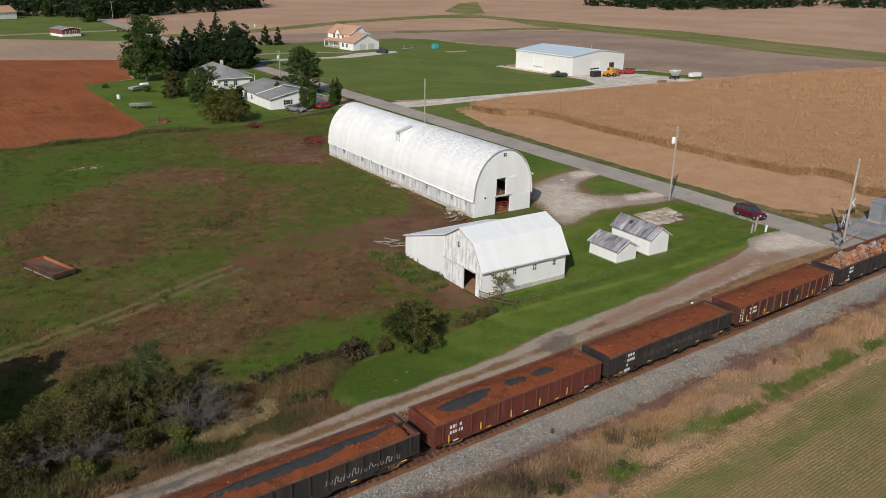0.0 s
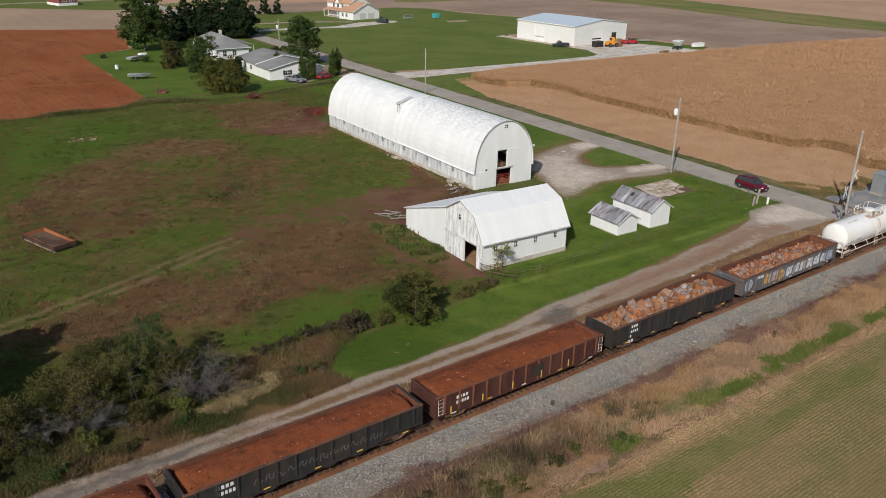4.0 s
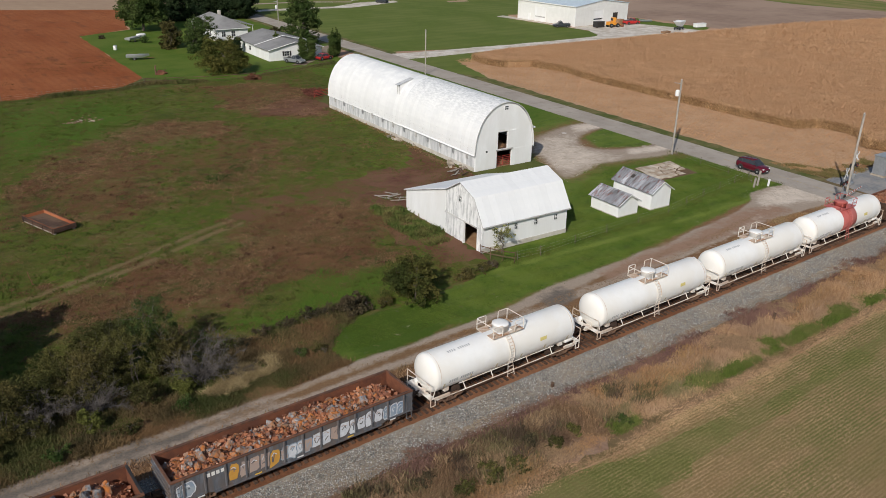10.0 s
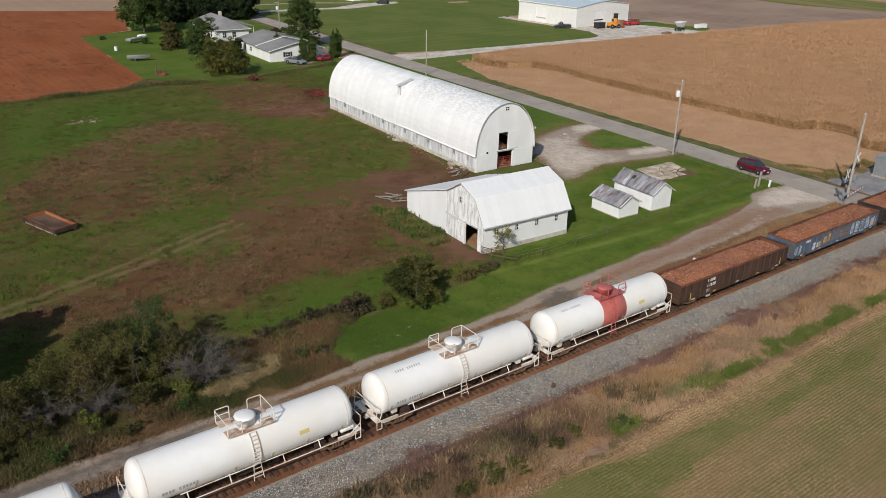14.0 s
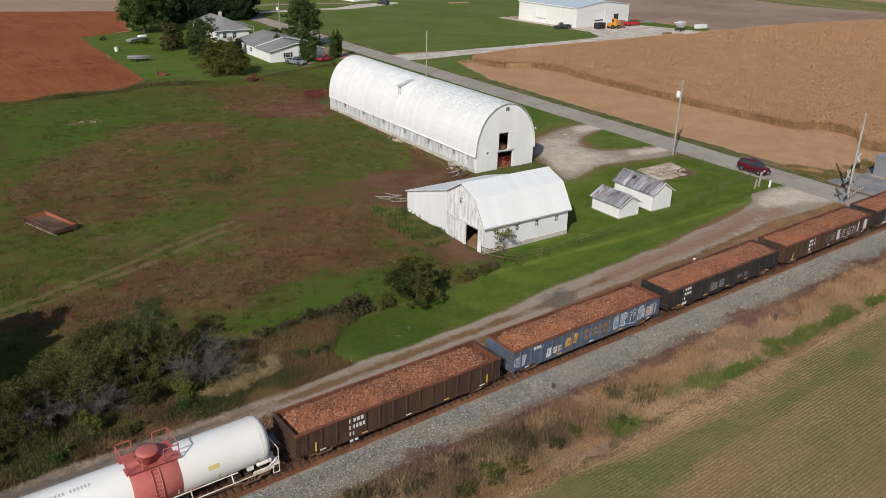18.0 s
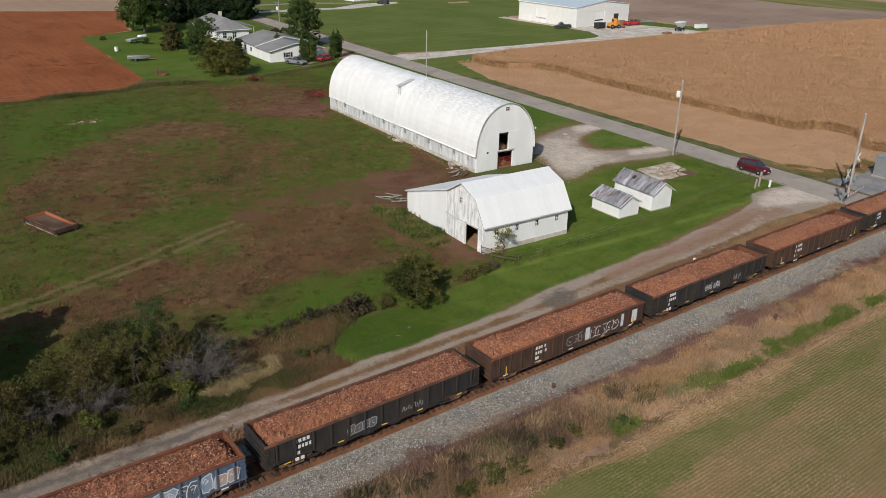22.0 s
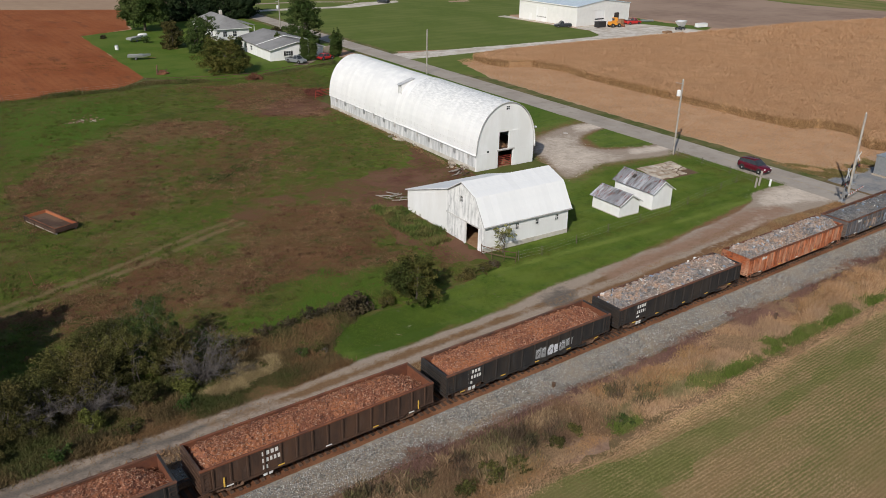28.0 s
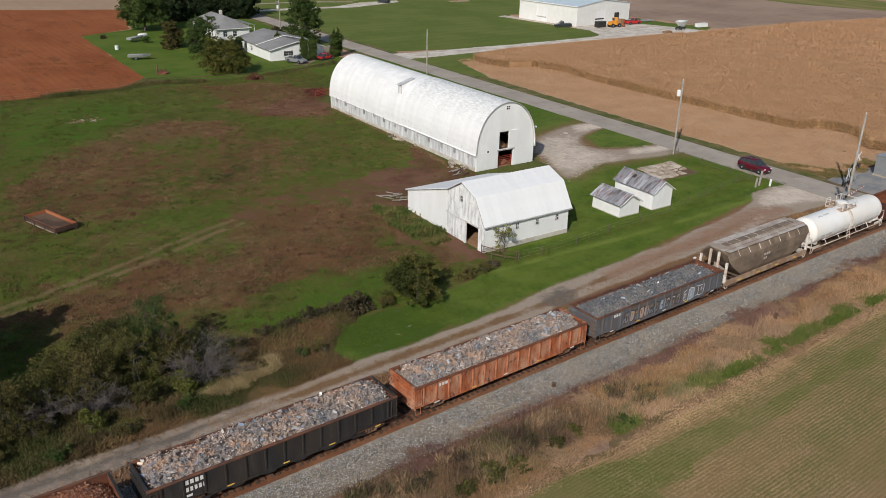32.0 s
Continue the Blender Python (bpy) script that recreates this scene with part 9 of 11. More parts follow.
for i, (x, y, h, r) in enumerate(((5.0, 51.2, 1.6, 1.3), (8.6, 50.6, 1.4, 1.2), (12.2, 51.2, 1.8, 1.4), (15.4, 51.8, 1.5, 1.2), (2.2, 50.4, 1.5, 1.2))):
    tree("scrub_bush", x, y, h, r, LEAF_LIME if i % 2 else LEAF_RUST, 2600, 0.07, 330 + i, "low scrub bush in rank grass", G1, base=0.1, blobs=9)
for i, (x, y, h) in enumerate(((-1.6, 60.0, 9.5), (-1.0, 64.6, 8.5), (-5.5, 56.0, 9.5), (-5.0, 62.5, 10), (-0.2, 61.8, 9.5), (-5.2, 51.6, 8.5), (-2.6, 55.2, 7.5), (-1.8, 57.6, 8.0), (-0.6, 57.8, 5.6))):
    tree("shade_tree", x, y, h, 3.3, LEAF_OLIVE, 12000, 0.26, 340 + i, "broad olive tree beyond the scrub", G1, base=0.2, blobs=18)


for i, (x, y, h, r, lf) in enumerate(((19.2, 54.6, 0.9, 1.0, LEAF_RUST), (21.4, 55.6, 1.0, 1.1, LEAF_BROWN), (23.6, 55.9, 0.9, 1.0, LEAF_BROWN), (25.8, 56.0, 1.0, 1.1, LEAF_BROWN), (28.0, 56.2, 1.1, 1.1, LEAF_BROWN), (29.6, 55.9, 1.2, 1.1, LEAF_BROWN), (18.6, 51.6, 0.7, 0.8, LEAF_RUST), (24.4, 51.0, 0.6, 0.8, LEAF_GREEN), (26.4, 50.6, 0.6, 0.8, LEAF_RUST), (14.6, 49.6, 0.7, 0.9, LEAF_GREEN), (10.4, 48.8, 0.8, 1.0, LEAF_RUST), (6.0, 48.4, 0.9, 1.1, LEAF_GREEN), (33.4, 55.3, 0.8, 1.0, LEAF_BROWN), (35.0, 54.7, 0.7, 0.9, LEAF_RUST), (46.8, 55.4, 0.8, 1.0, LEAF_RUST), (48.4, 55.8, 0.7, 0.9, LEAF_BROWN))):
    tree("scrub_bush", x, y, h, r, lf, 900, 0.075, 600 + i, "low ragged scrub bush in the weeds", G1, base=0.1, blobs=8)


def dead_tree(x, y, h, seed):
    rng = np.random.default_rng(seed)
    t = thing("dead_tree", pose(x, y, 0), "bare grey dead tree with fine branches", "tree")
    bm = bmesh.new()
    for i in range(22):
        a = rng.uniform(0, 6.28)
        p, d = Vector((0, 0, 0)), Vector((0.75 * math.cos(a), 0.75 * math.sin(a), rng.uniform(0.5, 1.3))).normalized()
        r = 0.05
        for k in range(7):
            q = p + d * h * 0.16
            rod(bm, p, q, r, r * 0.75, n=5, caps=False)
            for j in range(4):
                dd = (d + Vector(rng.normal(0, 0.7, 3))).normalized()
                e = q + dd * h * rng.uniform(0.1, 0.24)
                rod(bm, q, e, r * 0.4, 0.012, n=3, caps=False)
                for jj in range(3):
                    d3 = (dd + Vector(rng.normal(0, 0.8, 3))).normalized()
                    s = q.lerp(e, rng.uniform(0.3, 1))
                    rod(bm, s, s + d3 * h * 0.12, 0.013, 0.006, n=3, caps=False)
            p, r = q, r * 0.78
            d = (d + Vector(rng.normal(0, 0.2, 3)) + Vector((0, 0, -0.03))).normalized()
    part("crown", bm, BARK_GREY, t)
    return t


for i, (x, y, h, r, lf) in enumerate(((27.6, 30.7, 0.7, 1.4, LEAF_OLIVE), (25.2, 30.8, 0.6, 1.2, LEAF_OLIVE), (29.6, 30.7, 0.5, 1.1, LEAF_OLIVE), (31.8, 31.9, 0.7, 0.7, LEAF_BROWN), (33.2, 30.9, 0.45, 0.8, LEAF_RUST), (35.2, 31.2, 0.45, 0.7, LEAF_OLIVE), (38.6, 30.1, 0.4, 1.0, LEAF_GREEN), (23.6, 32.6, 0.7, 0.8, LEAF_BROWN))):
    tree("bank_bush", x, y, h, r, lf, 1300, 0.07, 640 + i, "low leafy bush among the bank's weeds", "bank bushes", base=0.1, blobs=10)
dead_tree(16.9, 52.2, 3.3, 9)
dead_tree(5.9, 53.0, 2.0, 11)
dead_tree(9.3, 52.2, 2.2, 13)
tree("round_bush", 38.0, 54.3, 5.0, 3.3, mat("leaf_bush", (0.05, 0.062, 0.017), (0.032, 0.042, 0.012), (0.09, 0.085, 0.024), fine=0.8, large=0.35, place=True, island=0.45, bump=0), 19000, 0.1, 350, "large dark green bush with yellowing leaves", base=0.06, blobs=26)
tree("brown_bush", 31.7, 55.3, 1.6, 1.7, LEAF_BROWN, 3800, 0.11, 351, "low brown leafless-looking bush", base=0.08, blobs=12)
tree("young_tree", 51.5, 57.9, 3.4, 1.25, LEAF_YELLOW, 620, 0.1, 352, "young yellowing tree beside the barn", base=0.2, blobs=14)
tree("elder_bush", 44.6, 55.6, 0.9, 1.2, LEAF_RUST, 1200, 0.1, 353, "low scrub by the pasture gate", base=0.1, blobs=8)
# homestead
LEAF_CEDAR = mat("leaf_cedar", (0.055, 0.085, 0.022), (0.04, 0.066, 0.018), (0.075, 0.1, 0.028), fine=0.8, large=0.25, place=True, island=0.4, bump=0)
LEAF_GOLD = mat("leaf_gold_olive", (0.075, 0.082, 0.02), (0.05, 0.058, 0.015), (0.105, 0.098, 0.026), fine=0.8, large=0.3, place=True, island=0.4, bump=0)
tree("round_tree", 65.6, 164.6, 7.4, 5.2, LEAF_GOLD, 17000, 0.17, 360, "round autumn tree in the lawn", base=0.2, blobs=44)
tree("tall_tree", 70.6, 233.0, 19.0, 7.4, LEAF_GREEN, 22000, 0.3, 361, "tall broad deciduous tree by the farmhouse", base=0.24, blobs=60)
for i, (x, y, h, r) in enumerate(((84.3, 250, 10.6, 4.6), (90.0, 254, 13.0, 5.2), (96.0, 256, 15.0, 5.6), (101.4, 257, 17.0, 6.0), (93.0, 248, 9.5, 5.0), (99.0, 248, 9.5, 5.0), (80.5, 252, 9.5, 4.4))):
    tree("spruce_tree", x, y, h, r, LEAF_DARK, 13000, 0.3, 370 + i, "dark green spruce by the farmhouse", "windbreak spruces", base=0.06, blobs=46, shape="spire")
tree("broad_tree", 107.6, 252, 14.2, 6.6, LEAF_DARK, 20000, 0.3, 380, "broad dark tree beside the road", base=0.06, blobs=48)
tree("yard_tree", 96.5, 188, 12.6, 5.2, LEAF_GREEN, 24000, 0.21, 381, "broad pointed green tree behind the garage", base=0.06, blobs=60)
tree("broad_tree", 104.5, 246, 8.5, 5.0, LEAF_DARK, 12000, 0.28, 382, "low dark tree beside the road", base=0.05, blobs=34)
for i, (x, y, h, r) in enumerate(((86.2, 168.6, 6.4, 1.5), (88.3, 168.4, 6.4, 1.45), (95.0, 170.2, 6.8, 1.4), (96.6, 171.0, 6.8, 1.4), (85.6, 181, 5.6, 1.2))):
    tree("column_cedar", x, y, h, r, LEAF_CEDAR, 10000, 0.13, 390 + i, "narrow upright green cedar", "column cedars", shape="column", blobs=14)
for i, (x, y, h, r, lf) in enumerate(((66.6, 200.4, 7.4, 3.0, LEAF_RUST), (70.4, 193.0, 8.4, 3.8, LEAF_GREEN), (74.0, 197.5, 9.4, 4.2, LEAF_GREEN), (69.5, 205, 5.0, 2.0, LEAF_DARK), (77.8, 186, 4.6, 1.2, LEAF_DARK), (93.0, 197, 3.6, 3.0, LEAF_BROWN))):
    tree("yard_bush", x, y, h, r, lf, 8000, 0.17, 400 + i, "leafy bush near the farmhouse", "homestead bushes", base=0.08, blobs=30)
for i, (x, y, h, r) in enumerate(((142.3, 309.4, 8.0, 2.4), (146.9, 307.4, 7.0, 2.3))):
    tree("spruce_tree", x, y, h, r, LEAF_DARK, 900, 0.55, 410 + i, "small dark spruce by a drive", "far spruces", base=0.06, blobs=14, shape="spire")
tree("lawn_shrub", 64.2, 212, 1.8, 1.1, LEAF_GREEN, 500, 0.2, 415, "small round shrub on the lawn", base=0.1, blobs=6)


def woods(poly, n, h, seed, label):
    """A far wood: many clumps of leaf sprays, one object."""
    rng = np.random.default_rng(seed)
    p = scatter(rng, n * 3, poly)[:n]
    hh = h * rng.uniform(0.65, 1.1, len(p))
    bl = [(x, y, z * f, r) for (x, y), z in zip(p, hh) for f, r in ((0.12, h * 0.22), (0.35, h * 0.24), (0.6, h * 0.24), (0.82, h * 0.17))]
    q, f = leaves(rng, bl, n * 190, 0.95, hollow=0.5)
    return tagged(new("far_woods", raw_mesh("far_woods", q, f, LEAF_DARK)), label, "woods", kind="stuff")


for i, (x, y, h, r) in enumerate(((112, 458, 9, 4.5), (111, 474, 13, 6), (113, 497, 15, 7), (104, 505, 12, 6), (92, 514, 9, 4.5), (116, 550, 14, 7), (104, 556, 13, 6), (121, 520, 14, 7), (62, 470, 8, 4), (74, 520, 11, 5))):
    tree("far_tree", x, y, h, r, LEAF_DARK if i % 3 else LEAF_GREEN, 1500, 0.6, 430 + i, "dark tree beside the far road", "far roadside trees", base=0.08, blobs=16)
woods([(106, 474), (132, 476), (172, 502), (226, 526), (262, 560), (270, 610), (180, 620), (60, 610)], 300, 19, 500, "dark wood beyond the far fields")
woods([(515, 498), (533, 410), (600, 408), (735, 402), (770, 440), (640, 520)], 230, 18, 501, "dark wood on the far skyline")
woods([(-60, 560), (60, 600), (40, 680), (-100, 660)], 90, 14, 502, "distant trees behind far homes")
woods([(730, 380), (960, 300), (990, 340), (760, 430)], 90, 16, 503, "distant wood on the skyline")
# ---- vehicles ----
def paint(name, c, rough=0.3):
    return mat(name, c, tuple(v * 0.92 for v in c), fine=0.8, rough=rough, bump=0, spec=0.6)


def wheel(parent, x, y, r=0.34, w=0.22):
    o = shared(("tyre", r), "wheel", lambda: lathe([(r * 0.6, -w / 2), (r * 0.95, -w / 2), (r, -w * 0.35), (r, w * 0.35), (r * 0.95, w / 2), (r * 0.6, w / 2)], 18, "y"), M_RUBBER, parent, pose(x, y, r))
    shared(("rim", r), "rim", lambda: lathe([(0.04, -w / 2 - 0.012), (r * 0.58, -w / 2 + 0.01), (r * 0.6, w / 2 - 0.01), (0.04, w / 2 + 0.012)], 14, "y"), M_STEEL, o)


def loft(sections):
    """A body from cross sections: each a list of (y, z) at one x."""
    bm = bmesh.new()
    rings = [[bm.verts.new((x, y, z)) for y, z in sec] for x, sec in sections]
    n = len(rings[0])
    for p, q in zip(rings, rings[1:]):
        for i in range(n):
            bm.faces.new((p[i], q[i], q[(i + 1) % n], p[(i + 1) % n]))
    bm.faces.new(rings[0])
    bm.faces.new(rings[-1][::-1])
    bmesh.ops.recalc_face_normals(bm, faces=bm.faces[:])
    return bm


def motor_car(name, m, body, label, kind="suv", L_=4.6, W_=1.82, H_=1.68):
    """A car pointing along +x."""
    t = thing(name, m, label, "car" if kind != "pickup" else "truck")
    h = L_ / 2
    belt = H_ * 0.6

    def sec(hw, z0, z1):
        return [(-hw * 0.94, z0), (-hw, z0 + 0.16), (-hw, z1 - 0.14), (-hw * 0.93, z1), (hw * 0.93, z1), (hw, z1 - 0.14), (hw, z0 + 0.16), (hw * 0.94, z0)]

    w = W_ / 2
    part("body", loft([(-h, sec(w * 0.88, 0.36, belt * 0.9)), (-h + 0.18, sec(w * 0.97, 0.26, belt * 0.98)), (-h * 0.5, sec(w, 0.22, belt)), (h * 0.25, sec(w, 0.22, belt)), (h * 0.55, sec(w * 0.99, 0.22, belt * 0.95)), (h - 0.2, sec(w * 0.95, 0.26, belt * 0.82)), (h, sec(w * 0.82, 0.34, belt * 0.66))]), body, t, smooth=False)
    if kind == "pickup":
        c0, c1, r0, r1 = -0.25, h * 0.5, 0.05, h * 0.25
    elif kind == "sedan":
        c0, c1, r0, r1 = -h + 0.55, h * 0.5, -h * 0.42, h * 0.18
    else:
        c0, c1, r0, r1 = -h + 0.08, h * 0.52, -h * 0.8, h * 0.2

    def cab(hw, z):
        return [(-hw, z), (hw, z)]

    lo = ((c0, -w * 0.93, belt - 0.02), (c1, -w * 0.9, belt - 0.03), (c1, w * 0.9, belt - 0.03), (c0, w * 0.93, belt - 0.02))
    hi = ((r0, -w * 0.72, H_ - 0.05), (r1, -w * 0.7, H_ - 0.05), (r1, w * 0.7, H_ - 0.05), (r0, w * 0.72, H_ - 0.05))
    for i, glass in enumerate(("side_window", "windshield", "side_window", "rear_window")):
        bm = bmesh.new()
        outer = [Vector(p) for p in (lo[i], lo[(i + 1) % 4], hi[(i + 1) % 4], hi[i])]
        n = (outer[1] - outer[0]).cross(outer[3] - outer[0]).normalized() * 0.012
        vs = [bm.verts.new(p) for p in outer] + [bm.verts.new(p - n) for p in outer]
        bm.faces.new(vs[:4])
        bm.faces.new(vs[7:3:-1])
        for k in range(4):
            bm.faces.new((vs[(k + 1) % 4], vs[k], vs[k + 4], vs[(k + 1) % 4 + 4]))
        part(glass, bm, M_GLASS, t, "dark tinted glass")
    part("roof", boxes((r0 - 0.02, r1 + 0.02, -w * 0.74, w * 0.74, H_ - 0.06, H_), bevel=0.02), body, t)
    for s in (-1, 1):
        part("pillar", rods([[(c1, s * w * 0.905, belt), (r1, s * w * 0.71, H_ - 0.04)]], 0.035, 5), body, t)
        part("pillar", rods([[(c0, s * w * 0.935, belt), (r0, s * w * 0.73, H_ - 0.04)]], 0.035, 5), body, t)
        part("pillar", rods([[((c0 + c1) / 2, s * w * 0.925, belt), ((r0 + r1) / 2, s * w * 0.73, H_ - 0.04)]], 0.03, 5), body, t)
        part("headlight", boxes((h - 0.16, h - 0.01, s * w * 0.62 - 0.16, s * w * 0.62 + 0.16, belt * 0.6, belt * 0.74), bevel=0.03), M_LAMP, t, "clear headlight")
        part("tail_light", boxes((-h - 0.01, -h + 0.06, s * w * 0.72 - 0.09, s * w * 0.72 + 0.09, belt * 0.68, belt * 0.92), bevel=0.02), M_RED_STEEL, t, "red tail light")
        part("mirror", boxes((c1 - 0.35, c1 - 0.2, s * (w + 0.08) - 0.1, s * (w + 0.08) + 0.1, belt - 0.02, belt + 0.14), bevel=0.03), body, t)
        for wx in (h * 0.6, -h * 0.6):
            wheel(t, wx, s * (w - 0.07), 0.36)
            part("wheel_arch", lathe([(0.02, -0.01), (0.45, -0.01), (0.45, 0.01), (0.02, 0.01)], 20, "y"), M_BLACK, t, m=pose(wx, s * (w - 0.004), 0.4))
        part("roof_rail", rods([[(r0 + 0.1, s * w * 0.66, H_ + 0.05), (r1 - 0.1, s * w * 0.66, H_ + 0.05)]], 0.03, 5), M_BLACK, t)
    part("bumper", boxes((h - 0.08, h + 0.03, -w * 0.8, w * 0.8, 0.3, 0.5), bevel=0.04), M_BLACK, t)
    part("bumper", boxes((-h - 0.03, -h + 0.08, -w * 0.85, w * 0.85, 0.32, 0.52), bevel=0.04), M_BLACK, t)
    part("trim", boxes((-h + 0.3, h - 0.4, -w - 0.012, -w + 0.01, 0.25, 0.34), (-h + 0.3, h - 0.4, w - 0.01, w + 0.012, 0.25, 0.34)), M_BLACK, t)
    if kind == "pickup":
        part("bed", boxes((-h + 0.1, -0.35, -w * 0.8, w * 0.8, belt + 0.002, belt + 0.02)), M_BLACK, t, "dark truck bed")
        part("bed_rail", boxes((-h + 0.02, -0.3, -w, -w * 0.86, belt, belt + 0.07), (-h + 0.02, -0.3, w * 0.86, w, belt, belt + 0.07)), body, t)
    return t


def crossover(m, body, label):
    """A compact crossover pointing along +x."""
    t = thing("suv", m, label, "car")

    def sec(hw, z0, zs, zc):
        return [(-hw * 0.88, z0), (-hw, z0 + 0.16), (-hw * 1.005, (z0 + zs) / 2), (-hw * 0.99, zs - 0.1), (-hw * 0.93, zs), (-hw * 0.5, zc), (hw * 0.5, zc), (hw * 0.93, zs), (hw * 0.99, zs - 0.1), (hw * 1.005, (z0 + zs) / 2), (hw, z0 + 0.16), (hw * 0.88, z0)]

    part("body", loft([(-2.3, sec(0.74, 0.5, 0.98, 1.02)), (-2.24, sec(0.84, 0.4, 1.08, 1.12)), (-2.0, sec(0.9, 0.32, 1.15, 1.18)), (-1.4, sec(0.925, 0.27, 1.16, 1.18)), (0.0, sec(0.925, 0.25, 1.12, 1.14)), (0.95, sec(0.92, 0.25, 1.06, 1.1)), (1.4, sec(0.91, 0.26, 0.97, 1.04)), (1.85, sec(0.88, 0.29, 0.9, 0.97)), (2.12, sec(0.81, 0.33, 0.8, 0.86)), (2.26, sec(0.7, 0.38, 0.68, 0.73)), (2.3, sec(0.6, 0.42, 0.62, 0.66))]), body, t, smooth=True)
    top = [(-2.16, 0.82, 0.8, 1.1), (-1.86, 0.86, 0.66, 1.58), (-1.2, 0.88, 0.66, 1.67), (-0.2, 0.88, 0.66, 1.7), (0.34, 0.87, 0.64, 1.66), (1.16, 0.85, 0.82, 1.06)]
    part("window_band", loft([(x, [(-b, 1.0), (-a, z), (a, z), (b, 1.0)]) for x, b, a, z in top]), M_GLASS, t, "dark tinted glass")
    part("roof", loft([(x, [(-a - 0.035, z - 0.07), (-a + 0.02, z + 0.012), (a - 0.02, z + 0.012), (a + 0.035, z - 0.07)]) for x, a, z in ((-2.02, 0.7, 1.56), (-1.86, 0.66, 1.6), (-1.2, 0.66, 1.685), (-0.2, 0.66, 1.715), (0.36, 0.64, 1.67))]), body, t, smooth=True)
    for s in (-1, 1):
        for pts, r in (([(1.14, s * 0.85, 1.05), (0.34, s * 0.655, 1.66)], 0.04), ([(-0.3, s * 0.885, 1.03), (-0.36, s * 0.67, 1.69)], 0.035), ([(-1.25, s * 0.885, 1.05), (-1.36, s * 0.67, 1.65)], 0.05), ([(-2.1, s * 0.82, 1.08), (-1.86, s * 0.675, 1.58)], 0.075)):
            part("pillar", rods([pts], r, 6), M_BLACK, t)
        part("headlight", boxes((1.98, 2.2, s * 0.62 - 0.15, s * 0.62 + 0.15, 0.7, 0.84), bevel=0.04), M_LAMP, t, "clear headlight")
        part("tail_light", boxes((-2.27, -2.12, s * 0.72 - 0.1, s * 0.72 + 0.1, 0.86, 1.06), bevel=0.03), M_RED_STEEL, t, "red tail light")
        part("mirror", boxes((0.72, 0.88, s * 1.0 - 0.1, s * 1.0 + 0.1, 1.04, 1.18), bevel=0.03), body, t)
        part("roof_rail", rods([[(-1.7, s * 0.6, 1.66), (-1.5, s * 0.6, 1.73), (0.0, s * 0.6, 1.765), (0.2, s * 0.6, 1.7)]], 0.024, 5), M_BLACK, t)
        part("sill_trim", boxes((-1.0, 0.98, s * 0.93 - 0.012, s * 0.93 + 0.012, 0.25, 0.36)), M_BLACK, t)
        for wx in (1.38, -1.36):
            part("wheel_arch", lathe([(0.02, -0.008), (0.44, -0.008), (0.44, 0.008), (0.02, 0.008)], 22, "y"), M_BLACK, t, m=pose(wx, s * 0.925, 0.38))
            wheel(t, wx, s * 0.85, 0.36)
    part("grille", boxes((2.22, 2.31, -0.42, 0.42, 0.52, 0.68), bevel=0.03), M_BLACK, t)
    part("bumper_lip", boxes((2.18, 2.3, -0.62, 0.62, 0.34, 0.44), bevel=0.03), M_BLACK, t)
    part("number_plate", boxes((2.3, 2.325, -0.15, 0.15, 0.44, 0.53)), M_LAMP, t)
    part("rear_bumper", boxes((-2.34, -2.2, -0.74, 0.74, 0.42, 0.6), bevel=0.04), M_BLACK, t)
    return t


M_LAMP = mat("lamp_glass", (0.75, 0.76, 0.78), (0.65, 0.66, 0.68), fine=2, rough=0.1, bump=0, spec=0.7)
C_WINE = paint("wine_red_car_paint", (0.105, 0.006, 0.016), 0.2)
C_GREY = paint("grey_car_paint", (0.22, 0.23, 0.24))
C_RED = paint("red_car_paint", (0.5, 0.02, 0.02))
C_DARK = paint("dark_car_paint", (0.03, 0.035, 0.04))
C_YEL = paint("loader_orange", (0.75, 0.3, 0.03), 0.5)
crossover(pose(99.55, 60.15, 0.036, 0, 0, -93), C_WINE, "wine-red crossover waiting at the crossing")
motor_car("pickup_truck", pose(83.6, 167.6, 0.02, 0, 0, -68), C_GREY, "grey pickup parked by the garage", "pickup", 5.2, 1.9, 1.75)
motor_car("sedan", pose(91.3, 168.0, 0.03, 0, 0, 15), C_RED, "bright red car parked on the drive", "sedan", 4.4, 1.75, 1.42)
motor_car("pickup_truck", pose(180.4, 180.6, 0.03, 0, 0, 150), C_DARK, "dark pickup parked by the machine shed", "pickup", 5.2, 1.9, 1.8)
motor_car("pickup_truck", pose(205.3, 174.6, 0.03, 0, 0, -10), C_RED, "red pickup parked at the machine shed", "pickup", 5.6, 2.0, 1.9)
motor_car("van", pose(167.3, 261.6, 0.03, 0, 0, 110), C_DARK, "dark car in front of the garage", "suv", 4.8, 1.9, 1.7)


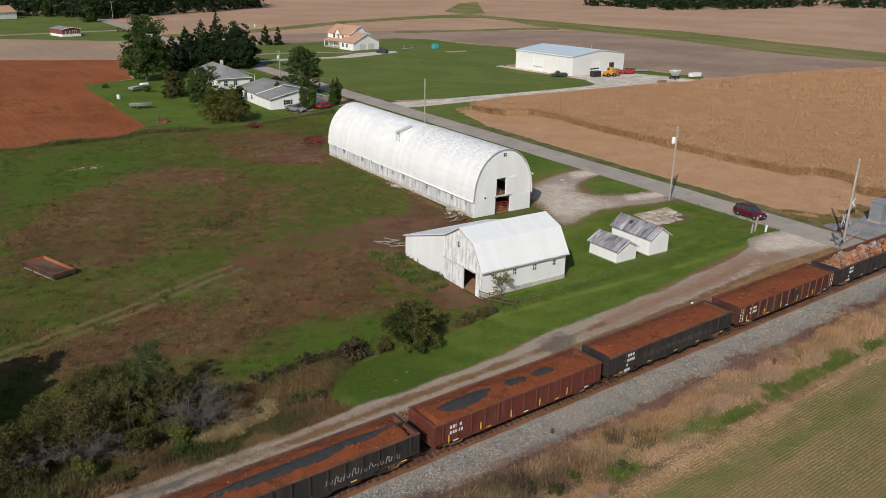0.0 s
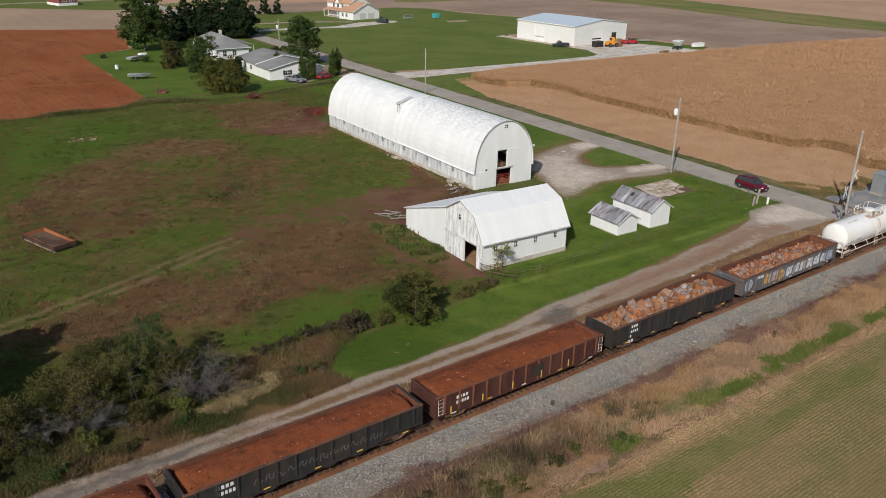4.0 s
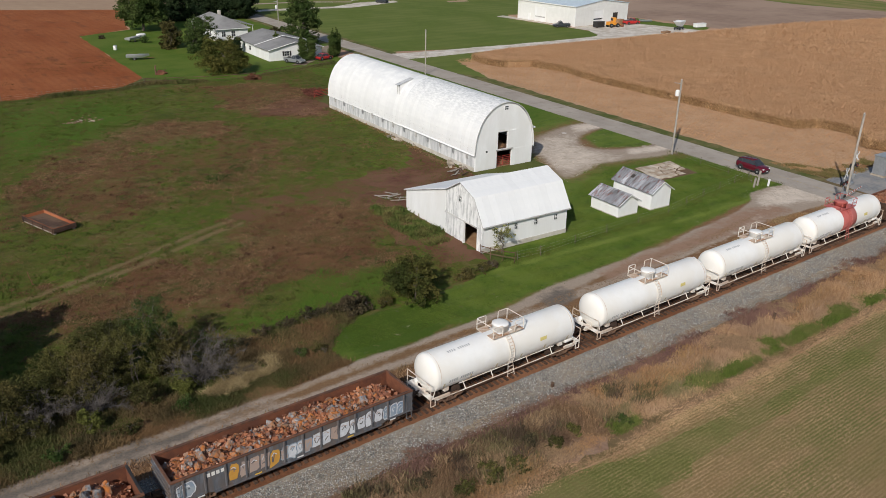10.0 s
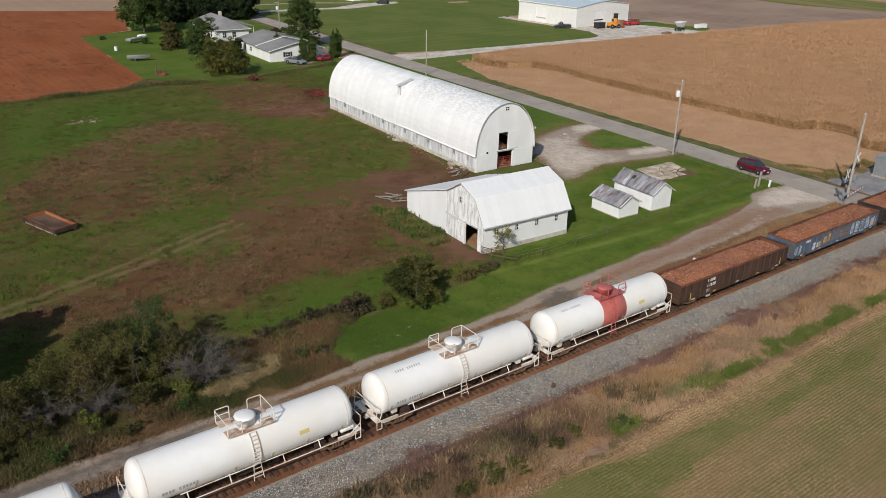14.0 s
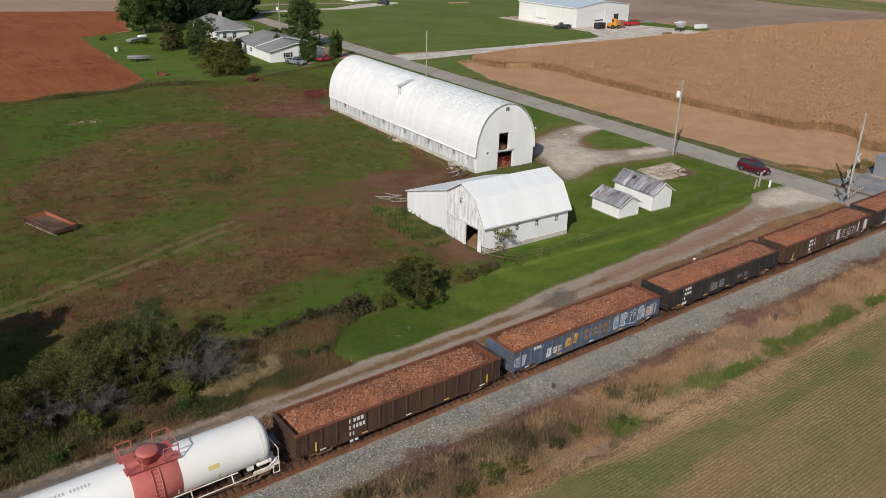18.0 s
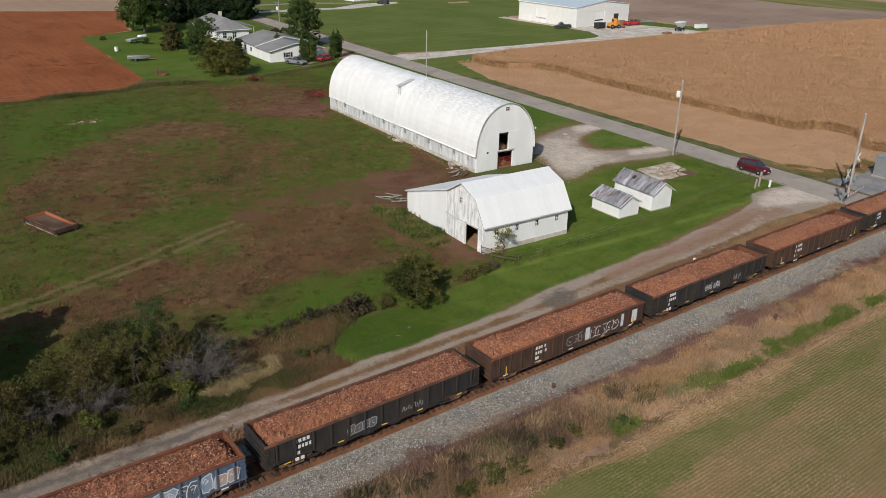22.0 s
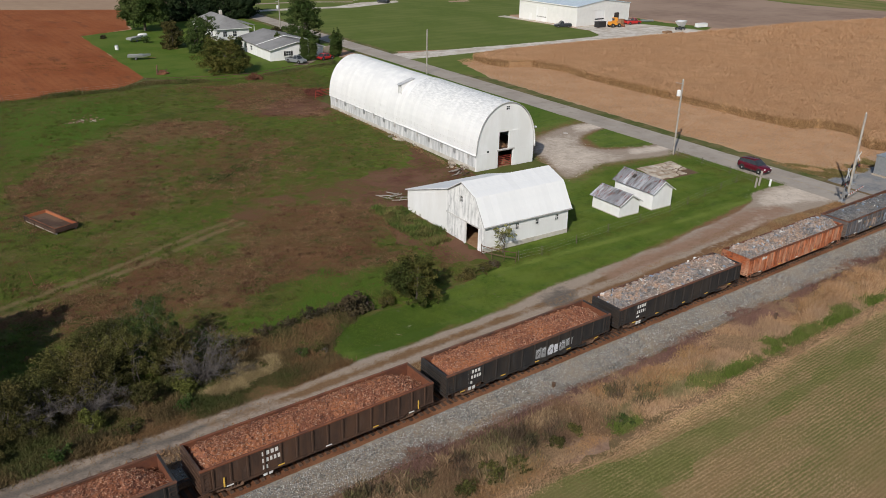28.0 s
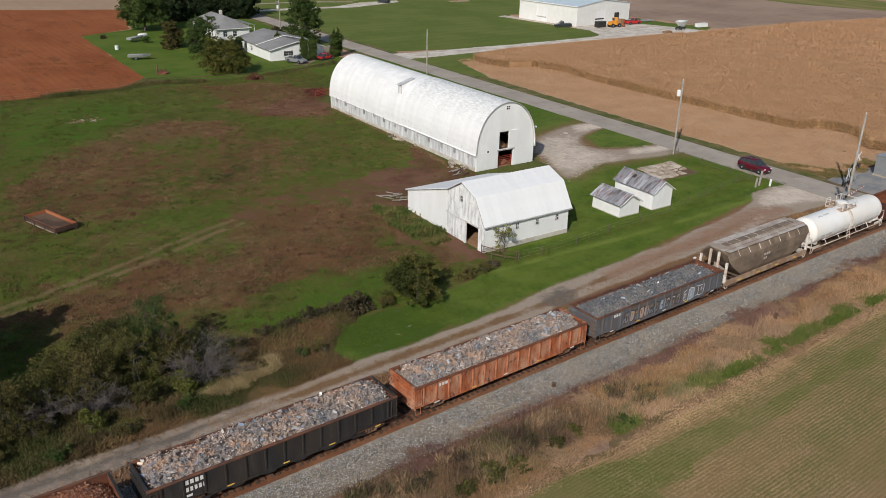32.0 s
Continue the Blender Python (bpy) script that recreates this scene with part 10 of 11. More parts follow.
def loader(x, y):
    t = thing("wheel_loader", pose(x, y, 0.03, 0, 0, -10), "orange wheel loader by the machine shed", "loader")
    part("body", boxes((-2.0, 0.4, -0.8, 0.8, 0.7, 1.7), (0.4, 1.7, -0.6, 0.6, 0.7, 1.3), bevel=0.06), C_YEL, t)
    part("cab", boxes((-0.5, 0.7, -0.65, 0.65, 1.7, 2.9), bevel=0.06), C_YEL, t)
    part("cab_glass", boxes((-0.52, 0.72, -0.55, 0.55, 2.0, 2.7)), M_GLASS, t)
    part("boom", rods([[(1.0, -0.5, 1.4), (2.8, -0.5, 0.7)], [(1.0, 0.5, 1.4), (2.8, 0.5, 0.7)]], 0.09), C_YEL, t)
    part("bucket", boxes((2.7, 3.5, -1.1, 1.1, 0.1, 0.9), bevel=0.05), M_RUSTY, t)
    for wx in (-1.2, 1.2):
        for s in (-1, 1):
            wheel(t, wx, s * 0.95, 0.62, 0.4)


loader(194.5, 172.6)


def bin_box(name, x, y, rz, dims, material, label, category, z=0.03, lid=None):
    t = thing(name, pose(x, y, z, 0, 0, rz), label, category)
    w, d, h = dims
    part("body", boxes((-w / 2, w / 2, -d / 2, d / 2, 0.12, h), bevel=0.04), material, t)
    part("lid", boxes((-w / 2 - 0.05, w / 2 + 0.05, -d / 2 - 0.05, d / 2 + 0.05, h, h + 0.08), bevel=0.02), lid or material, t)
    for sx in (-1, 1):
        part("skid", boxes((sx * w * 0.4 - 0.06, sx * w * 0.4 + 0.06, -d / 2, d / 2, 0.0, 0.12)), M_RUSTY, t)
    return t


bin_box("dumpster", 190.4, 174.6, 0, (3.2, 1.9, 1.7), M_BLACK, "black dumpster by the shed door", "dumpster")
bin_box("stock_tank", 202.3, 176.8, 0, (2.2, 1.6, 1.4), M_STRAW, "tan tank by the shed", "tank")
gw = thing("grain_wagon", pose(208.6, 158.6, 0.03, 0, 0, 15), "white gravity grain wagon at the field edge", "wagon")
bm = bmesh.new()
box(bm, -1.9, 1.9, -1.2, 1.2, 1.0, 2.5)
for v in bm.verts:
    if v.co.z < 1.5:
        v.co.x = 0.5 + v.co.x * 0.35
        v.co.y *= 0.6
part("hopper", bm, M_WHITE, gw)
part("rim", boxes((-1.95, 1.95, -1.25, 1.25, 2.5, 2.62), bevel=0.03), M_WHITE, gw)
part("chassis", boxes((-1.6, 1.6, -0.5, 0.5, 0.55, 0.75)), M_BLACK, gw)
part("tongue", rods([[(1.6, 0, 0.6), (3.2, 0, 0.45)]], 0.06), M_BLACK, gw)
for wx in (-1.2, 1.2):
    for s in (-1, 1):
        wheel(gw, wx, s * 0.85, 0.4, 0.26)
bin_box("storage_crate", 218.9, 158.7, -8, (4.2, 1.4, 1.2), M_WHITE, "long white flat tank on grass", "tank")
bin_box("pallet_stack", 199.0, 155.8, 5, (3.2, 1.4, 0.5), M_STRAW, "yellowish stack by the lane", "stack")
for i in range(3):
    bin_box("pipe_stack", 206 + i * 4.2, 182.5 - i * 3.0, -30, (4.2, 1.0, 0.5), M_STEEL, "pale stacked pipes along the field", "pipes")


# ---- utility poles ----
def utility_pole(x, y, h, lean, label, lamp=False, transformer=False, arm=False, rz=0):
    t = thing("utility_pole", pose(x, y, 0, lean[0], lean[1], rz), label, "pole", group="utility poles")
    part("post", rods([[(0, 0, -0.1), (0, 0, h)]], 0.14, 10), M_WOOD_GREY, t)
    if arm:
        part("crossarm", boxes((-1.1, 1.1, -0.06, 0.06, h - 0.5, h - 0.36)), M_WOOD_GREY, t)
        for ix in (-1.0, 0.0, 1.0):
            part("insulator", lathe([(0.03, 0), (0.07, 0.05), (0.05, 0.14), (0.02, 0.18)], 8), M_LAMP, t, m=pose(ix, 0, h - 0.36 if ix else h))
    else:
        part("insulator", lathe([(0.03, 0), (0.07, 0.05), (0.05, 0.14), (0.02, 0.18)], 8), M_LAMP, t, m=pose(0, 0, h))
    if transformer:
        part("transformer", lathe([(0.05, 0), (0.26, 0.02), (0.28, 0.1), (0.28, 0.8), (0.2, 0.9), (0.05, 0.93)], 14), M_WHITE, t, "pale transformer can", m=pose(-0.36, 0.2, h - 2.3))
        part("bracket", rods([[(0, 0, h - 0.5), (-0.9, 0.5, h - 0.35)]], 0.04), M_STEEL, t)
    if lamp:
        part("lamp_arm", rods([[(0, 0, h - 1.9), (-0.5, -0.5, h - 1.6), (-0.9, -0.9, h - 1.62)]], 0.04), M_STEEL, t)
        part("lamp_head", lathe([(0.05, 0.14), (0.16, 0.1), (0.22, -0.12), (0.12, -0.26), (0.02, -0.3)], 12), M_LAMP, t, "white yard lamp", m=pose(-0.95, -0.95, h - 1.62))
    part("guard", boxes((-0.05, 0.05, -0.165, -0.14, 0.0, 2.4)), M_STEEL, t)
    return t


utility_pole(101.1, 141.1, 9.3, (0, 0), "weathered wooden pole by the road")
utility_pole(96.6, 71.8, 11.0, (0, 0.3), "wooden pole with a pale transformer can", transformer=True)
utility_pole(100.85, 47.25, 10.6, (0, 0.3), "leaning wooden pole at the crossing")
utility_pole(98.4, 205.7, 9.5, (0, 0), "wooden pole with transformer near the farmhouse", transformer=True)
utility_pole(132.9, 297, 10.5, (0, 0), "pale pole by a drive", transformer=True)
utility_pole(113.8, 330, 10, (0, 0), "far wooden pole by the road", arm=True)
utility_pole(125.6, 462.8, 10, (0, 0), "far wooden pole by the road", arm=True)


# ---- crossing equipment ----
def flashers(t, z, face):
    for s in (-1, 1):
        o = part("flasher_hood", lathe([(0.33, -0.02), (0.33, 0.02), (0.16, 0.03), (0.16, 0.18), (0.13, 0.18), (0.12, 0.04)], 18, "y"), M_BLACK, t, "black round flasher hood", m=pose(s * 0.55, -0.16 * face, z, 0, 0, 0 if face > 0 else 180))
        part("lens", lathe([(0.005, -0.03), (0.13, -0.028), (0.13, -0.015), (0.005, -0.012)], 14, "y"), M_RED_STEEL, o, "red lens")
    part("flasher_bar", boxes((-0.75, 0.75, -0.05, 0.05, z - 0.05, z + 0.05)), M_BLACK, t)


def crossing_signal(x, y, rz, label, arm=0.0):
    t = thing("crossing_signal", pose(x, y, 0.02, 0, 0, rz), label, "signal", group="crossing signals")
    part("mast", rods([[(0, 0, 0), (0, 0, 4.4)]], 0.08, 10), M_STEEL, t)
    part("base", boxes((-0.35, 0.35, -0.35, 0.35, 0, 0.35), bevel=0.05), M_STEEL, t)
    flashers(t, 2.6, 1)
    flashers(t, 2.6, -1)
    cb = part("crossbuck", boxes((-0.8, 0.8, -0.115, -0.1, 3.75, 3.98)), M_WHITE, t, "white crossbuck board", m=pose(0, 0, 0))
    cb.matrix_basis = Matrix.Translation((0, 0, 3.86)) @ Matrix.Rotation(radians(45), 4, "Y") @ Matrix.Translation((0, 0, -3.86))
    cb2 = part("crossbuck", boxes((-0.8, 0.8, -0.1, -0.085, 3.75, 3.98)), M_WHITE, t, "white crossbuck board")
    cb2.matrix_basis = Matrix.Translation((0, 0, 3.86)) @ Matrix.Rotation(radians(-45), 4, "Y") @ Matrix.Translation((0, 0, -3.86))
    part("bell", lathe([(0.02, 0.0), (0.14, 0.02), (0.16, 0.1), (0.04, 0.16)], 12), M_STEEL, t, m=pose(0, 0, 4.4))
    part("gate_motor", boxes((-0.25, 0.25, -0.5, -0.1, 0.9, 1.5), bevel=0.04), M_STEEL, t)
    if arm:
        g = part("gate_arm", boxes((0.0, arm, -0.62, -0.58, 1.12, 1.26)), M_WHITE, t, "lowered white and red gate arm")
        k = int(arm / 0.8)
        for i in range(k):
            part("red_band", boxes((0.4 + i * 0.8, 0.75 + i * 0.8, -0.626, -0.574, 1.115, 1.265)), M_RED_STEEL, g)
        part("counterweight", boxes((-1.0, -0.3, -0.66, -0.54, 0.95, 1.4), bevel=0.05), M_BLACK, t)
    return t


crossing_signal(97.0, 46.0, 8, "crossing signal with flashers and lowered gate", 5.2)
crossing_signal(105.4, 49.2, 0, "crossing signal mast with white crossbuck")
cab = thing("signal_cabinet", pose(113.2, 48.8, 0.03, 0, 0, -3), "silver metal signal cabinet on gravel", "cabinet")
part("body", boxes((-1.2, 1.2, -0.9, 0.9, 0.25, 2.75), bevel=0.03), M_STEEL, cab)
part("roof", boxes((-1.32, 1.32, -1.02, 1.02, 2.75, 2.87), bevel=0.03), M_STEEL, cab)
part("door", boxes((-1.235, -1.2, -0.6, 0.3, 0.4, 2.55)), M_STEEL, cab)
part("plinth", boxes((-1.3, 1.3, -1.0, 1.0, 0, 0.25)), M_CONCRETE, cab)


# ---- fences ----
M_POST = mat("dark_post_wood", (0.16, 0.13, 0.1), (0.11, 0.09, 0.07), fine=4, bump=0.2)


def fence(pts, step, h, label, rails=0, wire=3, group="pasture fences", mt=None):
    t = thing("fence", pose(0, 0, 0), label, "fence", group=group)
    mt = mt or M_POST
    rng = np.random.default_rng(int(abs(pts[0][0]) * 10))
    tops = []
    for (x0, y0), (x1, y1) in zip(pts, pts[1:]):
        k = max(1, round(math.hypot(x1 - x0, y1 - y0) / step))
        for i in range(k):
            f = i / k
            tops.append((x0 + (x1 - x0) * f, y0 + (y1 - y0) * f))
    tops.append(pts[-1])
    for x, y in tops:
        shared(("post", h), "post", lambda: rods([[(0, 0, 0), (0, 0, h)]], 0.04, 6), mt, t, pose(x, y, 0, rng.normal(0, 2.5), rng.normal(0, 2.5)))
    for k in range(wire):
        z = h * (0.3 + 0.3 * k)
        part("wire", rods([[(x, y, z) for x, y in tops]], 0.006, 3), M_STEEL, t)
    for k in range(rails):
        z = h * (0.4 + 0.45 * k)
        for a, b in zip(tops, tops[1:]):
            part("rail", rods([[(*a, z), (*b, z)]], 0.05, 4), mt, t)
    return t


fence([(51.5, 55.4), (54.4, 55.0), (64.8, 55.4), (75.8, 55.7), (84.3, 57.1), (96.4, 58.6)], 4.6, 1.15, "wire fence on thin posts across the grass")
fence([(96.6, 71.0), (95.8, 66.1), (95.3, 61.1), (94.6, 57.0)], 3.4, 1.15, "roadside wire fence on thin posts")
fence([(48.2, 162.0), (62.3, 156.8), (68.3, 156.6), (75.9, 158.8), (90.1, 162.2)], 4.0, 1.2, "weathered rail fence below the homestead", rails=2, wire=0, mt=M_WOOD_BROWN)
fence([(-20, 160), (22, 159.2), (42, 159.0), (48, 161.8)], 6.0, 1.2, "wire fence along the red field")
fence([(49.2, 58.6), (49.6, 57.4), (50.2, 56.2), (50.9, 55.2)], 1.3, 1.3, "brown board gate beside the barn", rails=2, wire=0, mt=M_WOOD_BROWN)
for x, y, h, mt, lb in ((93.2, 55.7, 1.3, M_WOOD_GREY, "grey wooden corner post"), (94.3, 55.9, 2.0, M_WOOD_GREY, "leaning wooden fence post"), (95.2, 54.9, 0.95, M_WHITE, "short white marker post"), (65.8, 44.6, 0.75, M_WHITE, "white marker post beside the track"), (61.4, 32.6, 0.8, M_WOOD_BROWN, "dark stake on the bank"), (38.0, 36.2, 0.35, M_WOOD_BROWN, "dark stake by the ballast")):
    t = thing("marker_post", pose(x, y, 0, 2, 3), lb, "post")
    part("post", boxes((-0.11, 0.11, -0.11, 0.11, 0, h), bevel=0.03), mt, t)
    part("cap", boxes((-0.12, 0.12, -0.12, 0.12, h, h + 0.04), bevel=0.01), mt, t)

# ---- yard clutter ----
M_WAGON = mat("dark_rust", (0.15, 0.055, 0.03), (0.09, 0.038, 0.024), (0.2, 0.085, 0.045), fine=2.5, large=0.6, bump=0.5)
wag = thing("hay_wagon", pose(15.0, 92.0, 0, 0, 0, 107), "rusty open wagon bed lying in the pasture", "wagon")
M_WAGON_RED = mat("red_rust_sheet", (0.3, 0.082, 0.035), (0.22, 0.062, 0.03), (0.36, 0.13, 0.06), fine=2.0, large=0.5, bump=0.4)
M_WAGON_WOOD = mat("dark_wagon_boards", (0.05, 0.03, 0.022), (0.035, 0.023, 0.018), (0.075, 0.042, 0.03), fine=2.5, large=0.6, bump=0.5, jitter=0.3)
part("bed", boxes((-3.2, 3.2, -1.25, 1.25, 0.3, 0.4)), mat("wagon_floor", (0.095, 0.055, 0.036), (0.06, 0.036, 0.025), (0.14, 0.09, 0.058), fine=1.6, large=0.5, bump=0.6), wag)
for s in (-1, 1):
    for z in (0.24, 0.5):
        part("side_board", boxes((-3.2, 3.2, s * 1.27 - 0.03, s * 1.27 + 0.03, z, z + 0.24)), M_WAGON_WOOD, wag)
        part("end_board", boxes((s * 3.22 - 0.03, s * 3.22 + 0.03, -1.3, 1.3, z, z + 0.24)), M_WAGON_WOOD, wag)
    part("side_lining", boxes((-3.14, 3.14, s * 1.21 - 0.015, s * 1.21 + 0.015, 0.38, 0.77)), M_WAGON_RED, wag, "red rusted lining")
    part("end_lining", boxes((s * 3.15 - 0.015, s * 3.15 + 0.015, -1.18, 1.18, 0.38, 0.77)), M_WAGON_RED, wag, "red rusted lining")
    part("top_rail", boxes((-3.25, 3.25, s * 1.24 - 0.06, s * 1.24 + 0.06, 0.745, 0.8)), M_WAGON, wag)
    part("runner", boxes((-3.1, 3.1, s * 1.1 - 0.1, s * 1.1 + 0.1, 0.0, 0.24)), M_WOOD_GREY, wag, "pale weathered timber runner")
    for x in (-3.0, -1.0, 1.0, 3.0):
        part("post", boxes((x - 0.05, x + 0.05, s * 1.33 - 0.03, s * 1.33 + 0.03, 0.1, 0.78)), M_WAGON_WOOD, wag)

steel_post = thing("fence_post", pose(10.2, 76.8, 0, 0, 0, 0), "thin leaning steel fence post in the pasture", "post")
part("post", rods([[(0, 0, -0.1), (-0.28, 0.1, 1.45)]], 0.03, 5), M_RUSTY, steel_post)
part("ground_plate", boxes((-0.1, 0.1, -0.02, 0.02, -0.1, 0.08)), M_RUSTY, steel_post)

fd = thing("hay_feeder", pose(72.0, 133.2, 0, 0, 0, 10), "red tube gate behind the long barn", "gate")
part("frame", rods([[(-2.2, 0, 0), (-2.2, 0, 1.4), (2.2, 0, 1.4), (2.2, 0, 0)]], 0.05), M_RED_STEEL, fd)
for k in range(4):
    part("bar", rods([[(-2.2, 0, 0.35 + 0.28 * k), (2.2, 0, 0.35 + 0.28 * k)]], 0.04), M_RED_STEEL, fd)

rng = np.random.default_rng(41)
STONES = [chunk_mesh(60 + k) for k in range(4)]
for me in STONES:
    me.materials.append(M_STONE)
M_DEBRIS = mat("old_brick_debris", (0.2, 0.11, 0.075), (0.14, 0.08, 0.055), (0.27, 0.18, 0.13), fine=4, large=0.5, jitter=0.3, bump=0.6)
DEBRIS = [chunk_mesh(70 + k) for k in range(4)]
for me in DEBRIS:
    me.materials.append(M_DEBRIS)
for i in range(64):
    if i < 14:
        x, y = 65.6 + rng.normal(0, 0.8), 84.6 + rng.normal(0, 1.3)
    elif i < 26:
        x, y = 67.2 + rng.normal(0, 0.5), rng.uniform(94, 103)
    else:
        x, y = 30 + rng.normal(0, 1.7), 138 + rng.normal(0, 1.0)
    s = rng.uniform(0.12, 0.55) if i < 26 else rng.uniform(0.1, 0.32)
    ob = new("field_stone", STONES[i % 4] if i < 26 or i % 5 == 0 else DEBRIS[i % 4])
    ob.matrix_basis = Matrix.LocRotScale((x, y, s * 0.22), Euler((rng.uniform(-0.3, 0.3), rng.uniform(-0.3, 0.3), rng.uniform(0, 6))), (s * 1.3, s, s * 0.55))
    tagged(ob, "pale flat stone lying by the barnyard" if i < 26 or i % 5 == 0 else "brown lump of debris in the pasture", "stone", "barnyard stones")
for i in range(8):
    t = thing("timber_log", pose(51.2 + rng.normal(0, 0.7), 78.2 + rng.normal(0, 0.8), 0.1 + 0.12 * (i % 3), 0, rng.uniform(-6, 6), rng.uniform(0, 180)), "weathered grey timber in a loose pile", "timber", "timber pile")
    part("log", rods([[(-0.95, 0, 0), (0.95, 0, 0)]], 0.06, 7), M_WOOD_GREY, t)
    part("end_cut", rods([[(0.95, 0, 0), (0.97, 0, 0)]], 0.056, 7), M_STRAW, t)

for i in range(9):
    t = thing("timber_log", pose(64.6 + rng.normal(0, 0.5), 82.6 + rng.normal(0, 0.9), 0.1 + 0.1 * (i % 3), 0, rng.uniform(-6, 6), 20 + rng.normal(0, 25)), "weathered brown board beside the barn corner", "timber", "barn corner boards")
    part("log", boxes((-1.1, 1.1, -0.09, 0.09, -0.03, 0.03)), M_WOOD_GREY if i % 2 else M_WOOD_BROWN, t)

slab = thing("concrete_slab", pose(0, 0, 0), "cracked tan concrete slab in the grass", "slab")
M_SLAB = mat("tan_slab", (0.62, 0.545, 0.455), (0.52, 0.45, 0.365), (0.4, 0.31, 0.23), fine=2.5, large=0.8, place=True, jitter=0.12, bump=0.3)
tagged(zone("slab_bed", [(84.7, 64.4), (92.2, 63.9), (93.1, 69.1), (86.3, 70.2)], 0.036, mat("crack_soil", (0.17, 0.11, 0.07), (0.12, 0.08, 0.05), fine=3, place=True), "brown soil in the slab's cracks", jag=0.15, step=0.8), category="ground")
NU, NV = 5, 4
knots = {}
for i in range(NU + 1):
    for j in range(NV + 1):
        k = Vector((84.9, 64.7)) + Vector((7.0, -0.45)) * (i / NU) + Vector((1.4, 5.2)) * (j / NV)
        knots[i, j] = k + Vector(rng.uniform(-0.42, 0.42, 2)) * (1 if 0 < i < NU and 0 < j < NV else 0.35)
for i in range(NU):
    for j in range(NV):
        if (i, j) == (NU - 1, 0):
            continue
        q = [knots[i, j], knots[i + 1, j], knots[i + 1, j + 1], knots[i, j + 1]]
        c = sum(q, Vector((0, 0))) / 4
        q = [c + (w - c) * (rng.uniform(0.66, 0.95) if i >= 2 and j < 3 else rng.uniform(0.88, 0.97)) for w in q]
        z = 0.1 + 0.02 * ((i * 3 + j * 5) % 4)
        vs = [(w.x, w.y, 0.0) for w in q] + [(w.x, w.y, z) for w in q]
        place_mesh("slab_panel", vs, [(4, 5, 6, 7), (0, 1, 5, 4), (1, 2, 6, 5), (2, 3, 7, 6), (3, 0, 4, 7)], M_SLAB, slab)

# things on the homestead lawn
def heap_bm():
    r = np.random.default_rng(15)
    bm = lathe([(1.35, 0.0), (1.2, 0.22), (0.85, 0.5), (0.45, 0.66), (0.08, 0.72)], 16)
    for v in bm.verts:
        v.co.x *= 1 + r.normal(0, 0.12)
        v.co.y *= 0.75 + r.normal(0, 0.1)
        v.co.z *= 1 + r.normal(0, 0.15)
    return bm


def yard_boat(x, y, rz, label):
    t = thing("boat_trailer", pose(x, y, 0.02, 0, 0, rz), label, "boat")
    part("hull", loft([(-2.4, [(-0.8, 0.6), (-0.9, 1.1), (0.9, 1.1), (0.8, 0.6)]), (1.0, [(-0.8, 0.6), (-0.95, 1.15), (0.95, 1.15), (0.8, 0.6)]), (2.6, [(-0.1, 0.9), (-0.15, 1.25), (0.15, 1.25), (0.1, 0.9)])]), M_STEEL, t)
    part("deck", boxes((-2.3, 0.2, -0.7, 0.7, 1.1, 1.16)), M_GREY_BOARD, t)
    part("tongue", rods([[(1.5, 0, 0.5), (3.6, 0, 0.45)]], 0.05), M_RUSTY, t)
    for s in (-1, 1):
        wheel(t, -0.6, s * 0.9, 0.3, 0.18)


yard_boat(55.2, 189.2, -25, "grey boat on a trailer on the lawn")
yard_boat(62.6, 215.6, 30, "small pale boat on the lawn")
lp = thing("propane_tank", pose(65.6, 219.5, 0, 0, 0, 15), "white propane tank on the lawn", "tank")
part("tank", lathe([(0.05, -1.3), (0.35, -1.22), (0.5, -1.0), (0.5, 1.0), (0.35, 1.22), (0.05, 1.3)], 16, "x"), M_WHITE, lp, m=pose(0, 0, 0.85), smooth=True)
part("leg", boxes((-0.8, -0.7, -0.3, 0.3, 0, 0.5)), M_STEEL, lp)
part("leg", boxes((0.7, 0.8, -0.3, 0.3, 0, 0.5)), M_STEEL, lp)
br = thing("barrel", pose(54.8, 205.0, 0), "pale barrel on the lawn", "barrel")
part("drum", lathe([(0.42, 0), (0.44, 0.4), (0.45, 0.8), (0.43, 1.0), (0.4, 1.05)], 14), M_WHITE_WORN, br)
part("lid", lathe([(0.42, 1.05), (0.38, 1.1), (0.05, 1.12)], 14), M_STEEL, br)
pile = thing("brush_pile", pose(54.0, 170.2, 0.02, 0, 0, 20), "rusty brown brush pile with an upright stump", "pile")
part("heap", heap_bm(), M_WAGON, pile)
part("stump", rods([[(-1.1, 0.2, 0), (-1.15, 0.2, 1.2), (-1.0, 0.2, 1.9)]], 0.16, 7), M_WOOD_BROWN, pile, "upright brown stump")
for k in range(9):
    a = k * 0.7
    part("branch", rods([[(0.5 * math.cos(a), 0.4 * math.sin(a), 0.2 + 0.06 * k), (1.3 * math.cos(a + 0.4), 0.9 * math.sin(a + 0.4), 0.35 + 0.07 * k)]], 0.05, 5), M_WOOD_BROWN, pile)
tree("rusty_bush", 67.8, 155.2, 0.9, 1.9, mat("leaf_rust_red", (0.13, 0.055, 0.035), (0.09, 0.04, 0.028), (0.16, 0.075, 0.045), fine=0.8, large=0.3, place=True, island=0.4, bump=0), 1800, 0.16, 420, "low rust-red bush at the fence", base=0.1, blobs=14)
tree("lawn_shrub", 57.0, 224.0, 1.0, 1.1, LEAF_BROWN, 400, 0.18, 421, "small grey-brown shrub on the lawn", base=0.1, blobs=6)
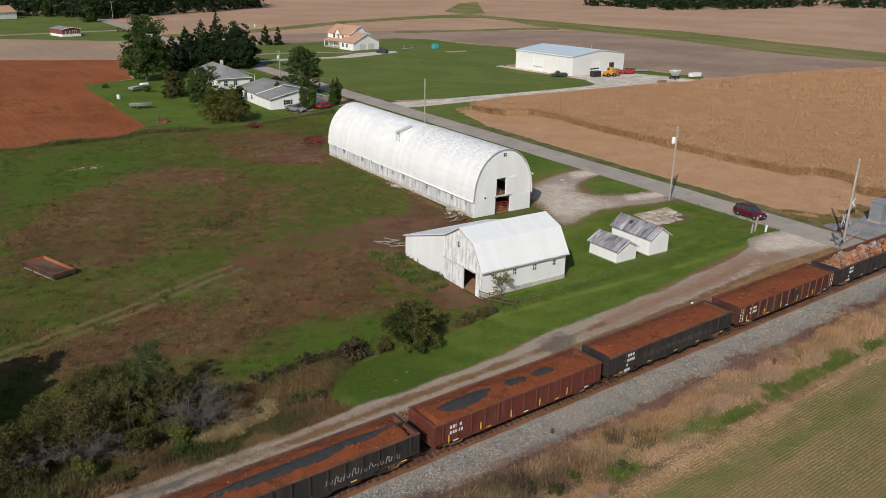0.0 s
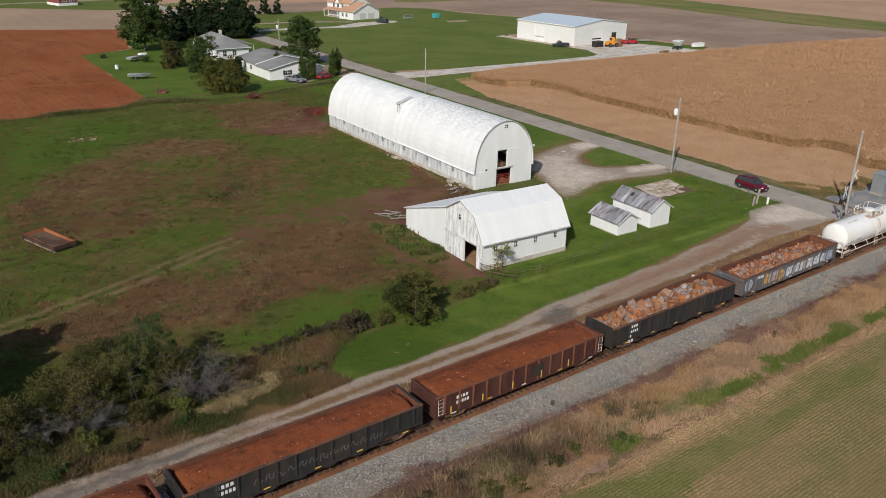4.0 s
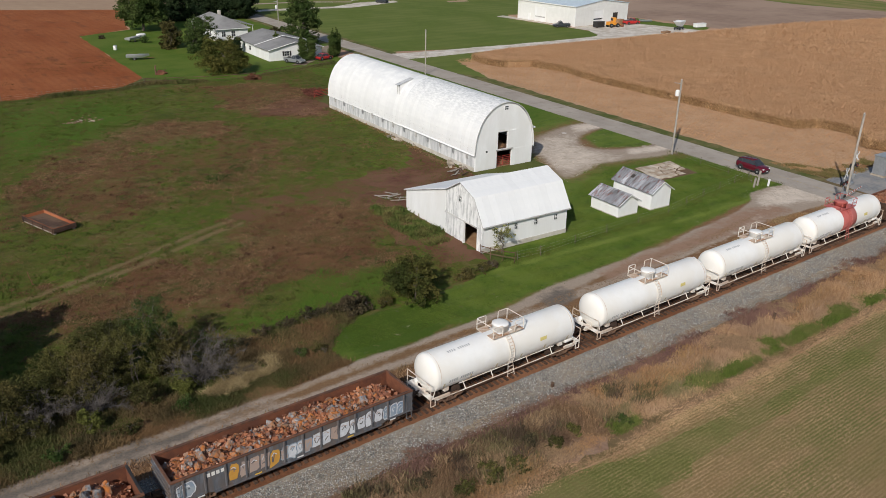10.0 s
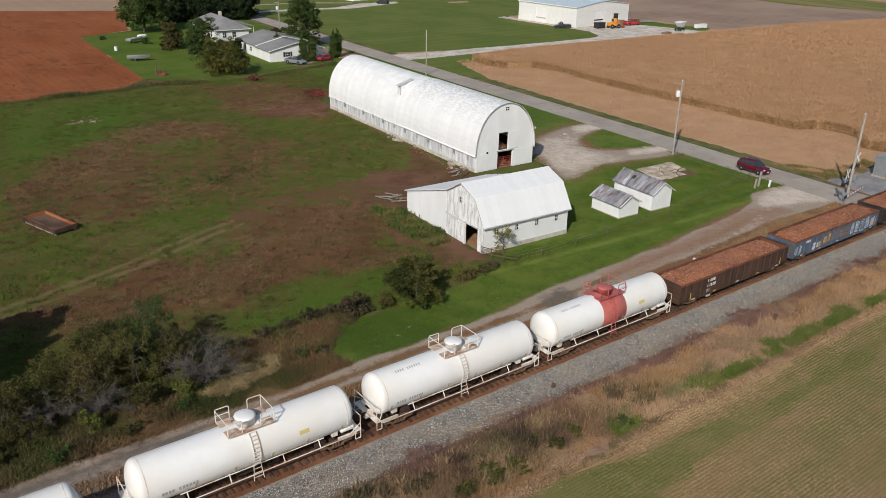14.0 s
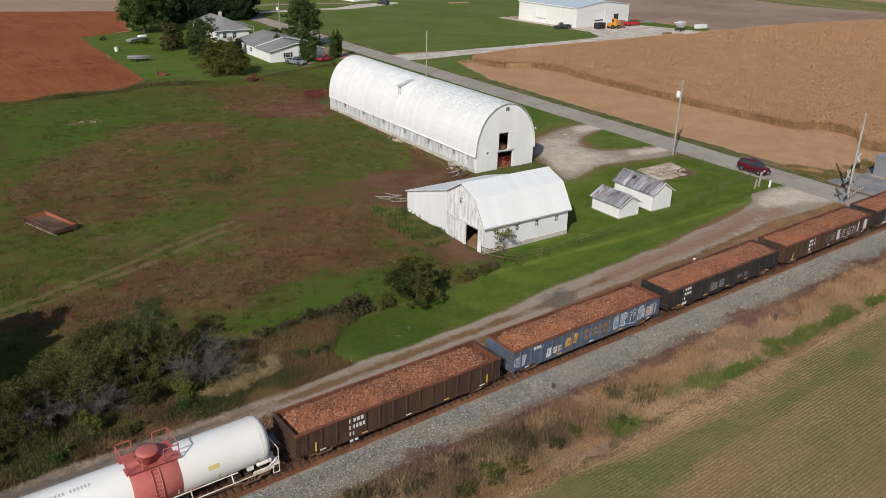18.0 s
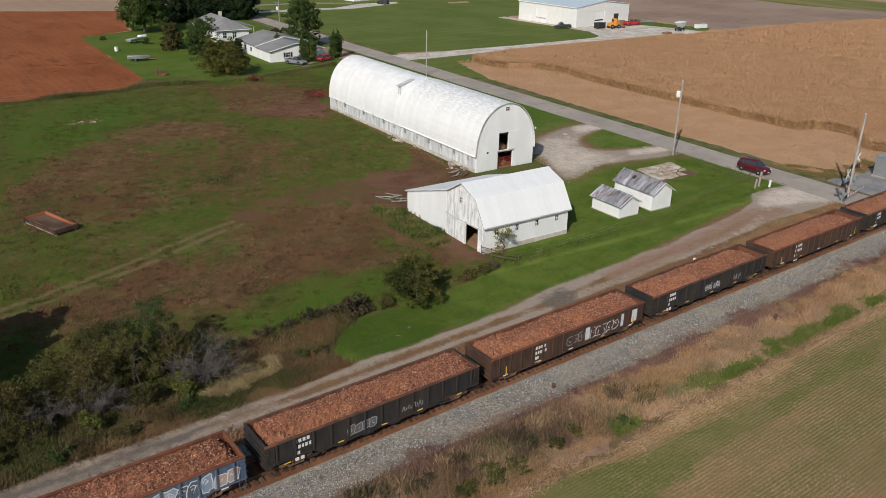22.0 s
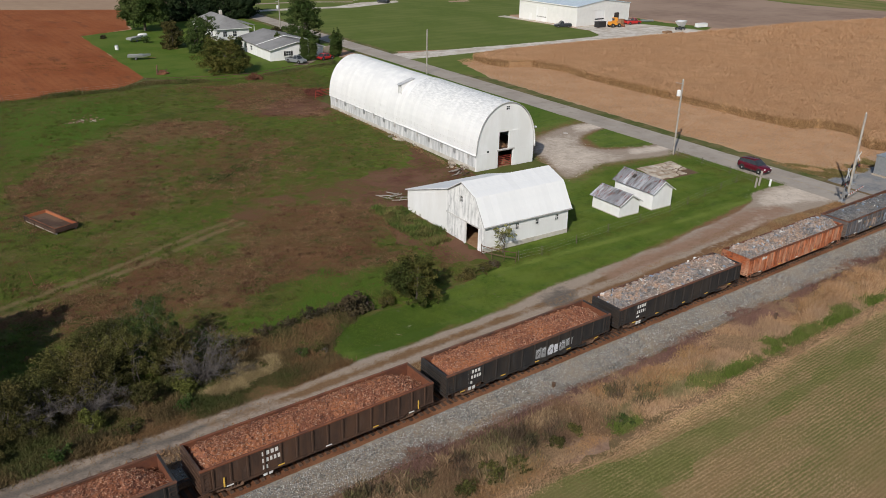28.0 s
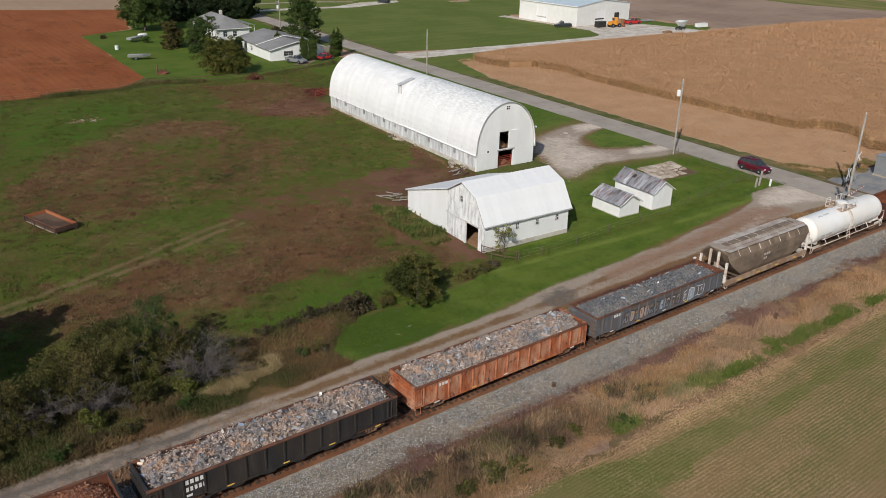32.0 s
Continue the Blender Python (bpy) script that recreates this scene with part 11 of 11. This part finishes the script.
for nm, x, y, rz, w, lb in (("swing_set", 185.0, 270.4, 10, 5.0, "grey swing set on the far lawn"),):
    t = thing(nm, pose(x, y, 0.02, 0, 0, rz), lb, nm.split("_")[1])
    mt = M_WOOD_BROWN if "brown" in lb else M_STEEL
    part("base", boxes((-w / 2, w / 2, -0.6, 0.6, 0.1, 0.3)), mt, t)
    for s in (-1, 1):
        part("leg", rods([[(s * w / 2, -0.6, 0), (s * w * 0.42, 0, 1.5)], [(s * w / 2, 0.6, 0), (s * w * 0.42, 0, 1.5)]], 0.08), mt, t)
    part("beam", rods([[(-w * 0.42, 0, 1.5), (w * 0.42, 0, 1.5)]], 0.08), mt, t)
bin_box("play_house", 195.2, 265.8, 0, (2.2, 2.0, 1.8), paint("teal_plastic", (0.05, 0.36, 0.36), 0.5), "teal play house on the far lawn", "playhouse")
zone("sand_patch", [(191, 252), (200, 251), (202, 255), (193, 256)], 0.03, M_TAN_FIELD, "sandy patch on the far lawn", jag=0.4, step=1)

# ---- ties and stones of the track ----
tie_me = bpy.data.meshes.new("tie")
bm = boxes((-0.115, 0.115, -1.33, 1.33, 0.26, 0.425), bevel=0.012)
bm.to_mesh(tie_me)
bm.free()
tie_me.materials.append(M_TIE)
rng = np.random.default_rng(8)
for i in range(280):
    place_data("tie", tie_me, None, railway, m=pose(-4 + i * 0.5 + rng.normal(0, 0.02), rng.normal(0, 0.035), rng.normal(0, 0.006), 0, 0, rng.normal(0, 0.7)))
rest = [x for x in np.concatenate([np.arange(X0, -4.2, 0.5), np.arange(136.0, X1, 0.5)])]
vv = np.array([(x + dx, dy, dz) for x in rest for dx, dy, dz in ((-0.11, -1.33, 0.42), (0.11, -1.33, 0.42), (0.11, 1.33, 0.42), (-0.11, 1.33, 0.42))])
o = place_data("far_ties", raw_mesh("far_ties", vv, np.arange(len(vv)).reshape(-1, 4), M_TIE), None, railway, "ties farther along the track")
o["kind"] = "stuff"
n = 66000
px, py = 8 + 110 * rng.uniform(0, 1, n) ** 1.5, np.concatenate([rng.uniform(-3.75, -1.3, n - 26000), rng.uniform(-4.7, -3.6, 17000), rng.uniform(1.3, 3.6, 9000)])
ay = np.abs(py)
ay = np.where(ay < 1.8, 1.8 + (1.8 - ay) * 2, ay)
py = np.sign(py) * ay
pz = np.interp(ay, [1.35, 2.2, 3.7], [0.33, 0.22, 0.0])
s = rng.uniform(0.022, 0.055, n)
octa = np.array([(1, 0, 0), (0, 1, 0), (0, 0, 1), (-1, 0, 0), (0, -1, 0), (0, 0, -1)], float)
v = octa[None] * s[:, None, None] * rng.uniform(0.6, 1.3, (n, 6, 1)) + np.stack([px, py, pz + s * 0.3], 1)[:, None]
fi = np.array([(0, 1, 2), (1, 3, 2), (3, 4, 2), (4, 0, 2), (1, 0, 5), (3, 1, 5), (4, 3, 5), (0, 4, 5)])
f = (np.arange(n)[:, None, None] * 6 + fi[None]).reshape(-1, 3)
P_STONES = mat_pieces("ballast_stone", [(0.31, 0.298, 0.275), (0.178, 0.172, 0.163), (0.4, 0.388, 0.36), (0.1, 0.089, 0.086), (0.335, 0.266, 0.195), (0.5, 0.49, 0.465), (0.083, 0.083, 0.086), (0.235, 0.167, 0.122)], 0.9)
o = place_data("ballast_stones", raw_mesh("ballast_stones", v.reshape(-1, 3), f, P_STONES), None, railway, "loose grey ballast stones")
o["kind"] = "stuff"


def motions():
    for car in CARS:
        x = car.matrix_basis.translation.x
        walk(car, [(t, pose(x - run, RAIL_Y, 0)) for t, run in enumerate(RUN)])
    # the wheels roll; wheelsets in the same seat of their trucks turn alike
    rolled = {}
    for wheels, wx in WHEELS:
        if wx not in rolled:
            seat = pose(wx, 0, 1.02)
            walk(wheels, [(k / 30, seat @ pose(0, 0, 0, 0, -math.degrees(np.interp(k / 30, range(33), RUN) / 0.42) % 360, 0)) for k in range(961)])
            rolled[wx] = wheels.animation_data
        else:
            wheels.rotation_mode = "QUATERNION"
            keys = wheels.animation_data_create()
            keys.action = rolled[wx].action
            keys.action_slot = rolled[wx].action_slot


motions()
